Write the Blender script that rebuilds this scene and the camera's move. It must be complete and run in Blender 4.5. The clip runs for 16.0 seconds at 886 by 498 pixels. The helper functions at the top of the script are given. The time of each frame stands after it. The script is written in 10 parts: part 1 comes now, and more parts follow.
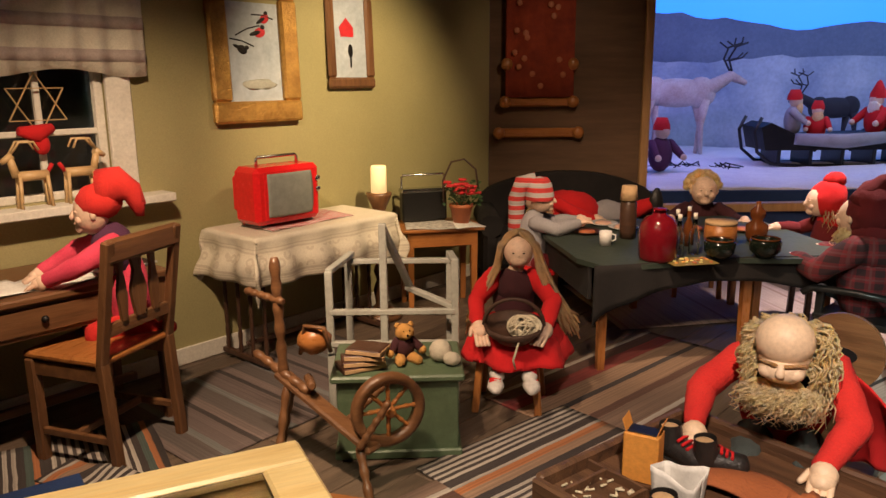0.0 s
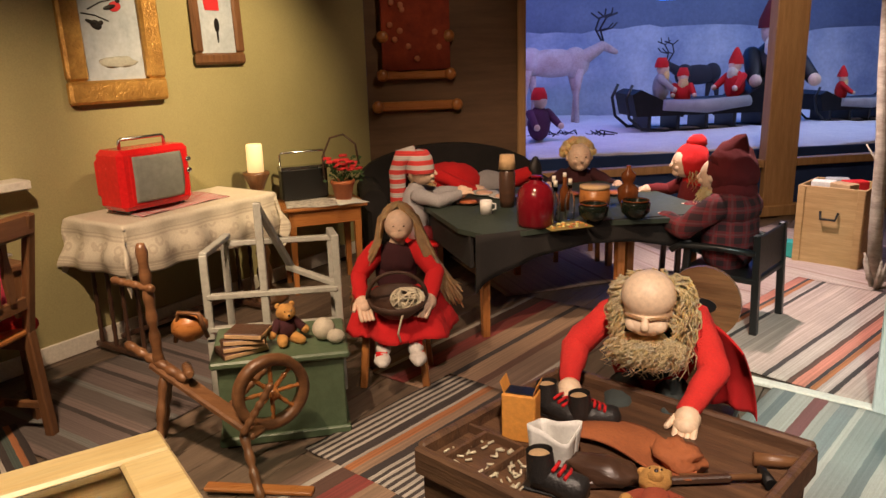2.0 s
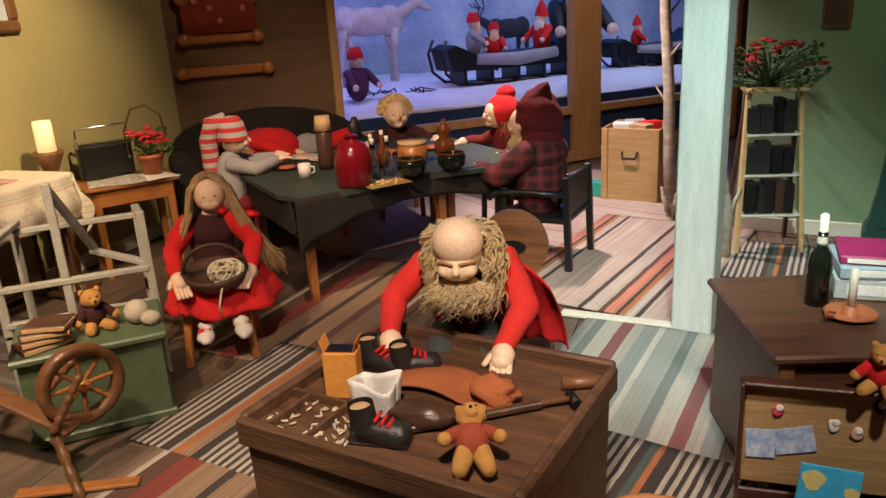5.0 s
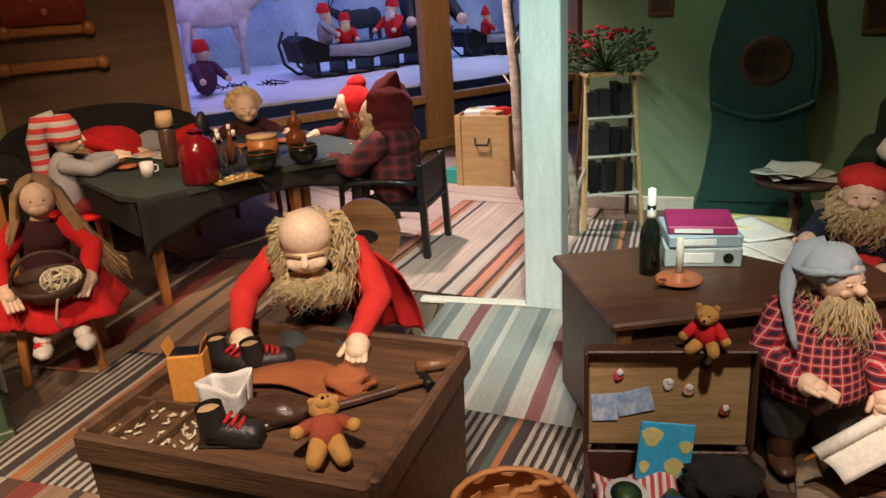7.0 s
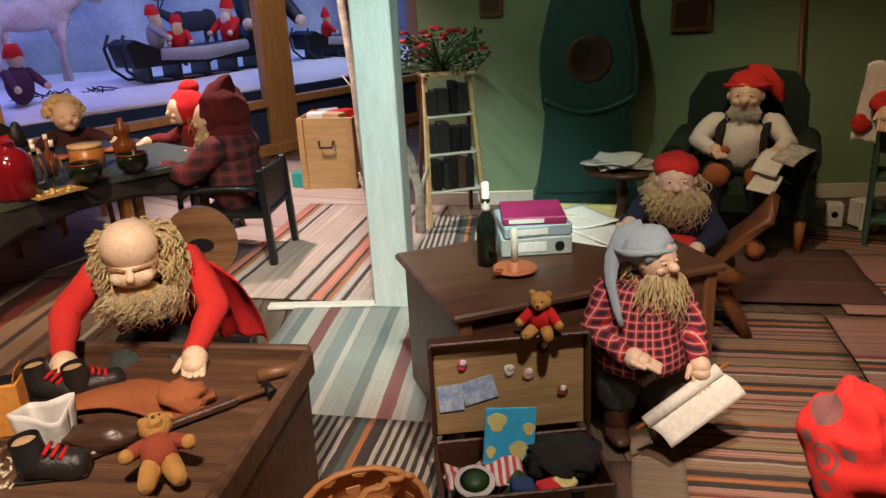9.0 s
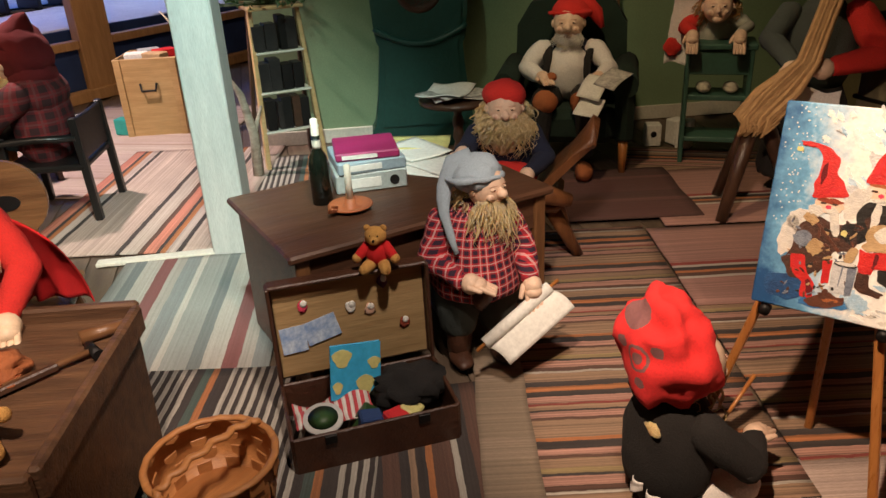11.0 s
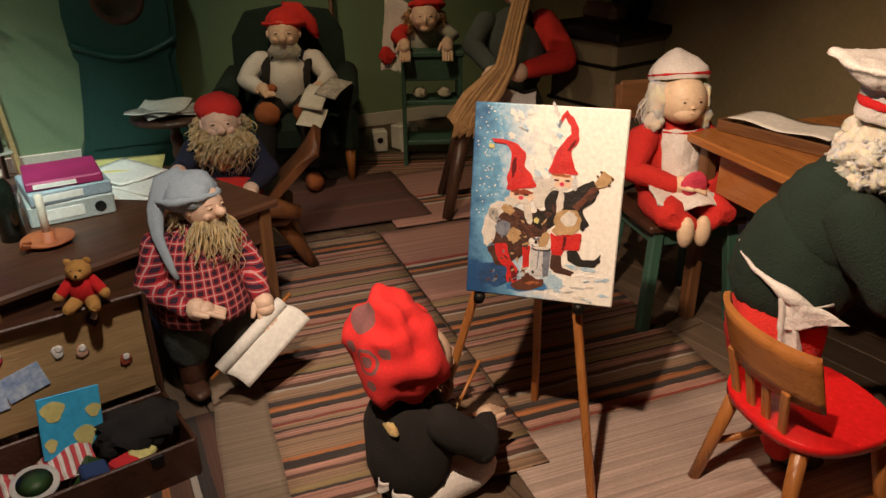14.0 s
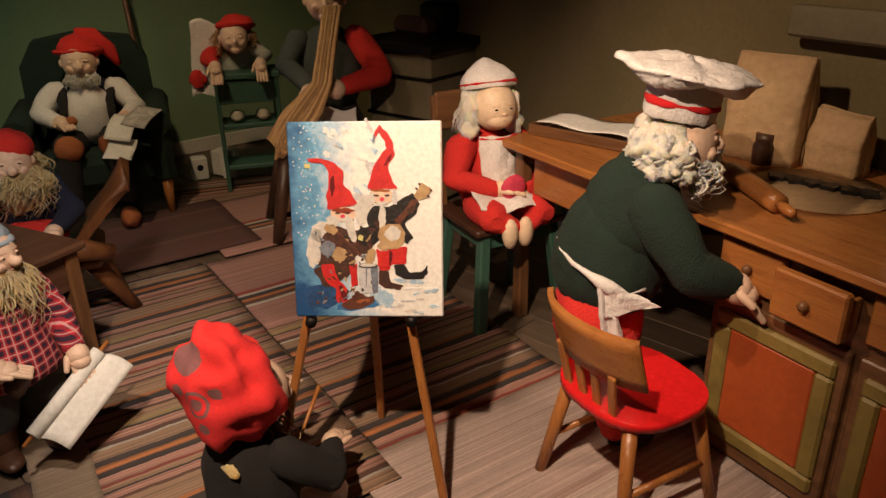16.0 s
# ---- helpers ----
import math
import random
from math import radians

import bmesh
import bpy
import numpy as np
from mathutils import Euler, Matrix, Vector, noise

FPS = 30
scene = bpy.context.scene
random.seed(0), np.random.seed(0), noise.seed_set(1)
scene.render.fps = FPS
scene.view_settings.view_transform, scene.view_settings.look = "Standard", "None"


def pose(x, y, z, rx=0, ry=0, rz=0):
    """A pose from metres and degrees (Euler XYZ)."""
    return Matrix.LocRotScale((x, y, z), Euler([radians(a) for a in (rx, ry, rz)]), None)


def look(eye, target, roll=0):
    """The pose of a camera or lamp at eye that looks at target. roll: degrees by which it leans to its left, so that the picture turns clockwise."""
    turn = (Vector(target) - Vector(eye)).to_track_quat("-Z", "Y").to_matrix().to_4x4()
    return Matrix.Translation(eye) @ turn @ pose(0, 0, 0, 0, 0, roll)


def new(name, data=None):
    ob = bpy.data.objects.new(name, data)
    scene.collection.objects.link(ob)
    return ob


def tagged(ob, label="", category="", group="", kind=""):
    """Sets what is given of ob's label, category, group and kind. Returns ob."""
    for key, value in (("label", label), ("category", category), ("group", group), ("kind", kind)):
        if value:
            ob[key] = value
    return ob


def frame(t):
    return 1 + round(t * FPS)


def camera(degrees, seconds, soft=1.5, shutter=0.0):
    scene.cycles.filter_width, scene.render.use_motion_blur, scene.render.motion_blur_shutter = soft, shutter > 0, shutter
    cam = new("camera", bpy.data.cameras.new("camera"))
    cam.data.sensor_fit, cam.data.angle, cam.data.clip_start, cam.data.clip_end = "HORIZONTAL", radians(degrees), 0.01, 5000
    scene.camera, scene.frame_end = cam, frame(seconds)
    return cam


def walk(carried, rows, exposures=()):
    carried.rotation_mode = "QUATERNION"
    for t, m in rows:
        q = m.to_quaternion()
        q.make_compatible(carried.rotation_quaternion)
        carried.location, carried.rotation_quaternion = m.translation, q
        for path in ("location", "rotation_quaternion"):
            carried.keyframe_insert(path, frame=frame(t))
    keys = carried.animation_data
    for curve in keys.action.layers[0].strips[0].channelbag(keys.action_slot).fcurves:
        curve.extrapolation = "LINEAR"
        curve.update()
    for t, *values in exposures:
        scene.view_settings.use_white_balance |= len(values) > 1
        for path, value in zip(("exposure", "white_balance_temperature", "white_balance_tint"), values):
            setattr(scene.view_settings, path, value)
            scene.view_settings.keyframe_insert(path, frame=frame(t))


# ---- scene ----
cam = camera(61.27, 16.0)
PATH = [
    (0, (0.000, 0.000, 1.600), (0.0218, 1.9507, 1.1592), -0.40),
    (0.5, (0.017, 0.004, 1.596), (0.0959, 1.9481, 1.1335), -0.86),
    (1, (0.033, 0.006, 1.591), (0.1961, 1.9412, 1.1120), -1.03),
    (1.5, (0.049, 0.007, 1.587), (0.2853, 1.9322, 1.0975), -1.25),
    (2, (0.066, 0.007, 1.582), (0.3662, 1.9185, 1.0760), -1.51),
    (2.5, (0.081, 0.006, 1.578), (0.4437, 1.9015, 1.0537), -2.16),
    (3, (0.097, 0.003, 1.573), (0.5189, 1.8828, 1.0360), -2.39),
    (3.5, (0.112, -0.001, 1.569), (0.5997, 1.8627, 1.0297), -2.42),
    (4, (0.127, -0.005, 1.565), (0.6971, 1.8294, 1.0082), -2.31),
    (4.2, (0.133, -0.007, 1.563), (0.7293, 1.8139, 0.9904), -2.56),
    (6.3, (0.193, -0.038, 1.545), (1.0646, 1.6403, 0.8942), -3.60),
    (6.5, (0.198, -0.041, 1.544), (1.1024, 1.6187, 0.8904), -3.57),
    (7, (0.212, -0.051, 1.540), (1.2096, 1.5541, 0.8849), -3.42),
    (7.5, (0.225, -0.061, 1.536), (1.3165, 1.4783, 0.8726), -3.46),
    (8, (0.237, -0.071, 1.532), (1.4030, 1.4117, 0.8662), -3.28),
    (8.2, (0.242, -0.075, 1.531), (1.4319, 1.3904, 0.8694), -3.38),
    (10.3, (0.292, -0.122, 1.517), (1.7295, 1.0549, 0.7774), -2.54),
    (10.5, (0.296, -0.127, 1.516), (1.7494, 1.0196, 0.7586), -2.71),
    (11, (0.307, -0.138, 1.513), (1.7907, 0.9054, 0.6716), -2.95),
    (11.5, (0.317, -0.150, 1.510), (1.8463, 0.8207, 0.6626), -2.70),
    (12, (0.327, -0.161, 1.508), (1.9069, 0.7340, 0.6705), -2.14),
    (12.5, (0.336, -0.173, 1.506), (1.9523, 0.6620, 0.6740), -2.12),
    (13, (0.346, -0.184, 1.504), (2.0100, 0.5605, 0.6820), -1.89),
    (13.5, (0.354, -0.194, 1.502), (2.0681, 0.4304, 0.6824), -1.10),
    (14, (0.363, -0.205, 1.501), (2.1223, 0.2518, 0.6672), -0.55),
    (14.5, (0.371, -0.215, 1.500), (2.1559, 0.1386, 0.6703), -0.38),
    (15, (0.378, -0.224, 1.499), (2.1801, 0.0190, 0.6660), -0.83),
    (15.5, (0.385, -0.233, 1.499), (2.2081, -0.0944, 0.6871), -0.99),
    (16, (0.392, -0.241, 1.498), (2.2232, -0.1963, 0.6951), -1.06),
]
walk(cam, [(t, look(eye, target, roll)) for t, eye, target, roll in PATH], exposures=((0.0, -0.08), (3.0, 0.0), (12.0, 0.0), (13.0, -0.15), (14.0, -0.3), (16.0, -0.25)))


# ---------- world, lamps, exposure ----------
world = bpy.data.worlds.new("hall")
world.use_nodes = True
scene.world = world
world.node_tree.nodes["Background"].inputs[0].default_value = (0.9, 0.75, 0.55, 1)
world.node_tree.nodes["Background"].inputs[1].default_value = 0.02
scene.view_settings.exposure = 0.0


def spot(name, eye, target, watts, colour, cone, blend=0.6, size=0.06):
    data = bpy.data.lights.new(name, "SPOT")
    data.energy, data.color, data.spot_size, data.spot_blend, data.shadow_soft_size = watts, colour, radians(cone), blend, size
    ob = new(name, data)
    ob.matrix_world = look(eye, target)
    return ob


def area(name, eye, target, watts, colour, w, h):
    data = bpy.data.lights.new(name, "AREA")
    data.shape, data.size, data.size_y, data.energy, data.color = "RECTANGLE", w, h, watts, colour
    ob = new(name, data)
    ob.matrix_world = look(eye, target)
    return ob


WARM, COOL = (1.0, 0.72, 0.42), (0.75, 1.0, 0.92)
WARM2 = (1.0, 0.69, 0.46)
spot("spot_lamp", (0.45, 3.6, 2.6), (-0.55, 5.1, 1.35), 320, WARM, 62, 0.9)
spot("spot_lamp", (-0.9, 2.0, 2.6), (-1.2, 3.7, 0.4), 310, WARM2, 75, 0.8)
spot("spot_lamp", (-0.5, 1.6, 2.62), (0.3, 3.4, 0.4), 235, WARM2, 62, 0.8)
spot("spot_lamp", (0.3, 0.5, 2.6), (1.0, 2.1, 0.6), 330, (1.0, 0.76, 0.60), 50, 0.8)
spot("spot_lamp", (0.7, 2.9, 2.62), (1.5, 4.8, 0.6), 280, WARM2, 62, 0.8)
# These two are added, no fixture known, to brighten wall hanging and pine post.
spot("spot_lamp", (1.2, 4.4, 2.62), (0.95, 6.3, 1.4), 28, WARM2, 62, 0.9)
spot("spot_lamp", (3.2, 4.6, 2.62), (4.3, 6.4, 1.1), 95, WARM2, 70, 0.8)
spot("spot_lamp", (1.2, 1.0, 2.62), (2.5, 2.6, 0.5), 380, COOL, 50, 0.8)
spot("spot_lamp", (2.6, 4.6, 2.62), (3.3, 4.3, 0.0), 420, (1.0, 0.78, 0.72), 80, 0.7)
spot("spot_lamp", (1.2, 0.3, 2.62), (2.15, 1.5, 0.4), 195, (1.0, 0.82, 0.68), 62, 0.8)
spot("spot_lamp", (2.6, 2.2, 2.62), (4.2, 2.9, 0.8), 33, (0.85, 1.0, 0.75), 70, 0.9)
spot("spot_lamp", (3.0, 1.2, 2.62), (4.4, 1.2, 0.7), 100, WARM, 66, 0.8)
spot("spot_lamp", (0.58, 0.25, 2.62), (2.5, -0.1, 0.45), 400, (1.0, 0.72, 0.51), 56, 0.8, 0.035)
spot("spot_lamp", (1.6, 0.7, 2.62), (2.8, -1.3, 0.75), 160, WARM2, 58, 0.8)
spot("spot_lamp", (-0.2, 0.6, 2.6), (-0.35, 1.3, 0.9), 260, (1.0, 0.85, 0.6), 50, 0.8)
area("snow_light", (2.4, 7.4, 3.1), (2.8, 8.6, 0.5), 66, (0.50, 0.40, 1.0), 2.5, 0.6)
area("snow_light", (6.2, 7.6, 3.1), (6.0, 9.5, 0.6), 56, (0.55, 0.64, 1.0), 3.0, 0.6)
area("sky_light", (4.6, 9.3, 3.3), (4.6, 10.6, 1.2), 18, (0.30, 0.52, 1.0), 5.0, 0.4)


# ---------- materials ----------
def nodes_of(name):
    m = bpy.data.materials.new(name)
    m.use_nodes = True
    t = m.node_tree
    return m, t, t.nodes["Principled BSDF"]


def mathn(t, op, a, b=None, c=None):
    n = t.nodes.new("ShaderNodeMath")
    n.operation = op
    for i, v in enumerate((a, b, c)):
        if v is None:
            continue
        if isinstance(v, (int, float)):
            n.inputs[i].default_value = v
        else:
            t.links.new(v, n.inputs[i])
    return n.outputs[0]


def noise_out(t, vec, scale, detail=4, rough=0.6):
    n = t.nodes.new("ShaderNodeTexNoise")
    n.inputs["Scale"].default_value, n.inputs["Detail"].default_value, n.inputs["Roughness"].default_value = scale, detail, rough
    t.links.new(vec, n.inputs["Vector"])
    return n.outputs["Fac"]


def mixc(t, fac, a, b, mode="MIX"):
    n = t.nodes.new("ShaderNodeMix")
    n.data_type, n.blend_type = "RGBA", mode
    for v, i in ((fac, 0), (a, 6), (b, 7)):
        if isinstance(v, (int, float)):
            n.inputs[i].default_value = v
        elif isinstance(v, tuple):
            n.inputs[i].default_value = (*v[:3], 1)
        else:
            t.links.new(v, n.inputs[i])
    return n.outputs[2]


def finish(t, bs, colour, vec, rough, bump, fine, metal=0.0, dist=0.01):
    f = noise_out(t, vec, fine, 3)
    v = mathn(t, "MULTIPLY_ADD", f, 0.5, 0.75)
    shade = t.nodes.new("ShaderNodeVectorMath")
    shade.operation = "SCALE"
    t.links.new(colour, shade.inputs[0])
    t.links.new(v, shade.inputs["Scale"])
    t.links.new(shade.outputs[0], bs.inputs["Base Color"])
    bs.inputs["Metallic"].default_value = metal
    t.links.new(mathn(t, "MULTIPLY_ADD", f, 0.25, max(0.02, rough - 0.12)), bs.inputs["Roughness"])
    b = t.nodes.new("ShaderNodeBump")
    b.inputs["Strength"].default_value, b.inputs["Distance"].default_value = bump, dist
    t.links.new(f, b.inputs["Height"])
    t.links.new(b.outputs[0], bs.inputs["Normal"])


def mat(name, col, col2=None, rough=0.6, metal=0.0, scale=5.0, fine=90.0, bump=0.25, stretch=(1, 1, 1), vary=0.0, world_space=False):
    """A surface of two tones at a coarse scale with a fine grain in tone, gloss and relief."""
    m, t, bs = nodes_of(name)
    tc = t.nodes.new("ShaderNodeTexCoord").outputs["Object"]
    if world_space:
        tc = t.nodes.new("ShaderNodeNewGeometry").outputs["Position"]
    mp = t.nodes.new("ShaderNodeMapping")
    mp.inputs["Scale"].default_value = stretch
    t.links.new(tc, mp.inputs[0])
    vec = mp.outputs[0]
    big = noise_out(t, vec, scale, 5)
    ramp = mathn(t, "MULTIPLY_ADD", big, 2.4, -0.7)
    n = [x for x in t.nodes if x.type == "MATH"][-1]
    n.use_clamp = True
    c2 = col2 or tuple(c * 0.7 for c in col)
    c = mixc(t, ramp, col, c2)
    if vary:
        r = t.nodes.new("ShaderNodeObjectInfo").outputs["Random"]
        s = t.nodes.new("ShaderNodeVectorMath")
        s.operation = "SCALE"
        t.links.new(c, s.inputs[0])
        t.links.new(mathn(t, "MULTIPLY_ADD", r, 2 * vary, 1 - vary), s.inputs["Scale"])
        c = s.outputs[0]
    finish(t, bs, c, vec, rough, bump, fine, metal)
    return m


def wood(name, col, col2, rough=0.45, along=0, vary=0.0, bump=0.2):
    st = [9, 9, 9]
    st[along] = 0.9
    return mat(name, col, col2, rough, 0, 3.0, 14, bump, tuple(st), vary)


def stripes(name, bands, axis=0, rough=0.95, wobble=0.006, vary=1.6):
    """A woven rag rug: bands of (width, colour) that repeat along one axis."""
    m, t, bs = nodes_of(name)
    tc = t.nodes.new("ShaderNodeTexCoord").outputs["Object"]
    sep = t.nodes.new("ShaderNodeSeparateXYZ")
    t.links.new(tc, sep.inputs[0])
    total = sum(w for w, _ in bands)
    wob = noise_out(t, tc, 9, 3)
    x = mathn(t, "MULTIPLY_ADD", wob, wobble * 2, sep.outputs[axis])
    x = mathn(t, "FRACT", mathn(t, "DIVIDE", mathn(t, "ADD", x, 50 * total), total))
    ramp = t.nodes.new("ShaderNodeValToRGB")
    ramp.color_ramp.interpolation = "CONSTANT"
    pos = 0.0
    e = ramp.color_ramp.elements
    for i, (w, col) in enumerate(bands):
        el = e[0] if i == 0 else (e[1] if i == 1 else e.new(pos))
        el.position, el.color = pos, (*col, 1)
        pos += w / total
    t.links.new(x, ramp.inputs[0])
    mp1 = t.nodes.new("ShaderNodeMapping")
    st1 = [0.6, 0.6, 0.6]
    st1[axis] = 95
    mp1.inputs["Scale"].default_value = tuple(st1)
    t.links.new(tc, mp1.inputs[0])
    row = noise_out(t, mp1.outputs[0], 1.0, 2)
    thread = mathn(t, "MULTIPLY_ADD", mathn(t, "SUBTRACT", row, 0.5), vary, 1.0)
    tint = t.nodes.new("ShaderNodeVectorMath")
    tint.operation = "SCALE"
    t.links.new(ramp.outputs[0], tint.inputs[0])
    t.links.new(mathn(t, "MAXIMUM", thread, 0.25), tint.inputs["Scale"])
    dirt = noise_out(t, tc, 3.0, 5)
    c = mixc(t, mathn(t, "MULTIPLY", dirt, 0.45), tint.outputs[0], (0.12, 0.09, 0.07))
    # weft ribs and threads
    st = [60, 60, 60]
    st[axis] = 260
    mp = t.nodes.new("ShaderNodeMapping")
    mp.inputs["Scale"].default_value = tuple(st)
    t.links.new(tc, mp.inputs[0])
    finish(t, bs, c, mp.outputs[0], rough, 0.7, 1.0, 0, 0.004)
    return m


def plaid(name, base, dark, light, size=0.06):
    m, t, bs = nodes_of(name)
    tc = t.nodes.new("ShaderNodeTexCoord").outputs["Object"]
    sep = t.nodes.new("ShaderNodeSeparateXYZ")
    t.links.new(tc, sep.inputs[0])
    c = None
    xy = mathn(t, "MULTIPLY", mathn(t, "ARCTAN2", sep.outputs[0], sep.outputs[1]), 0.15)
    fx = mathn(t, "FRACT", mathn(t, "DIVIDE", mathn(t, "ADD", xy, 5), size))
    fz = mathn(t, "FRACT", mathn(t, "DIVIDE", mathn(t, "ADD", sep.outputs[2], 5), size))
    d = mathn(t, "MULTIPLY", mathn(t, "ADD", mathn(t, "LESS_THAN", fx, 0.5), mathn(t, "LESS_THAN", fz, 0.5)), 0.49)
    l1 = mathn(t, "LESS_THAN", mathn(t, "ABSOLUTE", mathn(t, "SUBTRACT", fx, 0.74)), 0.06)
    l2 = mathn(t, "LESS_THAN", mathn(t, "ABSOLUTE", mathn(t, "SUBTRACT", fz, 0.74)), 0.06)
    c = mixc(t, d, base, dark)
    c = mixc(t, mathn(t, "MULTIPLY", mathn(t, "MAXIMUM", l1, l2), 0.5), c, light)
    finish(t, bs, c, tc, 0.9, 0.4, 220, 0, 0.003)
    return m


def glass(name, col=(1, 1, 1), rough=0.02):
    m, t, bs = nodes_of(name)
    bs.inputs["Base Color"].default_value = (*col, 1)
    bs.inputs["Roughness"].default_value = rough
    bs.inputs["Transmission Weight"].default_value = 1.0
    bs.inputs["IOR"].default_value = 1.45
    return m


def glow(name, col, strength, base=(0.8, 0.8, 0.8)):
    m, t, bs = nodes_of(name)
    bs.inputs["Base Color"].default_value = (*base, 1)
    bs.inputs["Emission Color"].default_value = (*col, 1)
    bs.inputs["Emission Strength"].default_value = strength
    return m


M = {}
M["olive"] = mat("olive_wall_paint", (0.36, 0.32, 0.15), (0.30, 0.27, 0.12), 0.75, 0, 1.2, 120, 0.12, world_space=True)
M["green_wall"] = mat("green_wall_paint", (0.23, 0.33, 0.19), (0.19, 0.28, 0.16), 0.75, 0, 1.2, 120, 0.12, world_space=True)
M["brown_wall"] = mat("brown_plaster", (0.19, 0.155, 0.075), (0.14, 0.11, 0.05), 0.85, 0, 1.6, 60, 0.3, world_space=True)
M["dark_wall"] = mat("dark_timber_wall", (0.16, 0.09, 0.045), (0.09, 0.05, 0.025), 0.7, 0, 2.5, 40, 0.3, (0.6, 5, 5), world_space=True)
M["ceil"] = mat("ceiling_dark", (0.10, 0.085, 0.07), None, 0.9, 0, 2, 50, 0.1)
M["white"] = mat("white_paint", (0.74, 0.71, 0.62), (0.62, 0.59, 0.5), 0.5, 0, 5, 60, 0.15)
M["pillar"] = mat("pillar_white_paint", (0.60, 0.63, 0.60), (0.48, 0.52, 0.50), 0.5, 0, 4, 40, 0.25, (6, 6, 0.8))
M["plank"] = wood("floor_plank", (0.16, 0.115, 0.08), (0.085, 0.06, 0.042), 0.5, 0, 0.25, 0.35)
M["pine"] = wood("pine_wood", (0.62, 0.44, 0.22), (0.5, 0.31, 0.13), 0.4)
M["pine_frame"] = wood("window_pine", (0.50, 0.30, 0.13), (0.38, 0.21, 0.085), 0.5, 2)
M["brown"] = wood("brown_wood", (0.20, 0.095, 0.04), (0.10, 0.045, 0.02), 0.35)
M["brown_z"] = wood("brown_wood_upright", (0.20, 0.095, 0.04), (0.10, 0.045, 0.02), 0.35, 2)
M["orange_wood"] = wood("orange_wood", (0.42, 0.17, 0.045), (0.28, 0.10, 0.028), 0.3)
M["orange_z"] = wood("orange_wood_upright", (0.42, 0.17, 0.045), (0.28, 0.10, 0.028), 0.3, 2)
M["dark_wood"] = wood("dark_wood", (0.085, 0.042, 0.024), (0.04, 0.02, 0.013), 0.35)
M["log_wood"] = wood("carved_log_wood", (0.22, 0.085, 0.03), (0.10, 0.038, 0.016), 0.35, 2, 0, 0.35)
M["dark_z"] = wood("dark_wood_upright", (0.085, 0.042, 0.024), (0.04, 0.02, 0.013), 0.35, 2)
M["bench"] = wood("worn_bench_wood", (0.155, 0.078, 0.038), (0.055, 0.028, 0.016), 0.5, 0, 0, 0.4)
M["grey_paint"] = mat("grey_painted_wood", (0.42, 0.43, 0.38), (0.30, 0.30, 0.26), 0.6, 0, 6, 50, 0.3)
M["green_paint"] = mat("green_painted_wood", (0.10, 0.15, 0.085), (0.065, 0.10, 0.055), 0.45, 0, 4, 40, 0.25)
M["green_bench"] = mat("blue_green_painted_wood", (0.05, 0.13, 0.095), (0.035, 0.09, 0.065), 0.45, 0, 4, 40, 0.25)
M["clock"] = mat("dark_teal_painted_wood", (0.02, 0.085, 0.07), (0.013, 0.06, 0.05), 0.45, 0, 2.5, 50, 0.2)
M["red_plastic"] = mat("glossy_red_plastic", (0.70, 0.018, 0.02), (0.62, 0.014, 0.015), 0.22, 0, 3, 60, 0.03)
M["screen"] = mat("grey_tube_glass", (0.25, 0.26, 0.23), (0.22, 0.23, 0.20), 0.12, 0, 3, 30, 0.0)
M["black"] = mat("black_plastic", (0.012, 0.012, 0.012), None, 0.35, 0, 5, 80, 0.1)
M["black_cloth"] = mat("black_cloth", (0.010, 0.009, 0.009), (0.018, 0.015, 0.014), 0.95, 0, 6, 150, 0.4)
M["chrome"] = mat("worn_chrome", (0.7, 0.7, 0.68), None, 0.2, 1, 6, 60, 0.05)
M["iron"] = mat("dark_iron", (0.03, 0.028, 0.027), None, 0.5, 0.8, 6, 60, 0.2)
M["gold"] = mat("gilded_frame", (0.60, 0.35, 0.09), (0.34, 0.17, 0.04), 0.35, 0.55, 14, 70, 0.6)
M["snowpaint"] = mat("painted_snow_scene", (0.50, 0.55, 0.60), (0.32, 0.37, 0.43), 0.7, 0, 6, 30, 0.1)
M["cloth_white"] = mat("lace_cloth", (0.70, 0.66, 0.54), (0.58, 0.53, 0.42), 0.95, 0, 9, 130, 0.5)
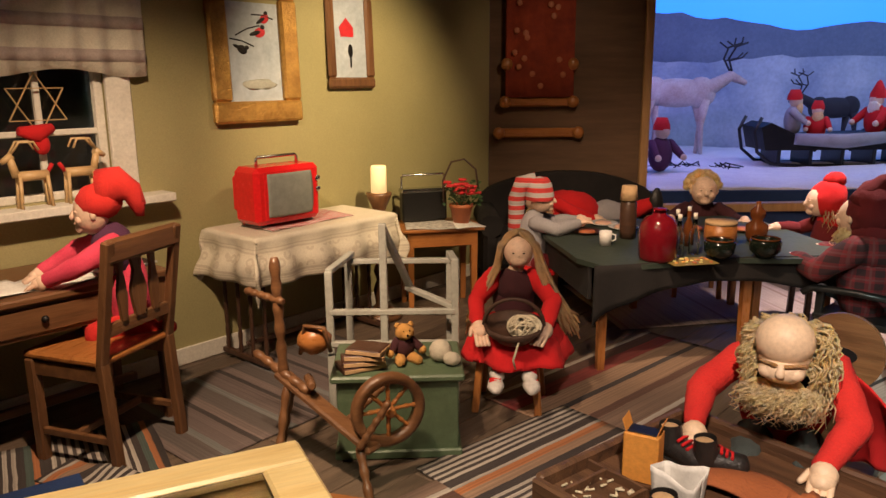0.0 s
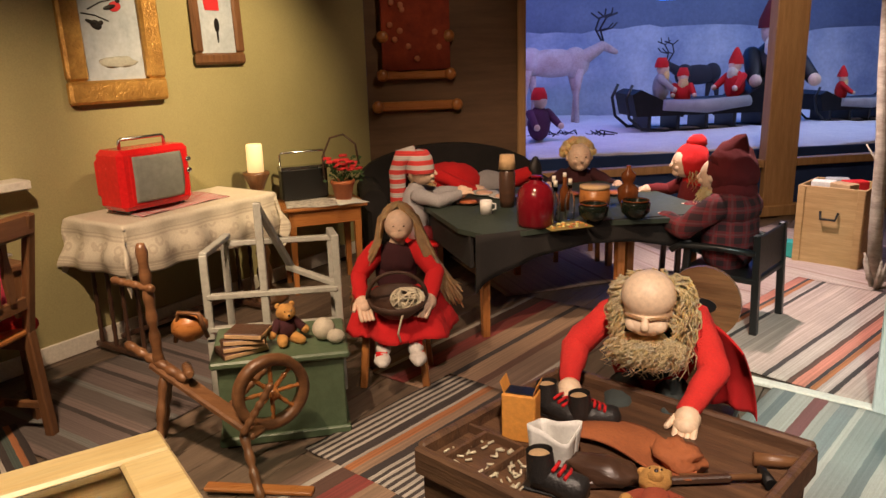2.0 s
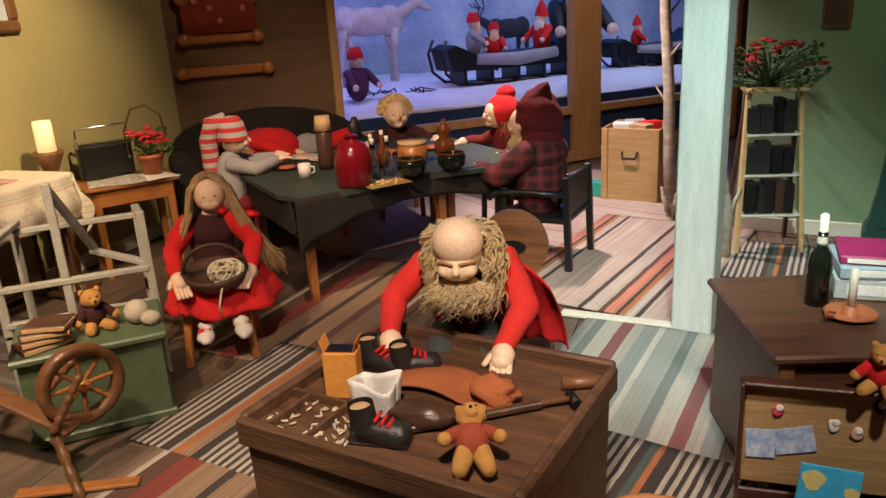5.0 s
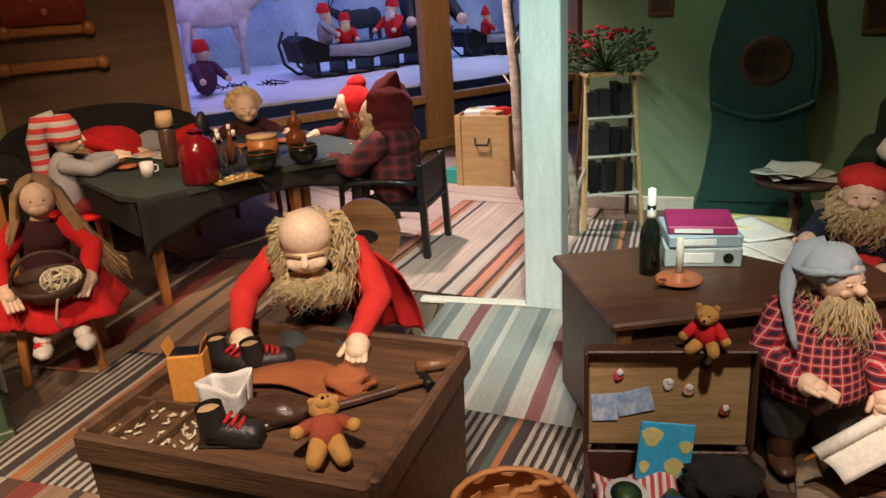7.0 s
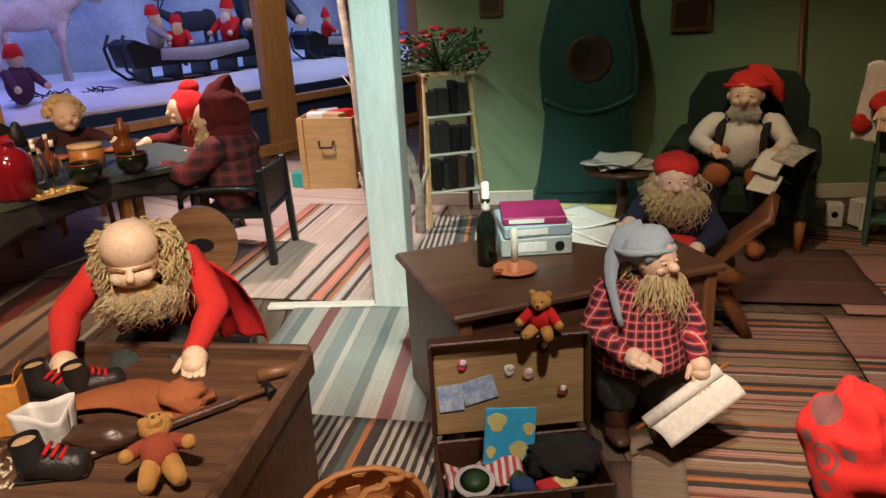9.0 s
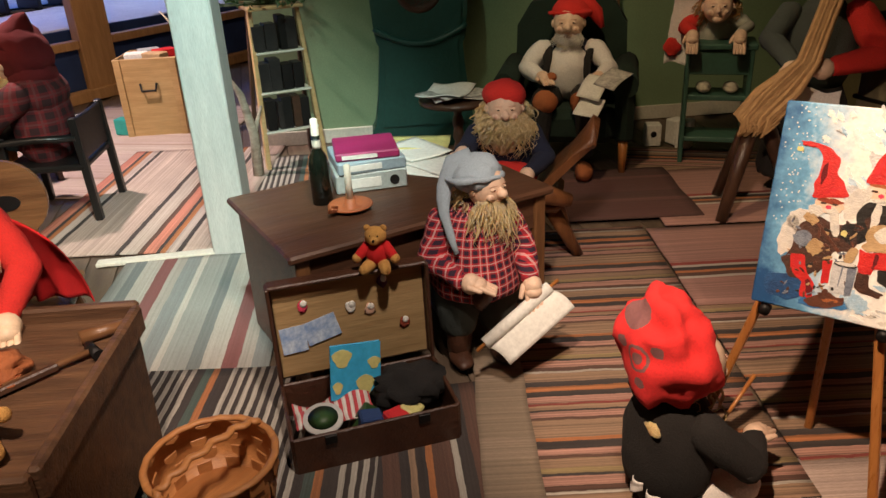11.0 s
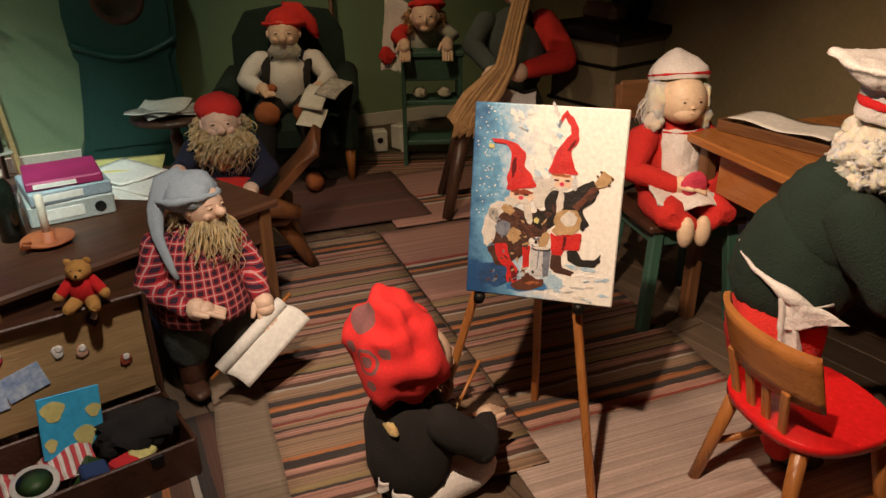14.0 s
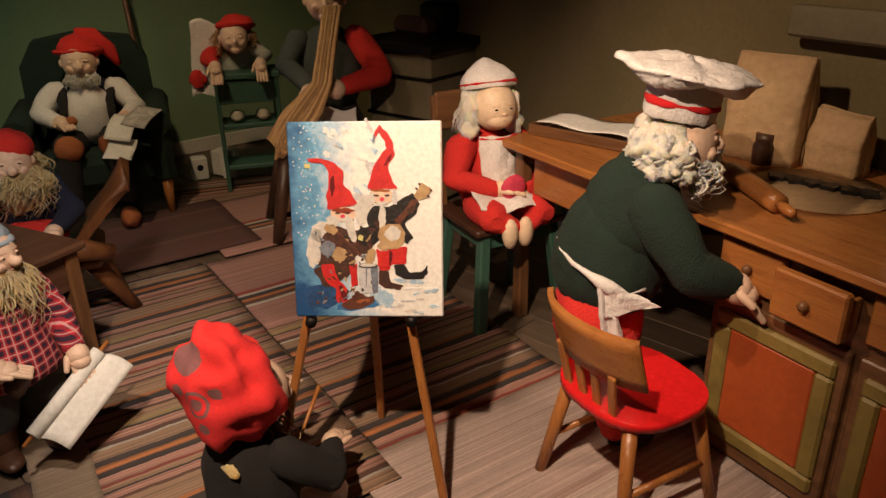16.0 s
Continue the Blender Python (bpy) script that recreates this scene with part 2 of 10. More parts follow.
def lace_cloth():
    """Cream cotton with openwork rows, a woven border and a band of flower motifs near the hem."""
    m, t, bs = nodes_of("lace_cloth_with_border")
    tc = t.nodes.new("ShaderNodeTexCoord").outputs["Object"]
    sep = t.nodes.new("ShaderNodeSeparateXYZ")
    t.links.new(tc, sep.inputs[0])
    c = mixc(t, noise_out(t, tc, 9, 5), (0.72, 0.67, 0.54), (0.58, 0.52, 0.40))
    vor = t.nodes.new("ShaderNodeTexVoronoi")
    vor.inputs["Scale"].default_value = 17
    t.links.new(tc, vor.inputs["Vector"])
    d = vor.outputs["Distance"]
    ring = mathn(t, "LESS_THAN", mathn(t, "ABSOLUTE", mathn(t, "SUBTRACT", d, 0.36)), 0.10)
    band = mathn(t, "MULTIPLY", mathn(t, "GREATER_THAN", sep.outputs[2], 0.585), mathn(t, "LESS_THAN", sep.outputs[2], 0.69))
    f = mathn(t, "MULTIPLY", mathn(t, "MULTIPLY", ring, band), 0.28)
    for z, w in ((0.535, 0.006), (0.553, 0.003), (0.570, 0.007), (0.703, 0.005), (0.722, 0.003)):
        f = mathn(t, "MAXIMUM", f, mathn(t, "MULTIPLY", mathn(t, "LESS_THAN", mathn(t, "ABSOLUTE", mathn(t, "SUBTRACT", sep.outputs[2], z)), w), 0.32))
    c = mixc(t, f, c, (0.27, 0.19, 0.12))
    finish(t, bs, c, tc, 0.95, 0.5, 130, 0, 0.004)
    return m
M["lace"] = lace_cloth()
M["lace_dark"] = mat("shadowed_lace", (0.46, 0.38, 0.34), (0.34, 0.28, 0.25), 0.95, 0, 16, 130, 0.5)
M["table_green"] = mat("dark_green_tabletop", (0.032, 0.046, 0.034), (0.022, 0.034, 0.025), 0.62, 0, 4, 40, 0.15)
M["hanging"] = mat("rust_red_weave", (0.34, 0.055, 0.02), (0.2, 0.03, 0.014), 0.95, 0, 9, 120, 0.6)
M["paper"] = mat("white_paper", (0.78, 0.77, 0.72), (0.66, 0.65, 0.60), 0.8, 0, 12, 60, 0.1)
M["paper_print"] = mat("printed_paper", (0.65, 0.62, 0.56), (0.22, 0.21, 0.20), 0.7, 0, 26, 60, 0.1)
M["red"] = mat("red_felt", (0.60, 0.012, 0.015), (0.48, 0.008, 0.010), 0.95, 0, 5, 180, 0.4)
M["red_knit"] = mat("red_knit", (0.68, 0.035, 0.025), (0.55, 0.02, 0.018), 0.95, 0, 6, 140, 0.6)
M["dark_red"] = mat("dark_red_felt", (0.15, 0.010, 0.014), (0.10, 0.007, 0.009), 0.95, 0, 5, 150, 0.4)
M["pink"] = mat("pink_knit", (0.72, 0.07, 0.13), (0.6, 0.04, 0.09), 0.95, 0, 6, 150, 0.5)
M["purple"] = mat("purple_knit", (0.10, 0.03, 0.075), None, 0.95, 0, 6, 150, 0.5)
M["maroon"] = mat("maroon_knit", (0.055, 0.012, 0.016), None, 0.95, 0, 6, 150, 0.5)
M["grey_knit"] = mat("grey_knit", (0.36, 0.35, 0.36), (0.28, 0.27, 0.28), 0.95, 0, 6, 150, 0.6)
M["navy"] = mat("navy_cloth", (0.012, 0.016, 0.04), None, 0.95, 0, 6, 150, 0.4)
M["forest"] = mat("dark_green_knit", (0.012, 0.030, 0.020), (0.008, 0.020, 0.014), 0.95, 0, 6, 160, 0.6)
M["denim"] = mat("grey_green_trousers", (0.06, 0.075, 0.07), (0.04, 0.05, 0.047), 0.95, 0, 6, 150, 0.5)
M["blue_hat"] = mat("blue_grey_felt", (0.38, 0.46, 0.53), (0.32, 0.40, 0.47), 0.95, 0, 6, 150, 0.4)
M["brick_cloth"] = mat("brick_red_wool", (0.34, 0.07, 0.03), (0.24, 0.04, 0.02), 0.95, 0, 8, 160, 0.6)
def painted_felt():
    """Red felt with a few dark rubbed marks: blots and one ring."""
    m, t, bs = nodes_of("painted_red_felt")
    tc = t.nodes.new("ShaderNodeTexCoord").outputs["Object"]
    wob = noise_out(t, tc, 60, 3)
    c = mixc(t, noise_out(t, tc, 7, 4), (0.80, 0.035, 0.03), (0.62, 0.02, 0.025))
    for x, y, z, r, hole in ((0.03, 0.15, 0.675, 0.046, 0), (-0.02, 0.18, 0.565, 0.017, 0), (-0.02, 0.18, 0.565, 0.040, 0.031), (-0.075, 0.16, 0.60, 0.021, 0), (0.045, 0.178, 0.585, 0.019, 0), (-0.035, 0.172, 0.495, 0.017, 0)):
        d = t.nodes.new("ShaderNodeVectorMath")
        d.operation = "DISTANCE"
        t.links.new(tc, d.inputs[0])
        d.inputs[1].default_value = (x, y, z)
        q = mathn(t, "MULTIPLY_ADD", wob, 0.012, mathn(t, "SUBTRACT", d.outputs["Value"], 0.006))
        f = mathn(t, "LESS_THAN", q, r)
        if hole:
            f = mathn(t, "MULTIPLY", f, mathn(t, "GREATER_THAN", q, hole))
        c = mixc(t, mathn(t, "MULTIPLY", f, 0.85), c, (0.13, 0.10, 0.10))
    finish(t, bs, c, tc, 0.95, 0.4, 140, 0, 0.003)
    return m
M["felt_painted"] = painted_felt()
M["desk_wood"] = wood("desk_wood", (0.12, 0.055, 0.03), (0.06, 0.028, 0.016), 0.4)
M["skin"] = mat("doll_skin", (0.74, 0.54, 0.40), (0.68, 0.47, 0.34), 0.55, 0, 6, 60, 0.08)
M["skin_pale"] = mat("pale_doll_skin", (0.80, 0.62, 0.44), (0.74, 0.54, 0.36), 0.5, 0, 6, 60, 0.08)
M["cheek"] = mat("doll_cheek", (0.72, 0.44, 0.32), None, 0.6, 0, 6, 60, 0.08)
M["hair"] = mat("blond_wool_hair", (0.95, 0.68, 0.36), (0.78, 0.48, 0.20), 0.8, 0, 45, 300, 0.9)
M["flax"] = mat("flaxen_hair", (0.50, 0.32, 0.16), (0.36, 0.21, 0.10), 0.75, 0, 30, 240, 0.8)
M["flax_fibre"] = mat("raw_flax_fibre", (0.58, 0.36, 0.17), (0.42, 0.25, 0.11), 0.75, 0, 30, 240, 0.6)
M["white_hair"] = mat("white_wool_hair", (0.92, 0.86, 0.74), (0.82, 0.74, 0.60), 0.9, 0, 30, 240, 0.9)
for nm, reach in (("hair", 0.02), ("white_hair", 0.02), ("flax", 0.012)):
    soft_bs = M[nm].node_tree.nodes["Principled BSDF"]
    soft_bs.inputs["Subsurface Weight"].default_value = 0.65
    soft_bs.inputs["Subsurface Radius"].default_value = (1.0, 0.75, 0.45)
    soft_bs.inputs["Subsurface Scale"].default_value = reach
M["patch"] = mat("grey_painted_patch", (0.12, 0.10, 0.10), None, 0.9, 0, 12, 120, 0.3)
M["eye"] = mat("dark_eye", (0.015, 0.01, 0.008), None, 0.2)
M["apron"] = mat("white_cotton", (0.78, 0.75, 0.72), (0.66, 0.62, 0.60), 0.9, 0, 6, 120, 0.4)
M["shoe"] = mat("black_leather", (0.014, 0.013, 0.013), (0.03, 0.027, 0.025), 0.4, 0, 9, 80, 0.3)
M["shoe_white"] = mat("white_canvas", (0.7, 0.66, 0.6), None, 0.8, 0, 9, 80, 0.2)
M["brown_leather"] = mat("brown_leather", (0.075, 0.03, 0.016), (0.045, 0.018, 0.01), 0.45, 0, 8, 70, 0.35)
M["tan_leather"] = mat("tan_suede", (0.40, 0.125, 0.04), (0.29, 0.085, 0.028), 0.85, 0, 7, 90, 0.4)
M["fur"] = mat("toy_plush", (0.66, 0.36, 0.10), (0.52, 0.26, 0.065), 0.95, 0, 12, 220, 0.8)
M["cream"] = mat("cream_plush", (0.72, 0.66, 0.52), None, 0.95, 0, 12, 220, 0.8)
M["cardboard"] = mat("orange_cardboard", (0.74, 0.33, 0.06), (0.62, 0.26, 0.045), 0.7, 0, 5, 60, 0.15)
M["kraft"] = mat("kraft_paper", (0.56, 0.38, 0.20), (0.44, 0.28, 0.14), 0.8, 0, 6, 40, 0.5)
M["terracotta"] = mat("terracotta", (0.48, 0.15, 0.055), (0.36, 0.10, 0.04), 0.5, 0, 6, 60, 0.15)
M["bark"] = mat("birch_bark", (0.55, 0.48, 0.38), (0.24, 0.19, 0.15), 0.9, 0, 7, 60, 0.6, (1, 1, 3))
M["leaf"] = mat("green_leaf", (0.035, 0.085, 0.022), (0.02, 0.05, 0.014), 0.5, 0, 9, 60, 0.2)
M["petal"] = mat("red_petal", (0.62, 0.025, 0.03), (0.45, 0.012, 0.02), 0.6, 0, 9, 60, 0.2)
M["crate"] = wood("crate_plywood", (0.50, 0.32, 0.14), (0.36, 0.21, 0.08), 0.6)
M["snow"] = mat("cotton_snow", (0.80, 0.80, 0.82), (0.68, 0.68, 0.74), 0.95, 0, 4, 60, 0.5)
M["deer"] = mat("painted_reindeer", (0.40, 0.26, 0.22), (0.66, 0.58, 0.55), 0.9, 0, 3, 40, 0.1)
M["deer_dark"] = mat("dark_reindeer", (0.03, 0.03, 0.04), None, 0.9, 0, 3, 40, 0.1)
M["mountain"] = mat("painted_winter_backdrop", (0.58, 0.62, 0.70), (0.14, 0.20, 0.36), 0.95, 0, 0.8, 20, 0.05, world_space=True)
M["fell"] = mat("painted_dark_fell", (0.18, 0.22, 0.32), (0.10, 0.13, 0.22), 0.95, 0, 0.9, 20, 0.05, world_space=True)
M["sky"] = glow("lit_blue_sky", (0.02, 0.22, 1.0), 1.6, (0.05, 0.2, 0.6))
M["stove"] = mat("stove_masonry", (0.20, 0.17, 0.10), (0.14, 0.115, 0.07), 0.7, 0, 3, 40, 0.3)
M["candle"] = glow("wax_candle", (1.0, 0.62, 0.25), 0.9, (0.85, 0.75, 0.5))
M["wax"] = mat("white_wax", (0.82, 0.77, 0.64), None, 0.4, 0, 5, 60, 0.05)
M["glass"] = glass("clear_glass")
M["pane"] = glass("window_glass", (0.9, 0.92, 0.92))
M["red_drink"] = mat("red_juice", (0.16, 0.006, 0.012), None, 0.08, 0, 4, 30, 0.0)
M["amber"] = mat("amber_glaze", (0.15, 0.045, 0.012), (0.09, 0.025, 0.008), 0.12, 0, 6, 40, 0.05)
M["dark_glass"] = mat("dark_bottle_glass", (0.008, 0.012, 0.008), None, 0.06, 0, 4, 30, 0.0)
M["mug"] = mat("white_glazed", (0.75, 0.74, 0.70), None, 0.2, 0, 4, 30, 0.02)
M["wicker"] = wood("wicker_strip", (0.46, 0.20, 0.065), (0.33, 0.13, 0.04), 0.5)
M["rattan"] = mat("dark_wicker", (0.075, 0.035, 0.02), (0.04, 0.02, 0.012), 0.6, 0, 20, 80, 0.5)
M["yarn"] = mat("cream_yarn", (0.72, 0.64, 0.46), None, 0.95, 0, 20, 160, 0.5)
M["binder_grey"] = mat("grey_binder", (0.46, 0.50, 0.48), None, 0.5, 0, 8, 80, 0.1)
M["binder_blue"] = mat("blue_grey_binder", (0.33, 0.42, 0.48), None, 0.5, 0, 8, 80, 0.1)
M["binder_mag"] = mat("magenta_binder", (0.36, 0.025, 0.12), None, 0.5, 0, 8, 80, 0.1)
M["blue_map"] = mat("blue_map_card", (0.035, 0.36, 0.68), (0.06, 0.46, 0.74), 0.45, 0, 7, 60, 0.05)
M["yellow"] = mat("pale_yellow_card", (0.72, 0.66, 0.25), None, 0.6, 0, 8, 60, 0.05)
M["lining"] = wood("suitcase_lining", (0.42, 0.28, 0.13), (0.30, 0.19, 0.08), 0.8)
M["canvas_blue"] = mat("canvas_blue_paint", (0.02, 0.10, 0.32), (0.10, 0.33, 0.60), 0.5, 0, 14, 50, 0.4)
def painted_canvas():
    """Blue brushed night on one side that breaks up into white primed canvas."""
    m, t, bs = nodes_of("painted_canvas")
    tc = t.nodes.new("ShaderNodeTexCoord").outputs["Object"]
    sep = t.nodes.new("ShaderNodeSeparateXYZ")
    t.links.new(tc, sep.inputs[0])
    big, fine = noise_out(t, tc, 16, 6, 0.65), noise_out(t, tc, 60, 4, 0.6)
    x = mathn(t, "ADD", mathn(t, "MULTIPLY", sep.outputs[0], -10.0), mathn(t, "MULTIPLY", big, 2.2))
    low = mathn(t, "MULTIPLY", mathn(t, "MAXIMUM", mathn(t, "SUBTRACT", 0.13, sep.outputs[2]), 0.0), 6.0)
    x = mathn(t, "ADD", x, mathn(t, "ADD", low, mathn(t, "MULTIPLY", fine, 0.5)))
    f = mathn(t, "MINIMUM", mathn(t, "MAXIMUM", mathn(t, "SUBTRACT", x, 1.65), 0.0), 1.0)
    deep = mathn(t, "MINIMUM", mathn(t, "MAXIMUM", mathn(t, "SUBTRACT", x, 2.45), 0.0), 1.0)
    c = mixc(t, f, (0.82, 0.80, 0.75), (0.16, 0.40, 0.62))
    c = mixc(t, deep, c, (0.012, 0.07, 0.20))
    finish(t, bs, c, tc, 0.5, 0.3, 90, 0, 0.002)
    return m
M["painted_canvas"] = painted_canvas()
for nm, a, b in (("paint_red", (0.66, 0.025, 0.02), (0.45, 0.012, 0.012)), ("paint_umber", (0.035, 0.016, 0.012), (0.09, 0.035, 0.02)), ("paint_sienna", (0.16, 0.05, 0.025), (0.07, 0.025, 0.015)), ("paint_sand", (0.52, 0.36, 0.18), (0.34, 0.20, 0.09)),
                 ("paint_cream", (0.74, 0.70, 0.62), (0.52, 0.50, 0.48)), ("paint_grey", (0.44, 0.45, 0.47), (0.62, 0.62, 0.62)), ("paint_slate", (0.10, 0.12, 0.17), (0.22, 0.25, 0.30)), ("paint_sky", (0.30, 0.50, 0.68), (0.56, 0.68, 0.76)), ("paint_night", (0.012, 0.04, 0.12), (0.02, 0.09, 0.24))):
    M[nm] = mat(nm, a, b, 0.45, 0, 55, 220, 0.3)
M["canvas_white"] = mat("canvas_white_paint", (0.80, 0.78, 0.72), (0.68, 0.70, 0.72), 0.5, 0, 9, 50, 0.3)
M["photo_blue"] = mat("blue_snow_photograph", (0.10, 0.22, 0.50), (0.62, 0.72, 0.82), 0.35, 0, 26, 120, 0.02)
M["orange_panel"] = mat("orange_door_panel", (0.42, 0.085, 0.02), (0.33, 0.06, 0.015), 0.45, 0, 4, 50, 0.15)
M["mustard"] = mat("mustard_moulding", (0.26, 0.19, 0.05), (0.18, 0.13, 0.035), 0.5, 0, 5, 50, 0.2)
M["bluewood"] = mat("blue_cloth", (0.02, 0.05, 0.16), None, 0.9, 0, 5, 100, 0.3)
M["turq"] = mat("turquoise_plastic", (0.03, 0.35, 0.30), None, 0.5, 0, 5, 100, 0.1)
M["plaid_red"] = plaid("red_plaid_flannel", (0.52, 0.02, 0.03), (0.02, 0.012, 0.03), (0.70, 0.58, 0.56), 0.034)
M["plaid_dark"] = plaid("dark_red_plaid", (0.16, 0.012, 0.016), (0.03, 0.01, 0.012), (0.12, 0.05, 0.05), 0.07)
M["stripe_hat"] = stripes("striped_knit", [(0.03, (0.62, 0.03, 0.03)), (0.03, (0.5, 0.47, 0.45))], 2)
M["gingham"] = stripes("red_white_gingham", [(0.012, (0.6, 0.06, 0.08)), (0.012, (0.75, 0.7, 0.66))], 0)
DK, GR, LT, OR, RD, PK, TN, BR = (0.028, 0.024, 0.026), (0.16, 0.17, 0.165), (0.46, 0.42, 0.36), (0.42, 0.15, 0.05), (0.25, 0.035, 0.03), (0.42, 0.22, 0.17), (0.30, 0.19, 0.12), (0.10, 0.045, 0.032)
thin = [(0.018, LT if i % 2 else DK) for i in range(14)]
M["rug_narrow"] = stripes("narrow_striped_rug", thin + [(0.05, DK), (0.02, LT), (0.04, OR), (0.05, TN), (0.045, DK), (0.02, LT)])
M["rug_brown"] = stripes("brown_striped_rug", [(0.12, TN), (0.05, BR), (0.16, (0.2, 0.13, 0.095)), (0.03, LT), (0.08, BR), (0.1, RD), (0.12, TN), (0.04, DK)])
M["rug_grey"] = stripes("dark_grey_rug", [(0.10, (0.10, 0.085, 0.08)), (0.04, GR), (0.12, (0.13, 0.10, 0.095)), (0.03, DK), (0.06, (0.17, 0.13, 0.12))])
M["rug_pink"] = stripes("pale_pink_rug", [(0.34, (0.52, 0.40, 0.34)), (0.025, DK), (0.05, (0.55, 0.45, 0.4)), (0.03, OR), (0.02, DK), (0.06, (0.6, 0.22, 0.15)), (0.03, BR), (0.09, (0.5, 0.42, 0.36)), (0.03, DK)])
M["rug_plain"] = stripes("plain_pale_rug", [(0.5, (0.52, 0.40, 0.35)), (0.2, (0.55, 0.44, 0.38)), (0.03, (0.4, 0.28, 0.24))])
M["rug_runner"] = stripes("grey_runner_rug", [(0.10, (0.30, 0.32, 0.30)), (0.05, (0.17, 0.20, 0.20)), (0.08, (0.46, 0.44, 0.39)), (0.06, (0.22, 0.075, 0.075)), (0.05, (0.40, 0.38, 0.34)), (0.07, (0.24, 0.27, 0.27)), (0.03, (0.5, 0.47, 0.42))], vary=0.7)
M["rug_bw"] = stripes("black_white_rug", [(0.017, LT if i % 2 else DK) for i in range(20)] + [(0.03, DK), (0.03, (0.05, 0.09, 0.08)), (0.025, OR), (0.03, DK)])
M["rug_big"] = stripes("multicolour_rag_rug", [(0.045, TN), (0.012, BR), (0.03, PK), (0.010, DK), (0.022, TN), (0.012, RD), (0.034, PK), (0.030, DK), (0.026, OR), (0.030, DK), (0.05, TN), (0.012, LT), (0.022, BR), (0.04, PK), (0.010, DK), (0.024, (0.30, 0.22, 0.10)), (0.04, TN), (0.014, BR), (0.03, PK), (0.034, DK), (0.016, OR), (0.04, TN)], wobble=0.009, vary=3.0)
# dark brown and black stripes, deepened to hold the suitcase's shadow as well
M["rug_dusk"] = stripes("dark_striped_rug_with_shade", [(0.05, BR), (0.03, DK), (0.02, TN), (0.03, DK), (0.02, OR), (0.06, BR), (0.02, LT), (0.04, DK)])
M["rug_rose"] = stripes("rose_rug", [(0.5, (0.36, 0.19, 0.16)), (0.02, LT), (0.03, BR), (0.02, OR), (0.03, DK), (0.02, LT), (0.03, RD)])
M["rug_beige"] = stripes("beige_rug", [(0.3, (0.24, 0.18, 0.125)), (0.1, (0.28, 0.21, 0.15))])
M["rug_maroon"] = stripes("maroon_rug", [(0.2, (0.09, 0.03, 0.03)), (0.04, (0.13, 0.05, 0.045)), (0.1, (0.07, 0.025, 0.025))])


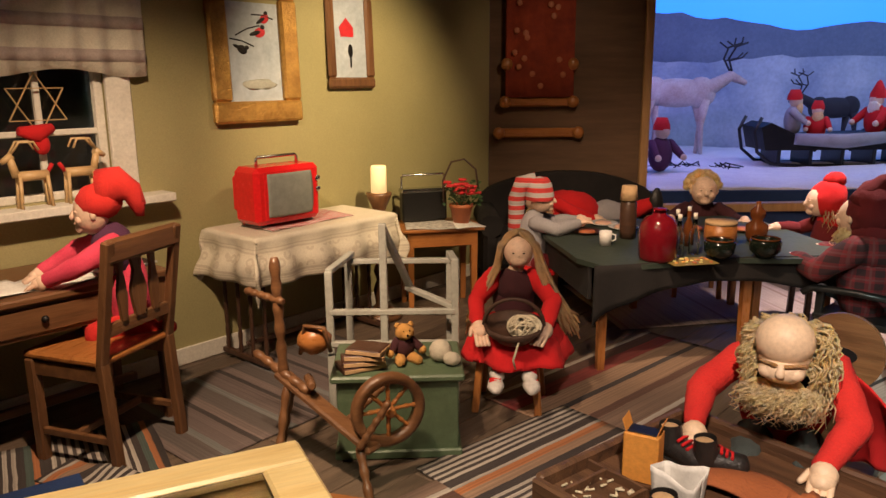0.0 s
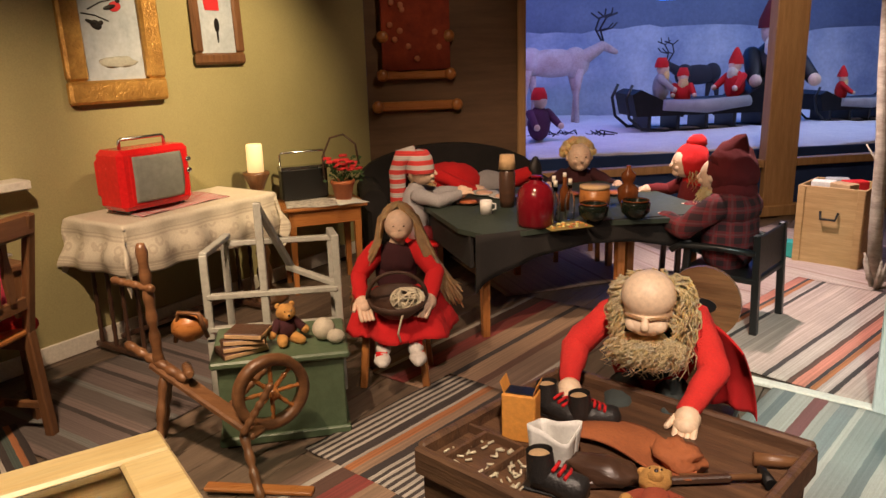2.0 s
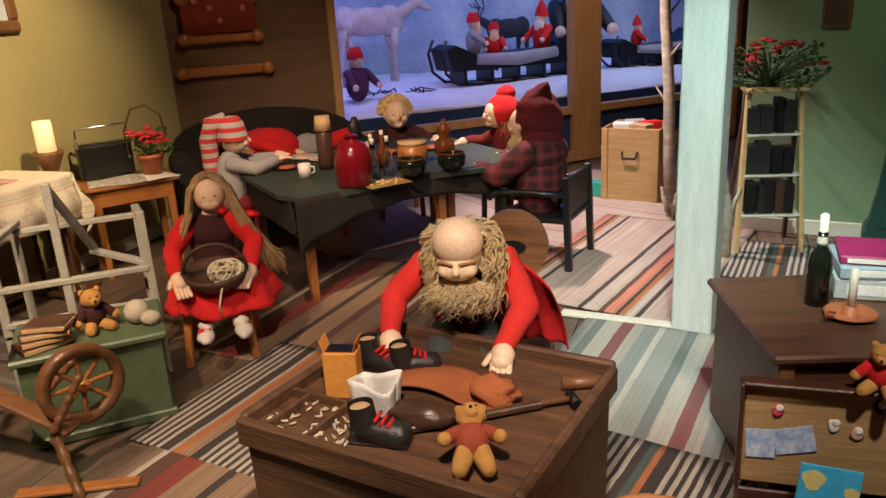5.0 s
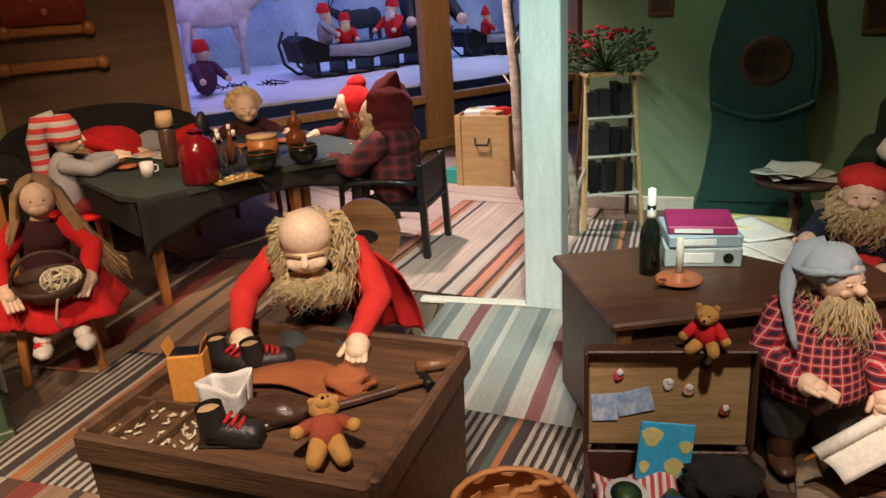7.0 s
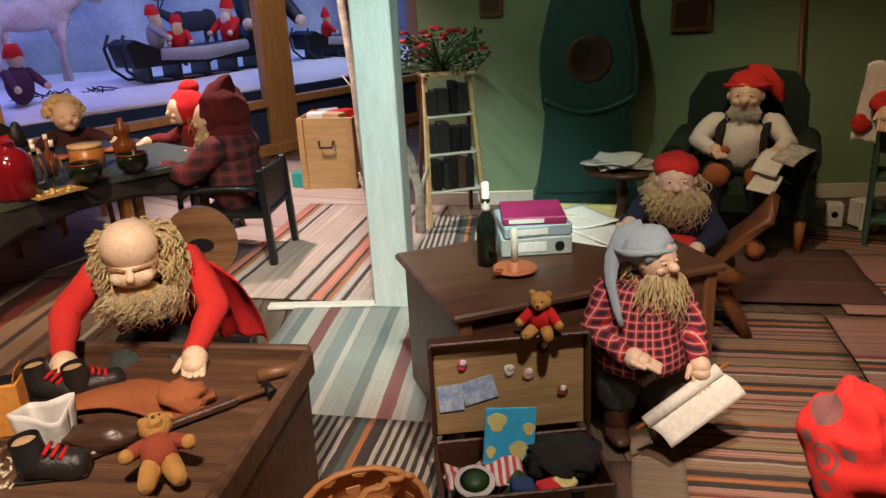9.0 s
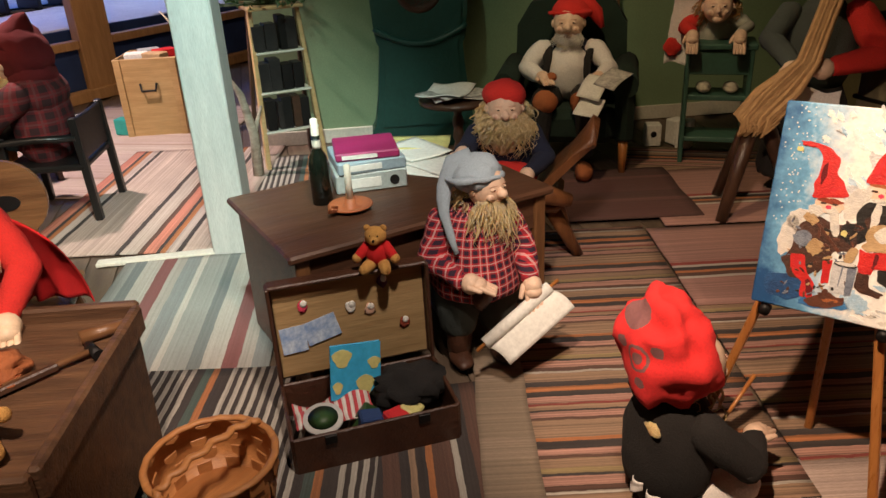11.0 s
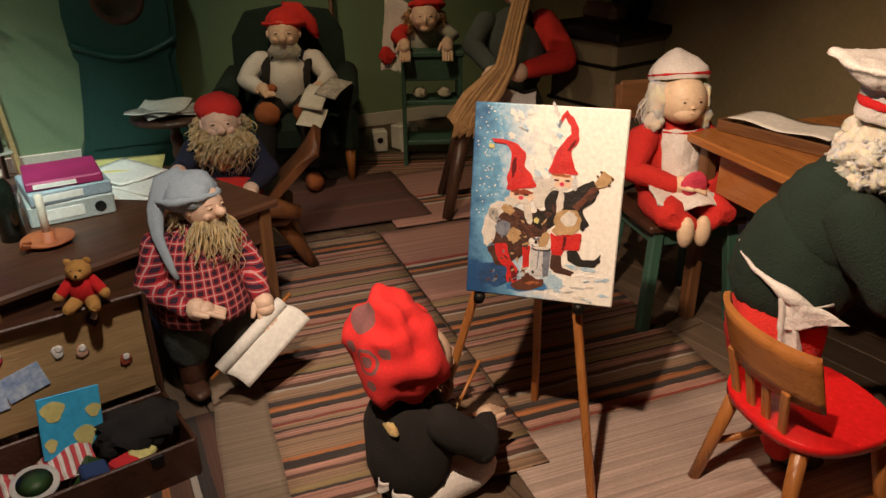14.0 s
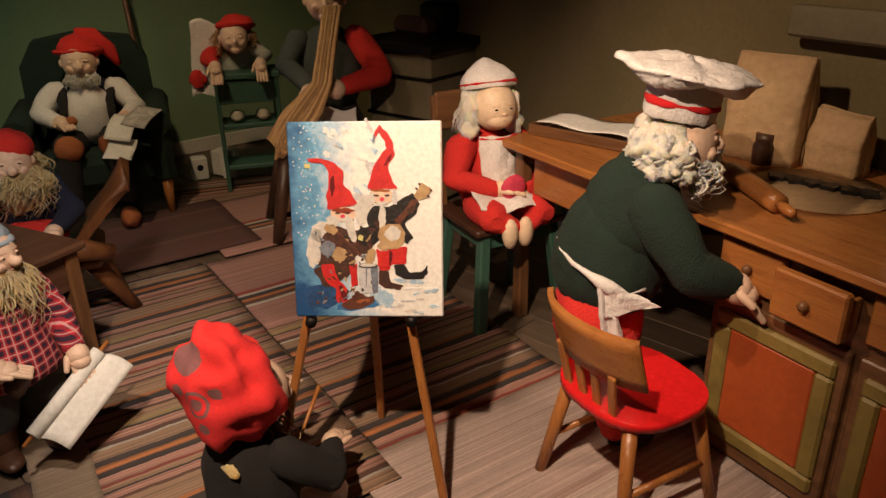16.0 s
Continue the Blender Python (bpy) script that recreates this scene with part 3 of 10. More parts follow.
# ---------- shapes ----------
class Shape:
    """A mesh under construction; every primitive takes a material slot."""

    def __init__(self):
        self.bm = bmesh.new()

    def _face(self, vs, mi, smooth):
        try:
            f = self.bm.faces.new(vs)
        except ValueError:
            return
        f.material_index, f.smooth = mi, smooth

    def box(self, c, s, bev=0.004, mi=0, rot=None):
        c = Vector(c)
        h = [max(v / 2, 1e-4) for v in s]
        b = min(bev, min(h) * 0.9)
        r = rot if rot is not None else Matrix.Identity(3)
        v = {}
        for sx in (-1, 1):
            for sy in (-1, 1):
                for sz in (-1, 1):
                    sg = (sx, sy, sz)
                    for a in range(3):
                        p = Vector([sg[k] * (h[k] if k == a else h[k] - b) for k in range(3)])
                        v[sg, a] = self.bm.verts.new(c + r @ p)
        for a in range(3):
            o = [k for k in range(3) if k != a]
            for s_ in (-1, 1):
                ring = []
                for p, q in ((-1, -1), (1, -1), (1, 1), (-1, 1)):
                    sg = [0, 0, 0]
                    sg[a], sg[o[0]], sg[o[1]] = s_, p, q
                    ring.append(v[tuple(sg), a])
                self._face(ring, mi, False)
        for cax in range(3):
            a, q = [k for k in range(3) if k != cax]
            for sa in (-1, 1):
                for sb in (-1, 1):
                    lo, hi = [0, 0, 0], [0, 0, 0]
                    lo[cax], hi[cax] = -1, 1
                    lo[a] = hi[a] = sa
                    lo[q] = hi[q] = sb
                    self._face([v[tuple(lo), a], v[tuple(hi), a], v[tuple(hi), q], v[tuple(lo), q]], mi, False)
        for sx in (-1, 1):
            for sy in (-1, 1):
                for sz in (-1, 1):
                    self._face([v[(sx, sy, sz), k] for k in range(3)], mi, False)
        return self

    def beam(self, p0, p1, w, d, bev=0.004, mi=0, up=(0, 0, 1)):
        """A squared bar between two points."""
        p0, p1 = Vector(p0), Vector(p1)
        z = (p1 - p0).normalized()
        u = Vector(up)
        if abs(z.dot(u)) > 0.95:
            u = Vector((0, 1, 0))
        x = u.cross(z).normalized()
        y = z.cross(x)
        r = Matrix((x, y, z)).transposed()
        return self.box((p0 + p1) / 2, (w, d, (p1 - p0).length), bev, mi, r)

    def tube(self, pts, rads, mi=0, seg=8, smooth=True, caps=True, flat=1.0):
        pts = [Vector(p) for p in pts]
        if isinstance(rads, (int, float)):
            rads = [rads] * len(pts)
        rings, x = [], None
        for i, p in enumerate(pts):
            d = (pts[min(i + 1, len(pts) - 1)] - pts[max(i - 1, 0)]).normalized()
            if x is None:
                x = d.orthogonal().normalized()
            x = (x - d * x.dot(d)).normalized()
            y = d.cross(x)
            rings.append([self.bm.verts.new(p + rads[i] * (math.cos(a) * x + flat * math.sin(a) * y)) for a in (2 * math.pi * k / seg for k in range(seg))])
        for a, b in zip(rings, rings[1:]):
            for k in range(seg):
                self._face([a[k], a[(k + 1) % seg], b[(k + 1) % seg], b[k]], mi, smooth)
        if caps:
            self._face(rings[0][::-1], mi, False)
            self._face(rings[-1], mi, False)
        return self

    def limb(self, p0, p1, r0, r1, mi=0, seg=10):
        """A rounded limb between two points."""
        p0, p1 = Vector(p0), Vector(p1)
        d = (p1 - p0).normalized()
        pts = [p0 - d * r0 * 0.9, p0 - d * r0 * 0.5, p0, p0.lerp(p1, 0.5), p1, p1 + d * r1 * 0.5, p1 + d * r1 * 0.9]
        return self.tube(pts, [r0 * 0.4, r0 * 0.86, r0, (r0 + r1) / 2 * 1.04, r1, r1 * 0.86, r1 * 0.4], mi, seg)

    def lathe(self, prof, at=(0, 0, 0), mi=0, seg=20, rot=None, smooth=True):
        r = rot if rot is not None else Matrix.Identity(3)
        at = Vector(at)
        rings = []
        for rad, z in prof:
            if rad < 1e-5:
                rings.append([self.bm.verts.new(at + r @ Vector((0, 0, z)))])
            else:
                rings.append([self.bm.verts.new(at + r @ Vector((rad * math.cos(2 * math.pi * k / seg), rad * math.sin(2 * math.pi * k / seg), z))) for k in range(seg)])
        for a, b in zip(rings, rings[1:]):
            for k in range(seg):
                q = [a[k % len(a)], a[(k + 1) % len(a)], b[(k + 1) % len(b)], b[k % len(b)]]
                u = list(dict.fromkeys(q))
                if len(u) > 2:
                    self._face(u, mi, smooth)
        return self

    def ball(self, c, r, mi=0, seg=14, rings=9, rot=None, lump=0.0, seed=0):
        r = (r, r, r) if isinstance(r, (int, float)) else r
        q = rot if rot is not None else Matrix.Identity(3)
        c = Vector(c)
        rows = []
        for i in range(rings + 1):
            a = math.pi * i / rings
            n = 1 if i in (0, rings) else seg
            row = []
            for k in range(n):
                b = 2 * math.pi * k / seg
                d = Vector((math.sin(a) * math.cos(b), math.sin(a) * math.sin(b), math.cos(a)))
                w = 1 + lump * noise.noise(d * 2.3 + Vector((seed, seed * 1.7, 0)))
                row.append(self.bm.verts.new(c + q @ Vector((d.x * r[0] * w, d.y * r[1] * w, d.z * r[2] * w))))
            rows.append(row)
        for a, b in zip(rows, rows[1:]):
            for k in range(seg):
                u = list(dict.fromkeys([a[k % len(a)], a[(k + 1) % len(a)], b[(k + 1) % len(b)], b[k % len(b)]]))
                if len(u) > 2:
                    self._face(u, mi, True)
        return self

    def sheet(self, fn, nu, nv, thick=0.003, mi=0, smooth=True):
        """A thin solid sheet given by fn(u, v) -> point, u and v in 0..1."""
        g = [[Vector(fn(i / nu, j / nv)) for j in range(nv + 1)] for i in range(nu + 1)]
        top, bot = [], []
        for i in range(nu + 1):
            a, b = [], []
            for j in range(nv + 1):
                du = g[min(i + 1, nu)][j] - g[max(i - 1, 0)][j]
                dv = g[i][min(j + 1, nv)] - g[i][max(j - 1, 0)]
                n = du.cross(dv)
                n = n.normalized() if n.length > 1e-9 else Vector((0, 0, 1))
                a.append(self.bm.verts.new(g[i][j] + n * thick / 2))
                b.append(self.bm.verts.new(g[i][j] - n * thick / 2))
            top.append(a)
            bot.append(b)
        for i in range(nu):
            for j in range(nv):
                self._face([top[i][j], top[i + 1][j], top[i + 1][j + 1], top[i][j + 1]], mi, smooth)
                self._face([bot[i][j], bot[i][j + 1], bot[i + 1][j + 1], bot[i + 1][j]], mi, smooth)
        for i in range(nu):
            for j in (0, nv):
                self._face([top[i][j], top[i + 1][j], bot[i + 1][j], bot[i][j]], mi, False)
        for j in range(nv):
            for i in (0, nu):
                self._face([top[i][j], top[i][j + 1], bot[i][j + 1], bot[i][j]], mi, False)
        return self

    def plate(self, outline, z0, z1, mi=0, plane="xy", smooth=False):
        """An outline extruded straight; plane xy, xz (depth y) or yz (depth x)."""
        def put(p, w):
            return {"xy": (p[0], p[1], w), "xz": (p[0], w, p[1]), "yz": (w, p[0], p[1])}[plane]
        a = [self.bm.verts.new(put(p, z0)) for p in outline]
        b = [self.bm.verts.new(put(p, z1)) for p in outline]
        self._face(a[::-1], mi, False)
        self._face(b, mi, False)
        for k in range(len(a)):
            q = (k + 1) % len(a)
            self._face([a[k], a[q], b[q], b[k]], mi, smooth)
        return self


def mesh_of(name, sh, mats):
    bmesh.ops.recalc_face_normals(sh.bm, faces=sh.bm.faces)
    me = bpy.data.meshes.new(name)
    sh.bm.to_mesh(me)
    sh.bm.free()
    for m in (mats if isinstance(mats, (list, tuple)) else [mats]):
        me.materials.append(M[m] if isinstance(m, str) else m)
    return me


def part(name, sh, mats, parent=None, label="", at=None):
    ob = new(name, mesh_of(name, sh, mats))
    if parent is not None:
        ob.parent = parent
    if at is not None:
        ob.matrix_local = at
    if label:
        tagged(ob, label)
    return ob


def thing(name, label, category, m, group="", kind=""):
    ob = new(name)
    ob.empty_display_size = 0.1
    ob.matrix_world = m
    return tagged(ob, label, category, group, kind)


def single(name, sh, mats, label, category, m, group="", kind=""):
    ob = part(name, sh, mats)
    ob.matrix_world = m
    return tagged(ob, label, category, group, kind)


def on_wall(p0, d, s, away=0.0, z=0.0):
    """A pose on a wall that runs from p0 along d: x along it, y into it, at s metres, away metres in front."""
    d = Vector((d[0], d[1])).normalized()
    p = Vector(p0) + d * s + Vector((d[1], -d[0])) * away
    return pose(p.x, p.y, z, 0, 0, math.degrees(math.atan2(d.y, d.x)))


TV_WALL = ((-1.46, 4.12), (0.666, 0.746))
WIN_WALL = ((0.46, 6.27), (4.5, 0.2))
CLOCK_WALL = ((3.80, 3.80), (0.64, -0.768))
COUNTER_WALL = ((6.34, 0.673), (-0.85, -0.53))


# ---------- the setting ----------
def wall(name, p0, d, s0, s1, height, thick, mats, label, openings=()):
    sh = Shape()
    xs = sorted({s0, s1, *[v for o in openings for v in o[:2]]})
    for a, b in zip(xs, xs[1:]):
        mid = (a + b) / 2
        spans = [(0.0, height)]
        for o in openings:
            if o[0] < mid < o[1]:
                spans = [(0.0, o[2]), (o[3], height)]
        for z0, z1 in spans:
            if z1 - z0 > 0.01:
                sh.box(((a + b) / 2, thick / 2, (z0 + z1) / 2), (b - a, thick, z1 - z0), 0.0005)
    return single(name, sh, mats, label, "wall", on_wall(p0, d, 0), kind="structure")


H = 2.75
wall("wall_west", *TV_WALL, -4.2, 2.88, H, 0.14, "olive", "olive green painted wall with a low white skirting board", [(-1.5, -0.3, 1.03, 1.95)])
wall("wall_north", *WIN_WALL, 0.0, 6.0, H, 0.12, "dark_wall", "dark brown timber wall beside the wide interior window", [(1.29, 5.85, 0.08, 2.6)])
wall("wall_east", *CLOCK_WALL, 0.0, 4.1, H, 0.14, "green_wall", "muted green painted wall with white skirting board")
wall("wall_passage", (6.45, 6.52), (-2.62, -2.72), 0.0, 3.72, H, 0.12, "dark_wall", "dark brown timber partition")
wall("wall_south", *COUNTER_WALL, 0.0, 8.6, H, 0.14, "brown_wall", "dim brown plastered kitchen wall")
wall("wall_back", (-1.2, -3.85), (-3.2, 4.9), 0.0, 5.85, H, 0.14, "brown_wall", "dim brown plastered wall of the visitor hall")

fl = Shape()
fl.box((1.2, 3.8, -0.06), (13, 15.4, 0.08), 0.001)
floor = single("floor", fl, "plank", "worn dark brown wooden plank floor", "floor", pose(0, 0, 0), kind="structure")
cl = Shape()
cl.box((1.2, 1.6, H + 0.05), (12.0, 11.4, 0.1), 0.001)
single("ceiling", cl, "ceil", "dark painted ceiling", "ceiling", pose(0, 0, 0), kind="structure")


def skirting(name, p0, d, s0, s1, h=0.10):
    sh = Shape()
    sh.box(((s0 + s1) / 2, -0.009, h / 2), (s1 - s0, 0.018, h), 0.004)
    single(name, sh, "white", "white painted skirting board along the wall", "baseboard", on_wall(p0, d, 0), kind="structure")


skirting("baseboard_west", *TV_WALL, -3.0, 2.85)
skirting("baseboard_east", *CLOCK_WALL, 0.02, 3.8, 0.10)
skirting("baseboard_south", *COUNTER_WALL, 0.3, 3.2, 0.10)

# white pillar
sh = Shape()
sh.box((0, 0, H / 2), (0.185, 0.165, H), 0.008)
single("pillar", sh, "pillar", "white painted square timber post standing on the floor", "pillar", pose(2.49, 2.645, 0, 0, 0, -54), kind="structure")

# ---------- window wall, frames and the winter diorama behind ----------
ww = thing("window_1", "wide interior window with pine frame looking on a winter scene", "window", on_wall(*WIN_WALL, 0), kind="structure")
for nm, c, s in (("jamb", (1.31, 0.05, 1.34), (0.07, 0.16, 2.52)), ("post", (3.87, 0.05, 1.33), (0.33, 0.12, 2.5)), ("jamb", (5.82, 0.05, 1.34), (0.07, 0.16, 2.52)),
                 ("rail", (2.53, 0.05, 0.50), (2.34, 0.10, 0.075)), ("rail", (4.91, 0.05, 0.50), (1.74, 0.10, 0.075)), ("sill", (3.57, 0.03, 0.05), (4.5, 0.18, 0.10)), ("head", (3.57, 0.05, 2.57), (4.44, 0.16, 0.06))):
    sh = Shape()
    sh.box(c, s, 0.006)
    part(nm, sh, "pine_frame", ww)
for x0, x1 in ((1.35, 3.70), (4.04, 5.78)):
    sh = Shape()
    sh.box(((x0 + x1) / 2, 0.06, 0.28), (x1 - x0, 0.03, 0.36), 0.003)
    part("panel", sh, "bluewood", ww, "dim blue lower panel")

# snow stage
def stage(u, v):
    x, y = -1 + 12 * u, 6.75 + 4.0 * v
    return (x, y, 0.60 + 0.05 * v + 0.035 * noise.noise(Vector((x * 1.3, y * 1.6, 0))) + 0.015 * noise.noise(Vector((x * 6, y * 6, 3))))
sh = Shape()
sh.sheet(stage, 90, 36, 0.02)
single("snow_ground", sh, "snow", "white cotton snow covering the diorama stage", "snow", pose(0, 0, 0), kind="structure")
sh = Shape()
sh.box((5, 6.74, 0.30), (12, 0.04, 0.60), 0.004)
single("stage_front", sh, "bluewood", "blue draped front of the snow stage", "stage", pose(0, 0, 0), kind="structure")
for nm, xx in (("stage_side_1", -1.0), ("stage_side_2", 11.0)):
    sh = Shape()
    sh.box((xx, 8.7, 1.8), (0.1, 4.2, 3.6), 0.004)
    single(nm, sh, "mountain", "painted side of the winter diorama", "backdrop", pose(0, 0, 0), kind="structure")
sh = Shape()
sh.box((5, 8.7, 3.62), (12.2, 4.3, 0.08), 0.004)
single("stage_ceiling", sh, "fell", "dark ceiling over the diorama", "ceiling", pose(0, 0, 0), kind="structure")

def hills(name, y, base, amp, seed, mats, label):
    sh = Shape()
    n = 60
    top = [(-1 + 12 * i / n, base + amp * noise.noise(Vector((i * 0.13 + seed, seed, 0))) + 0.25 * amp * noise.noise(Vector((i * 0.5, seed * 2, 0)))) for i in range(n + 1)]
    sh.plate([(-1, 0.5)] + top + [(11, 0.5)], y, y + 0.02, 0, "xz")
    return single(name, sh, mats, label, "backdrop", pose(0, 0, 0), kind="structure")

hills("backdrop_far_fell", 10.62, 2.42, 0.30, 1.3, "fell", "painted dark blue fell ridge under the lit sky")
hills("backdrop_snow_field", 10.56, 1.85, 0.22, 4.1, "mountain", "painted pale blue snowfield and distant hills")
sh = Shape()
sh.box((5, 10.72, 2.2), (12, 0.04, 3.4), 0.002)
single("backdrop_sky", sh, "sky", "glowing deep blue evening sky", "sky", pose(0, 0, 0), kind="structure")

def reindeer(x, y, s, mats, label, rz=0, flip=1):
    sh = Shape()
    f = flip
    sh.ball((0, 0, 0.95), (0.52, 0.14, 0.22), 0, 18, 10)
    sh.ball((-0.36 * f, 0, 0.98), (0.22, 0.13, 0.22), 0)
    sh.ball((0.36 * f, 0, 0.95), (0.24, 0.13, 0.24), 0)
    sh.limb((0.46 * f, 0, 1.0), (0.78 * f, 0, 1.18), 0.12, 0.08, 0)
    sh.limb((0.80 * f, 0, 1.20), (1.02 * f, 0, 1.10), 0.075, 0.045, 0)
    for lx, b in ((-0.42, -0.06), (-0.34, 0.05), (0.32, 0.07), (0.42, -0.04)):
        sh.tube([(lx * f, 0.05 * (1 if b > 0 else -1), 0.85), ((lx + b) * f, 0.05 * (1 if b > 0 else -1), 0.45), ((lx + b * 0.5) * f, 0.05 * (1 if b > 0 else -1), 0.0)], [0.085, 0.04, 0.035], 0)
    for sd in (-1, 1):
        sh.tube([(0.80 * f, 0.04 * sd, 1.27), (0.72 * f, 0.1 * sd, 1.45), (0.80 * f, 0.15 * sd, 1.62), (0.98 * f, 0.13 * sd, 1.68)], 0.016, 1, 6)
        sh.tube([(0.74 * f, 0.1 * sd, 1.42), (0.92 * f, 0.09 * sd, 1.46), (1.0 * f, 0.08 * sd, 1.54)], 0.013, 1, 6)
        sh.tube([(0.80 * f, 0.15 * sd, 1.60), (0.66 * f, 0.15 * sd, 1.70)], 0.012, 1, 6)
        sh.tube([(0.88 * f, 0.14 * sd, 1.65), (0.9 * f, 0.14 * sd, 1.76)], 0.012, 1, 6)
    ob = single("reindeer", sh, mats, label, "reindeer", pose(x, y, 0.62, 0, 0, rz) @ Matrix.Diagonal((s, s, s, 1)))
    return ob

reindeer(3.12, 9.75, 0.84, ["deer", "deer_dark"], "pale brown and white model reindeer standing in snow")
reindeer(5.25, 9.9, 0.62, ["deer_dark", "deer_dark"], "dark model reindeer behind the sledge", 8, -1)

def sledge(x, y, rz, s, label):
    t = thing("sledge", label, "sledge", pose(x, y, 0.61, 0, 0, rz) @ Matrix.Diagonal((s, s, s, 1)), "sledges in the snow")
    for sd in (-0.24, 0.24):
        sh = Shape()
        sh.tube([(-1.0, sd, 0.62), (-1.08, sd, 0.45), (-1.03, sd, 0.2), (-0.85, sd, 0.05), (-0.5, sd, 0.02), (0.9, sd, 0.02), (1.0, sd, 0.05)], 0.022, 0, 8)
        part("runner", sh, "black", t)
    for px in (-0.75, -0.35, 0.05, 0.45, 0.85):
        sh = Shape()
        sh.box((px, 0, 0.12), (0.05, 0.5, 0.2), 0.008)
        part("strut", sh, "black", t)
    sh = Shape()
    sh.plate([(-0.95, 0.22), (0.95, 0.22), (1.05, 0.62), (0.9, 0.66), (0.55, 0.42), (-0.55, 0.40), (-0.9, 0.56), (-1.02, 0.5)], -0.30, 0.30, 0, "xz")
    part("body", sh, "iron", t)
    sh = Shape()
    sh.tube([(-0.6, -0.31, 0.36), (0.0, -0.33, 0.33), (0.6, -0.31, 0.38)], [0.07, 0.09, 0.07], 0, 10)
    part("hide_cover", sh, "grey_knit", t, "grey fur cover")
    return t

sledge(4.55, 8.6, 0, 0.90, "black wooden sledge with a grey cover, carrying dolls through the snow")
sledge(6.9, 8.8, 3, 0.72, "black wooden sledge half hidden by the window post")


def small_doll(x, y, z, s, mats, label, rz=0, beard=True, pointed=True):
    """A simple seated doll in the diorama."""
    sh = Shape()
    sh.ball((0, 0, 0.24), (0.17, 0.14, 0.24), 0, 12, 8)
    sh.ball((0, -0.02, 0.54), (0.10, 0.10, 0.11), 1, 12, 8)
    sh.limb((-0.15, 0, 0.38), (-0.2, -0.2, 0.22), 0.06, 0.045, 0)
    sh.limb((0.15, 0, 0.38), (0.2, -0.2, 0.22), 0.06, 0.045, 0)
    sh.ball((-0.2, -0.23, 0.21), 0.045, 1, 8, 6)
    sh.ball((0.2, -0.23, 0.21), 0.045, 1, 8, 6)
    if beard:
        sh.ball((0, -0.07, 0.43), (0.09, 0.06, 0.14), 3, 10, 7, None, 0.3)
    sh.lathe([(0.115, 0.56), (0.11, 0.62), (0.07, 0.72), (0.03, 0.80) if pointed else (0.05, 0.70), (0, 0.82) if pointed else (0, 0.72)], (0, 0, 0), 2, 12)
    return single("doll", sh, mats, label, "doll", pose(x, y, z, 0, 0, rz) @ Matrix.Diagonal((s, s, s, 1)))


small_doll(4.1, 8.6, 0.95, 0.72, ["grey_knit", "skin", "red", "hair"], "gnome doll with a red cap sitting in the sledge", 60, True, False)
small_doll(4.35, 8.55, 0.90, 0.62, ["red", "skin", "red", "hair"], "gnome doll in red coat sitting in the sledge", -20, True, False)
small_doll(5.05, 8.6, 0.93, 0.78, ["red", "skin", "red", "white_hair"], "gnome doll in red coat and white-trimmed cap in the sledge", -70)
small_doll(5.62, 8.75, 0.80, 1.75, ["iron", "skin", "dark_red", "white_hair"], "large white-bearded gnome doll in a dark coat driving the sledge", -10)
small_doll(2.42, 8.0, 0.62, 0.80, ["purple", "skin", "red", "hair"], "small gnome doll in a purple coat standing in snow", 20, False, False)
small_doll(6.6, 8.75, 0.86, 0.55, ["red", "skin", "red", "hair"], "gnome doll in red lying in the far sledge", 60)
sh = Shape()
for k in range(26):
    a, b = random.uniform(-0.4, 0.4), random.uniform(-0.12, 0.12)
    sh.tube([(a, b, 0), (a + random.uniform(-0.1, 0.1), b, random.uniform(0.02, 0.09)), (a + random.uniform(-0.2, 0.2), b, 0.02)], 0.008, 0, 5)
single("brushwood", sh, "deer_dark", "loose dark twigs lying on the snow", "twigs", pose(2.9, 8.3, 0.61), kind="stuff")

# ---------- left wall: window, curtain, pictures ----------
w2 = thing("window_2", "white framed window in the olive wall with dark panes", "window", on_wall(*TV_WALL, 0), kind="structure")
for nm, c, s in (("sill", (-0.86, -0.055, 1.0), (1.64, 0.17, 0.045)), ("casing", (-0.245, -0.012, 1.48), (0.13, 0.03, 0.92)), ("casing", (-1.555, -0.012, 1.48), (0.13, 0.03, 0.92)), ("casing", (-0.9, -0.012, 2.0), (1.44, 0.03, 0.12)),
                 ("muntin", (-0.62, 0.05, 1.48), (0.03, 0.03, 0.9)), ("muntin", (-1.15, 0.05, 1.48), (0.03, 0.03, 0.9)), ("muntin", (-0.9, 0.052, 1.36), (1.2, 0.03, 0.03)),
                 ("sash", (-0.325, 0.05, 1.49), (0.045, 0.045, 0.92)), ("sash", (-0.9, 0.05, 1.05), (1.2, 0.045, 0.04))):
    sh = Shape()
    sh.box(c, s, 0.005)
    part(nm, sh, "white", w2)
sh = Shape()
sh.box((-0.9, 0.062, 1.49), (1.2, 0.004, 0.92), 0.0005)
pane = part("pane", sh, "pane", w2)
pane.visible_shadow = False
sh = Shape()
sh.box((-0.9, 0.40, 1.5), (2.4, 0.03, 1.8), 0.002)
single("night_outside", sh, "black", "black night backing behind the window", "backdrop", on_wall(*TV_WALL, 0), kind="structure")

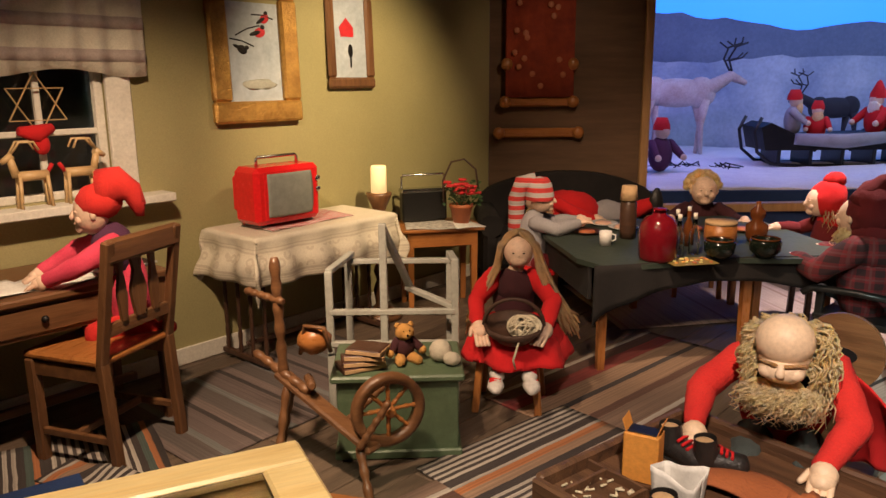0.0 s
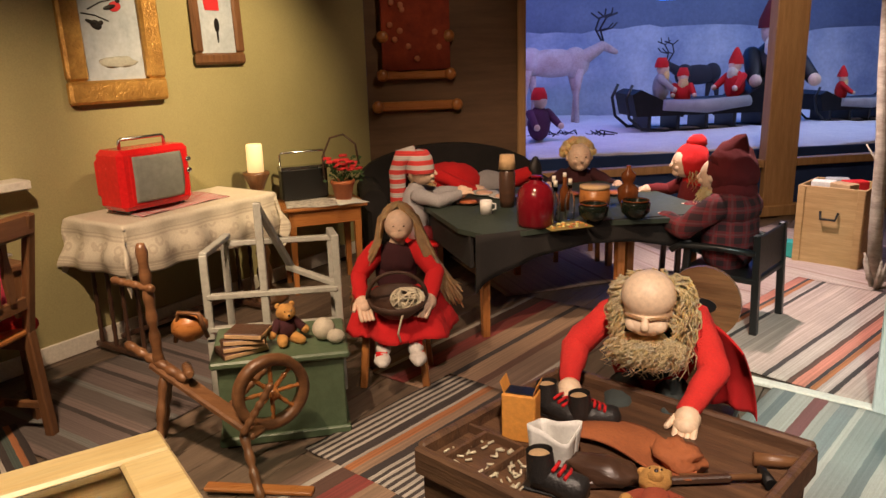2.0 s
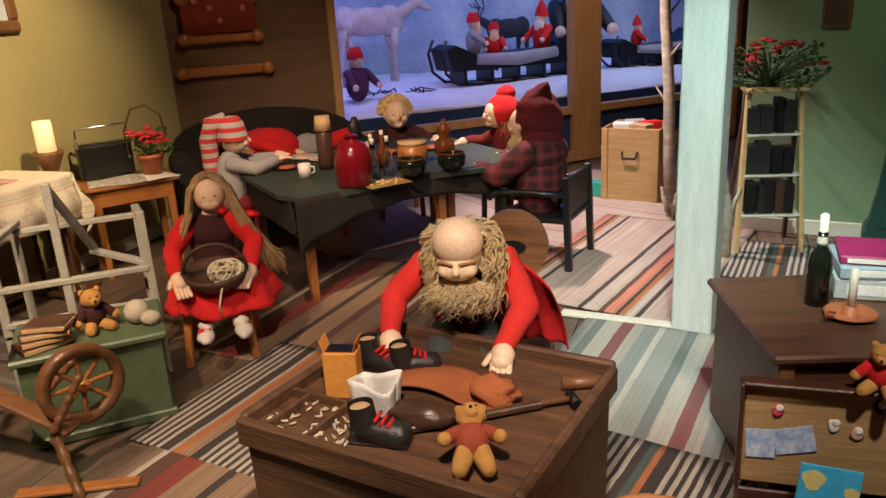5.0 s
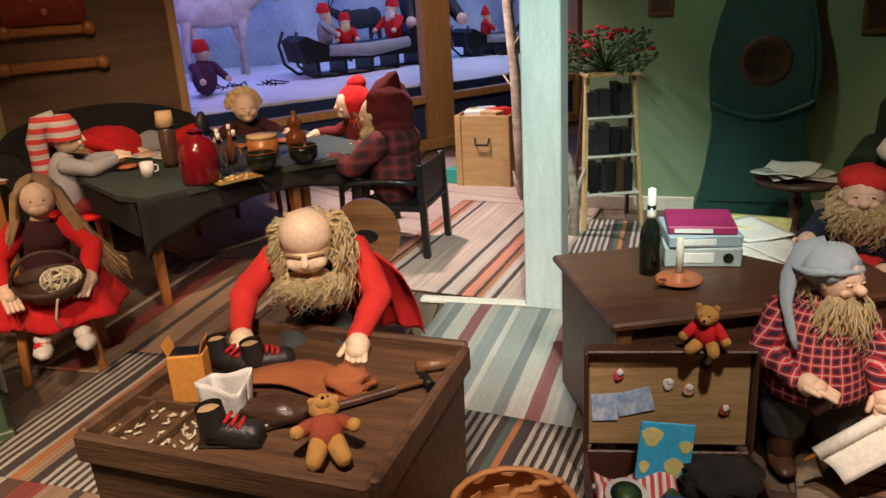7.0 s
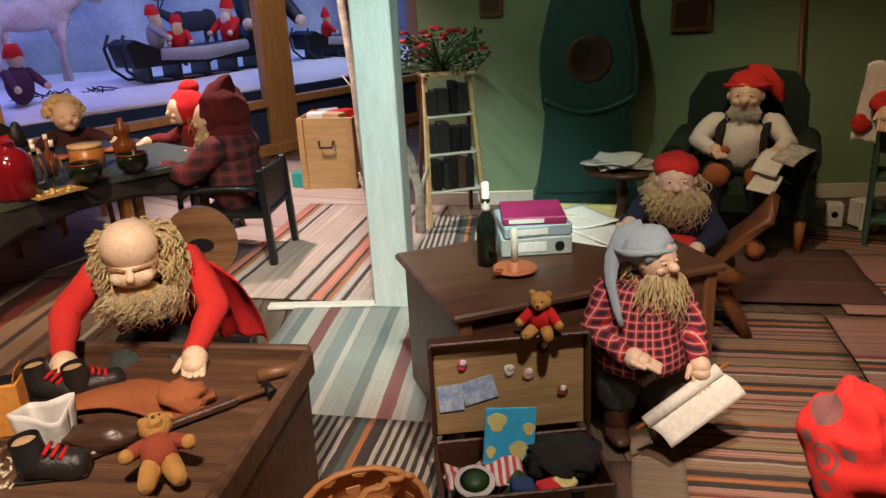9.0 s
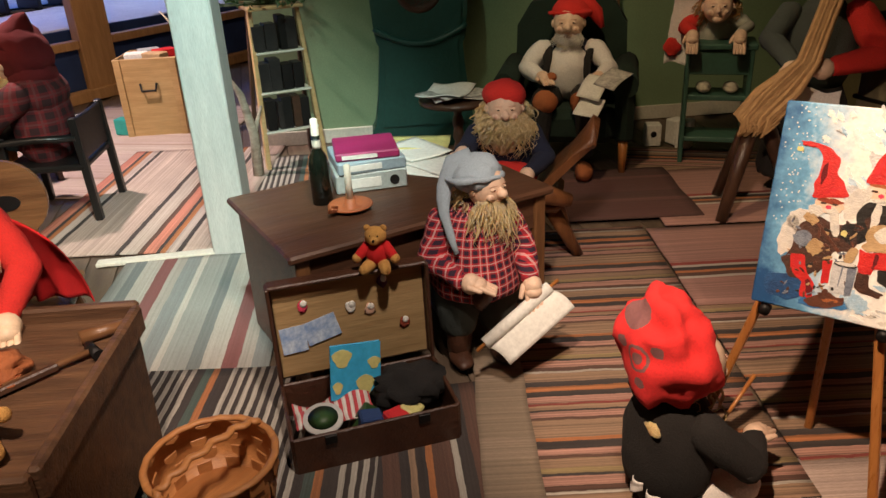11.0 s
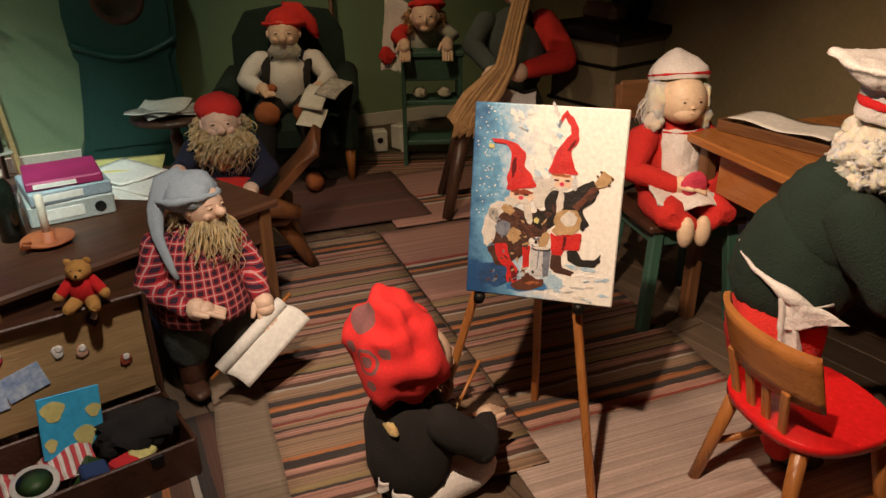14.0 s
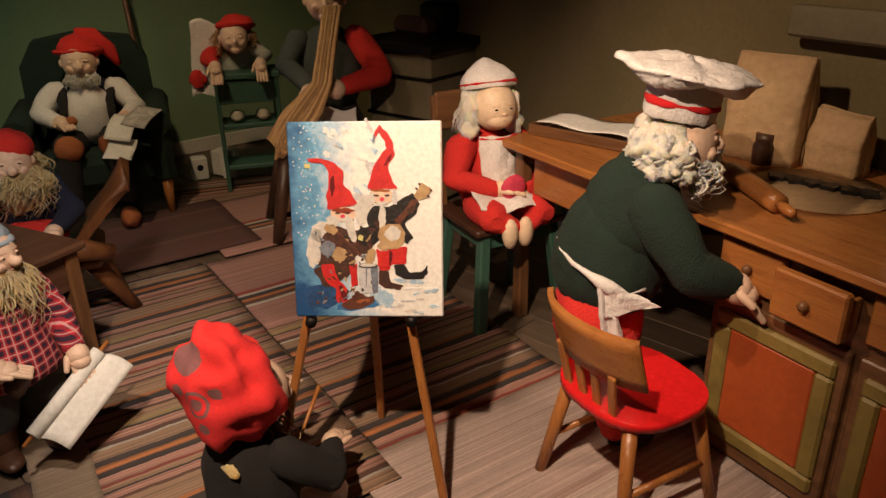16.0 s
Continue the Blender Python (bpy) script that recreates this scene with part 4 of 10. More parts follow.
def drape(u, v):
    x = -1.62 + 1.52 * u
    return (x, -0.055 + 0.014 * math.sin(x * 42) + 0.01 * math.sin(x * 17), 1.645 + 0.02 * math.sin(x * 9) + 0.75 * v)
sh = Shape()
sh.sheet(drape, 110, 6, 0.003)
single("curtain", sh, "cloth_white", "white lace valance hanging over the window", "curtain", on_wall(*TV_WALL, 0))
for k, zz in enumerate((1.70, 1.86)):
    sh = Shape()
    sh.sheet(lambda u, v: (-1.62 + 1.52 * u, -0.059 + 0.014 * math.sin((-1.62 + 1.52 * u) * 42) + 0.01 * math.sin((-1.62 + 1.52 * u) * 17), zz + 0.06 * v), 110, 1, 0.003)
    single("curtain_band", sh, "lace_dark", "darker woven band across the lace valance", "curtain", on_wall(*TV_WALL, 0))

def star(s, z):
    t = thing("straw_star", "six pointed straw star hanging in the window", "ornament", on_wall(*TV_WALL, s, 0.005, z))
    for k in (0, 1):
        for e in range(3):
            a0, a1 = [math.radians(90 + 180 * k + 120 * (e + q)) for q in (0, 1)]
            sh = Shape()
            sh.beam((0.15 * math.cos(a0), 0.006 * k, 0.15 * math.sin(a0)), (0.15 * math.cos(a1), 0.006 * k, 0.15 * math.sin(a1)), 0.014, 0.004, 0.001)
            part("straw", sh, "pine", t)
    sh = Shape()
    sh.tube([(0, 0, 0.15), (0, 0, 0.30)], 0.002, 0, 5)
    part("thread", sh, "red", t)
star(-0.64, 1.50)
sh = Shape()
sh.tube([(-0.1, 0, 0.02), (-0.02, 0, 0.0), (0.06, 0, 0.03)], [0.02, 0.045, 0.02], 0, 8)
sh.ball((0.0, 0, -0.05), (0.04, 0.03, 0.05), 0, 8, 6)
single("ribbon", sh, "red", "red ribbon under the straw star", "ribbon", on_wall(*TV_WALL, -0.64, 0.006, 1.36))

def straw_goat(s, z=1.0225, f=1):
    sh = Shape()
    sh.tube([(-0.07, 0, 0.15), (0.07, 0, 0.15)], 0.024, 0, 8)
    for lx in (-0.06, 0.06):
        for ly in (-0.018, 0.018):
            sh.tube([(lx, ly, 0.15), (lx * 1.15, ly * 1.3, 0.0)], 0.009, 0, 6)
    sh.tube([(0.07 * f, 0, 0.15), (0.09 * f, 0, 0.24)], [0.02, 0.016], 0, 8)
    sh.tube([(0.08 * f, 0, 0.25), (0.13 * f, 0, 0.22)], [0.02, 0.012], 0, 8)
    for ly in (-0.012, 0.012):
        sh.tube([(0.085 * f, ly, 0.26), (0.05 * f, ly * 2, 0.31), (-0.01 * f, ly * 2.5, 0.31), (-0.03 * f, ly * 2.5, 0.27)], 0.006, 0, 6)
    sh.tube([(-0.07 * f, 0, 0.16), (-0.095 * f, 0, 0.2)], 0.01, 1, 6)
    return single("straw_goat", sh, ["pine", "red"], "small straw goat with red bindings on the window sill", "ornament", on_wall(*TV_WALL, s, 0.06, z), "straw goats on the sill")
straw_goat(-0.72, f=-1)
straw_goat(-0.50)
sh = Shape()
sh.lathe([(0.0, 0), (0.05, 0), (0.075, 0.04), (0.07, 0.07), (0.055, 0.07), (0.0, 0.055)], (0, 0, 0), 0)
sh.lathe([(0.055, 0.07), (0.03, 0.095), (0, 0.10)], (0, 0, 0), 1, 12)
single("sill_bowl", sh, ["orange_wood", "red"], "small red and orange wooden bowl on the window sill", "bowl", on_wall(*TV_WALL, -0.29, 0.06, 1.0225))


def framed(name, s0, s1, z0, z1, fw, fd, mats, label, inner="snowpaint", lean=0.0, wallp=TV_WALL):
    t = thing(name, label, "picture", on_wall(*wallp, (s0 + s1) / 2, 0.012, z0) @ pose(0, 0, 0, lean))
    w, h = s1 - s0, z1 - z0
    for c, s in (((0, -fd / 2, fw / 2), (w, fd, fw)), ((0, -fd / 2, h - fw / 2), (w, fd, fw)), ((-w / 2 + fw / 2, -fd / 2, h / 2), (fw, fd * 0.97, h - 2 * fw)), ((w / 2 - fw / 2, -fd / 2, h / 2), (fw, fd * 0.97, h - 2 * fw))):
        sh = Shape()
        sh.box(c, s, 0.014)
        part("frame_bar", sh, mats, t)
    sh = Shape()
    sh.box((0, -0.008, h / 2), (w - 2 * fw + 0.01, 0.008, h - 2 * fw + 0.01), 0.001)
    pic = part("painting", sh, inner, t, "pale winter landscape painting")
    return t, pic, w - 2 * fw, h - 2 * fw

def bird(par, x, z, s, rot=0, body="petal"):
    sh = Shape()
    r = Matrix.Rotation(radians(rot), 3, "Y")
    sh.ball((x, -0.013, z), (0.042 * s, 0.003, 0.030 * s), 0, 12, 6, r)
    sh.ball(Vector((x, -0.014, z)) + r @ Vector((0.03 * s, 0, 0.026 * s)), (0.017 * s, 0.003, 0.015 * s), 1, 10, 6)
    sh.ball(Vector((x, -0.015, z)) + r @ Vector((-0.035 * s, 0, 0.004 * s)), (0.045 * s, 0.003, 0.013 * s), 1, 10, 6, r)
    part("bird", sh, [body, "iron"], par)

t, pic, w, h = framed("picture", 0.29, 0.91, 1.36, 2.20, 0.125, 0.05, "gold", "winter bird painting in a wide gilded carved frame", lean=-2)
for x, z, s, r in ((0.09, 0.60, 0.85, -30), (0.05, 0.52, 0.95, -15), (-0.08, 0.42, 0.85, 20)):
    bird(t, x, z, s, r, "petal" if z > 0.5 else "iron")
for a, b in (((-0.16, 0.48), (0.0, 0.44)), ((-0.12, 0.5), (0.05, 0.56)), ((0.0, 0.62), (0.15, 0.60))):
    sh = Shape()
    sh.tube([(a[0], -0.013, a[1]), ((a[0] + b[0]) / 2, -0.013, (a[1] + b[1]) / 2 + 0.01), (b[0], -0.013, b[1])], 0.004, 0, 5)
    part("branch", sh, "iron", t)
sh = Shape()
sh.ball((0.02, -0.0125, 0.22), (0.13, 0.002, 0.03), 0, 14, 6, None, 0.5)
part("painted_bank", sh, "grey_paint", t)
t, pic, w, h = framed("picture", 1.15, 1.56, 1.55, 2.20, 0.07, 0.035, "brown_z", "narrow winter painting with a red cottage in a dark brown frame", lean=-2)
sh = Shape()
sh.plate([(-0.08, 0.33), (0.03, 0.33), (0.03, 0.39), (-0.03, 0.45), (-0.09, 0.39)], -0.016, -0.012, 0, "xz")
part("painted_house", sh, "petal", t)
sh = Shape()
sh.ball((0.0, -0.013, 0.24), (0.022, 0.002, 0.045), 0, 10, 6)
sh.ball((0.0, -0.013, 0.18), (0.009, 0.002, 0.05), 0, 10, 6)
part("painted_tree", sh, "iron", t)


# hanging rug and coat rack on the dark wall beside the corner
t = thing("wall_hanging", "dark red woven hanging on a wooden rack on the timber wall", "wall hanging", on_wall(*WIN_WALL, 0.40, 0.03, 0))
for z, w in ((1.17, 0.72), (1.42, 0.62), (1.72, 0.6)):
    sh = Shape()
    sh.box((0, -0.02, z), (w, 0.05, 0.075), 0.012)
    for e in (-w / 2 + 0.03, w / 2 - 0.03):
        sh.ball((e, -0.05, z), (0.05, 0.03, 0.05), 0, 10, 7)
    part("rack_bar", sh, "orange_wood", t)
sh = Shape()
sh.sheet(lambda u, v: (-0.28 + 0.56 * u, -0.06 + 0.012 * math.sin(u * 14), 1.46 + 0.9 * v), 30, 4, 0.008)
part("woven_cloth", sh, "hanging", t, "dark red patterned cloth")
for k in range(14):
    sh = Shape()
    sh.ball((random.uniform(-0.22, 0.22), -0.075, random.uniform(1.52, 2.2)), (0.025, 0.003, 0.025), 0, 8, 5)
    part("cloth_motif", sh, "terracotta", t)

# ---------- furniture ----------
def square_legs(t, w, d, h, th, mats, inset=0.0, taper=0.7):
    for sx in (-1, 1):
        for sy in (-1, 1):
            sh = Shape()
            x, y = sx * (w / 2 - th / 2 - inset), sy * (d / 2 - th / 2 - inset)
            sh.tube([(x, y, 0), (x, y, h)], [th * 0.5 * taper * 1.3, th * 0.65], 0, 4, False)
            part("leg", sh, mats, t)


def turned(sh, p0, p1, r, mi=0, seg=12, n=7):
    """A turned spindle with rings between two points."""
    p0, p1 = Vector(p0), Vector(p1)
    pts, rad = [], []
    for i in range(n * 4 + 1):
        u = i / (n * 4)
        pts.append(p0.lerp(p1, u))
        rad.append(r * (0.62 + 0.38 * abs(math.sin(u * math.pi * n))) * (1.25 if i % 8 == 4 else 1))
    sh.tube(pts, rad, mi, seg)


# writing desk under the window
t = thing("writing_desk", "dark brown wooden writing desk below the window", "desk", on_wall(*TV_WALL, -1.25, 0.33, 0))
sh = Shape(); sh.box((0, 0, 0.73), (1.75, 0.62, 0.03), 0.006); part("desktop", sh, "brown", t)
for z in (0.64,):
    sh = Shape(); sh.box((0, -0.27, z), (1.62, 0.02, 0.15), 0.003); part("apron", sh, "brown", t)
    sh = Shape(); sh.box((0.80, 0, z), (0.02, 0.54, 0.15), 0.003); part("apron", sh, "brown", t)
    sh = Shape(); sh.box((0, 0.27, z), (1.62, 0.02, 0.15), 0.003); part("apron", sh, "brown", t)
sh = Shape(); sh.box((0.3, -0.285, 0.64), (0.5, 0.012, 0.11), 0.003); dr = part("drawer", sh, "brown", t)
sh = Shape(); sh.ball((0.3, -0.30, 0.64), 0.016, 0, 10, 7); part("knob", sh, "iron", dr)
square_legs(t, 1.7, 0.58, 0.715, 0.055, "brown_z")
sh = Shape(); sh.box((0.0, 0.0, 0.16), (1.6, 0.035, 0.04), 0.005); part("stretcher", sh, "brown", t)
for k, (x, y, r) in enumerate(((0.42, -0.12, 20), (0.52, -0.03, -15), (0.2, -0.1, 5))):
    sh = Shape()
    sh.sheet(lambda u, v: (-0.10 + 0.20 * u, -0.14 + 0.28 * v, 0.003 + 0.004 * math.sin(3 * u + k)), 6, 6, 0.0012)
    single("paper_sheet", sh, "paper", "loose white drawing paper on the writing desk", "paper", on_wall(*TV_WALL, -1.25 + x, 0.33 - y, 0.7465 + 0.004 * k) @ pose(0, 0, 0, 0, 0, r), "papers on the desk")
sh = Shape(); sh.box((0, 0, 0.006), (0.3, 0.2, 0.012), 0.002)
single("magazine", sh, "paper_print", "folded printed magazine on the writing desk", "magazine", on_wall(*TV_WALL, -0.52, 0.40, 0.7455) @ pose(0, 0, 0, 0, 0, 12))


def dining_chair(m, label):
    """An old wooden chair with a splat back; front towards -y."""
    t = thing("wooden_chair", label, "chair", m)
    w, d, sh_, top = 0.38, 0.36, 0.44, 0.90
    sh = Shape(); sh.box((0, -0.01, sh_), (w + 0.04, d + 0.04, 0.03), 0.01); part("seat", sh, "orange_wood", t, "lighter worn wooden seat")
    for sx in (-1, 1):
        sh = Shape(); sh.beam((sx * w / 2, -d / 2, 0), (sx * w / 2, -d / 2, sh_ - 0.015), 0.045, 0.045, 0.006); part("leg", sh, "brown_z", t)
        sh = Shape()
        sh.beam((sx * w / 2, d / 2 + 0.03, 0), (sx * w / 2, d / 2, sh_), 0.045, 0.04, 0.006)
        sh.beam((sx * w / 2, d / 2, sh_ - 0.01), (sx * w / 2, d / 2 + 0.09, top), 0.045, 0.035, 0.006)
        part("back_post", sh, "brown_z", t)
        sh = Shape(); sh.beam((sx * w / 2, -d / 2, 0.13), (sx * w / 2, d / 2, 0.13), 0.022, 0.03, 0.004); part("stretcher", sh, "brown", t)
        sh = Shape(); sh.box((sx * w / 2, 0, sh_ - 0.05), (0.022, d, 0.06), 0.003); part("seat_rail", sh, "brown", t)
    sh = Shape(); sh.box((0, 0, 0.13), (w, 0.022, 0.03), 0.004); part("stretcher", sh, "brown", t)
    sh = Shape(); sh.box((0, -d / 2, sh_ - 0.05), (w, 0.022, 0.06), 0.003); part("seat_rail", sh, "brown", t)
    sh = Shape(); sh.box((0, d / 2 + 0.082, top - 0.04), (w + 0.03, 0.03, 0.09), 0.012); part("top_rail", sh, "brown", t)
    sh = Shape(); sh.box((0, d / 2 + 0.025, 0.56), (w - 0.03, 0.022, 0.05), 0.004); part("lower_rail", sh, "brown", t)
    for k, x in enumerate((-0.09, 0.0, 0.09)):
        sh = Shape()
        wv = 0.05 if k == 1 else 0.028
        a = math.atan2(0.09, 0.46)
        sh.plate([(x - wv * 0.5, 0.58), (x + wv * 0.5, 0.58), (x + wv * 0.9, 0.68), (x + wv * 0.4, 0.76), (x + wv * 0.7, 0.83), (x - wv * 0.7, 0.83), (x - wv * 0.4, 0.76), (x - wv * 0.9, 0.68)], d / 2 + 0.03, d / 2 + 0.045, 0, "xz")
        part("splat", sh, "brown_z", t)
    return t


dining_chair(pose(-1.46, 3.12, 0, 0, 0, 250) @ Matrix.Diagonal((1.04, 1.04, 1.11, 1)), "old brown wooden chair with a splat back at the desk")

# television table with lace cloth
t = thing("side_table", "dark slender table carrying the television", "table", on_wall(*TV_WALL, 0.70, 0.28, 0))
sh = Shape(); sh.box((0, 0, 0.765), (1.02, 0.46, 0.022), 0.004); part("tabletop", sh, "dark_wood", t)
for sx in (-1, 1):
    for y in (-0.19, -0.06, 0.06, 0.19):
        sh = Shape(); turned(sh, (sx * 0.46, y, 0.04), (sx * 0.46, y, 0.755), 0.014, 0, 8, 9); part("leg", sh, "dark_z", t)
    sh = Shape(); sh.box((sx * 0.46, 0, 0.04), (0.035, 0.46, 0.03), 0.004); part("foot_rail", sh, "dark_wood", t)
sh = Shape(); sh.box((0, 0.0, 0.12), (0.92, 0.025, 0.025), 0.004); part("stretcher", sh, "dark_wood", t)

def lace(u, v):
    """Cloth over the table top, its edges hanging in folds."""
    W, D, hang = 1.05, 0.49, 0.27
    x, y = (u - 0.5) * (W + 2 * hang), (v - 0.5) * (D + 2 * hang)
    ox, oy = max(0, abs(x) - W / 2), max(0, abs(y) - D / 2)
    fold = 0.020 * math.sin(x * 24 + y * 5) + 0.014 * math.sin(y * 27)
    z = 0.780 - math.hypot(ox, oy) * 0.98
    px = math.copysign(min(abs(x), W / 2), x) + (math.copysign(0.012 + fold * min(1, ox * 8) + ox * 0.12, x) if ox else 0)
    py = math.copysign(min(abs(y), D / 2), y) + (math.copysign(0.012 + fold * min(1, oy * 8) + oy * 0.12, y) if oy else 0)
    return (px, py, z + 0.001)
sh = Shape(); sh.sheet(lace, 96, 64, 0.003)
single("tablecloth", sh, "lace", "cream lace tablecloth hanging in folds over the table", "tablecloth", on_wall(*TV_WALL, 0.70, 0.28, 0))
sh = Shape(); sh.sheet(lambda u, v: (-0.32 + 0.64 * u, -0.15 + 0.3 * v + 0.04 * u, 0.002 + 0.003 * math.sin(u * 11 + v * 4)), 24, 10, 0.003)
single("gingham_cloth", sh, "gingham", "red and white gingham cloth under the television", "cloth", on_wall(*TV_WALL, 0.66, 0.30, 0.787))

t = thing("television", "red portable tube television with a chrome handle", "television", on_wall(*TV_WALL, 0.51, 0.27, 0.797) @ pose(0, 0, 0, 0, 0, 0) @ Matrix.Diagonal((1.08, 1.0, 1.04, 1)))
sh = Shape()
sh.box((0, -0.02, 0.17), (0.42, 0.22, 0.31), 0.026)
sh.box((0, 0.12, 0.17), (0.36, 0.12, 0.25), 0.04)
part("body", sh, "red_plastic", t)
def bulge(u, v):
    x, z = -0.145 + 0.29 * u, 0.055 + 0.235 * v
    e = (abs(2 * u - 1) ** 4 + abs(2 * v - 1) ** 4)
    return (x * (1 - 0.03 * (2 * v - 1) ** 4), -0.134 - 0.02 * (1 - ((2 * u - 1) ** 2 + (2 * v - 1) ** 2) / 2), z)
sh = Shape(); sh.box((-0.0, -0.128, 0.172), (0.325, 0.012, 0.268), 0.03); bez = part("bezel", sh, "red_plastic", t)
sh = Shape(); sh.sheet(bulge, 16, 14, 0.004); part("screen", sh, "screen", t, "grey bulging tube screen")
for z in (0.24, 0.18):
    sh = Shape(); sh.lathe([(0.014, 0), (0.014, 0.012), (0, 0.012)], (0.186, -0.128, z), 0, 12, Matrix.Rotation(radians(90), 3, "X")); part("dial", sh, "chrome", t)
sh = Shape(); sh.tube([(-0.13, -0.02, 0.322), (-0.13, -0.02, 0.362), (-0.12, -0.02, 0.372), (0.12, -0.02, 0.372), (0.13, -0.02, 0.362), (0.13, -0.02, 0.322)], 0.009, 0, 8); part("handle", sh, "chrome", t, "chrome carrying handle")
for x in (-0.15, 0.15):
    sh = Shape(); sh.box((x, -0.02, 0.009), (0.03, 0.16, 0.018), 0.004); part("foot", sh, "black", t)

# tall candlestick and candle
t = thing("candlestick", "tall turned dark wooden candlestick on the floor", "candlestick", pose(-0.37, 4.96, 0))
sh = Shape(); sh.lathe([(0, 0), (0.14, 0), (0.14, 0.03), (0.08, 0.06), (0.04, 0.1), (0.055, 0.2), (0.03, 0.27), (0.05, 0.33), (0.028, 0.4), (0.042, 0.52), (0.025, 0.6), (0.05, 0.66), (0.03, 0.72), (0.06, 0.80), (0.085, 0.85), (0.085, 0.87), (0, 0.87)], (0, 0, 0), 0); part("stem", sh, "brown_z", t)
sh = Shape(); sh.lathe([(0, 0), (0.052, 0), (0.052, 0.165), (0.047, 0.18), (0.035, 0.172), (0, 0.168)], (0, 0, 0), 0)
single("candle", sh, "candle", "thick glowing ivory candle on the candlestick", "candle", pose(-0.37, 4.96, 0.87))

# small table with radio and flowers
t = thing("small_table", "small orange-brown wooden table with a drawer", "table", pose(0.02, 5.22, 0, 0, 0, 12))
sh = Shape(); sh.box((0, 0, 0.595), (0.58, 0.42, 0.024), 0.006); part("tabletop", sh, "orange_wood", t)
sh = Shape(); sh.box((0, 0, 0.53), (0.50, 0.35, 0.11), 0.004); part("drawer_box", sh, "orange_wood", t)
square_legs(t, 0.50, 0.36, 0.48, 0.05, "orange_z", 0.0)
sh = Shape(); sh.sheet(lambda u, v: (-0.26 + 0.34 * u, -0.18 + 0.3 * v, 0.004 + 0.004 * math.sin(7 * u + 3 * v)), 14, 10, 0.003)
single("newspaper", sh, "paper_print", "open printed newspaper on the small table", "newspaper", pose(0.05, 5.18, 0.608, 0, 0, 5))
sh = Shape(); sh.sheet(lambda u, v: (-0.11 + 0.22 * u, -0.14 + 0.28 * v, 0.004 + 0.004 * math.sin(5 * u)), 8, 8, 0.002)
single("paper_sheet", sh, "paper", "white paper lying under the flower pot", "paper", pose(0.2, 5.16, 0.608, 0, 0, 25))
t = thing("radio", "black and chrome portable radio with a raised handle", "radio", pose(-0.08, 5.3, 0.612, 0, 0, 18))
sh = Shape(); sh.box((0, 0, 0.12), (0.33, 0.09, 0.23), 0.012); part("body", sh, "black", t)
sh = Shape(); sh.box((0, -0.001, 0.225), (0.34, 0.096, 0.03), 0.006); part("trim", sh, "chrome", t)
sh = Shape(); sh.tube([(-0.16, 0, 0.2), (-0.16, 0, 0.32), (-0.15, 0, 0.335), (0.15, 0, 0.335), (0.16, 0, 0.32), (0.16, 0, 0.2)], 0.008, 0, 8); part("handle", sh, "chrome", t)


def flower_pot(m, label, n=60, spread=0.16, height=0.2, pot=True, flowers=22, arch=False, seed=3):
    rng = random.Random(seed)
    t = thing("flower_pot", label, "plant", m)
    z0 = 0.0
    if pot:
        sh = Shape(); sh.lathe([(0, 0), (0.055, 0), (0.078, 0.11), (0.085, 0.11), (0.085, 0.135), (0.07, 0.135), (0.06, 0.10), (0, 0.10)], (0, 0, 0), 0); part("pot", sh, "terracotta", t)
        z0 = 0.12
    sh = Shape()
    for k in range(n):
        a, r, h = rng.uniform(0, 6.28), spread * math.sqrt(rng.random()), z0 + height * rng.random()
        c = Vector((r * math.cos(a), r * math.sin(a), h))
        s = rng.uniform(0.025, 0.045)
        d = Vector((math.cos(a) * 0.7, math.sin(a) * 0.7, rng.uniform(-0.3, 0.6))).normalized()
        q = d.orthogonal().normalized()
        up = d.cross(q) * 0.3
        p = [c, c + d * s * 0.5 + q * s * 0.45 + up * s, c + d * s, c + d * s * 0.5 - q * s * 0.45 + up * s]
        sh._face([sh.bm.verts.new(v) for v in p], 0, False)
        if k % 3 == 0:
            sh.tube([(0, 0, z0), (c.x * 0.5, c.y * 0.5, h * 0.7), tuple(c)], 0.003, 0, 5)
    part("leaves", sh, "leaf", t)
    for k in range(flowers):
        a, r, h = rng.uniform(0, 6.28), spread * 0.95 * math.sqrt(rng.random()), z0 + height * rng.uniform(0.45, 1.1)
        sh = Shape()
        for e in range(5):
            b = e * 1.257
            sh.ball((r * math.cos(a) + 0.016 * math.cos(b), r * math.sin(a) + 0.016 * math.sin(b), h), (0.017, 0.017, 0.011), 0, 7, 5)
        part("blossom", sh, "petal", t)
    if arch:
        sh = Shape(); sh.tube([(-0.12, 0, z0), (-0.13, 0, z0 + 0.18), (-0.07, 0, z0 + 0.31), (0.02, 0, z0 + 0.33), (0.10, 0, z0 + 0.26), (0.12, 0, z0 + 0.12)], 0.007, 0, 6); part("basket_hoop", sh, "rattan", t)
    return t


flower_pot(pose(0.19, 5.22, 0.612), "red begonia in a terracotta pot with a wicker hoop", 70, 0.13, 0.16, True, 20, True)

# green chest
t = thing("green_chest", "green painted wooden chest with a worn lid", "chest", pose(-0.17, 3.165, 0, 0, 0, 2))
sh = Shape(); sh.box((0, 0, 0.19), (0.52, 0.38, 0.33), 0.006); part("body", sh, "green_paint", t)
sh = Shape(); sh.box((0, 0, 0.37), (0.57, 0.43, 0.03), 0.008); part("lid", sh, "green_paint", t, "worn green lid")
sh = Shape(); sh.box((0, 0, 0.02), (0.55, 0.41, 0.04), 0.006); part("plinth", sh, "green_paint", t)

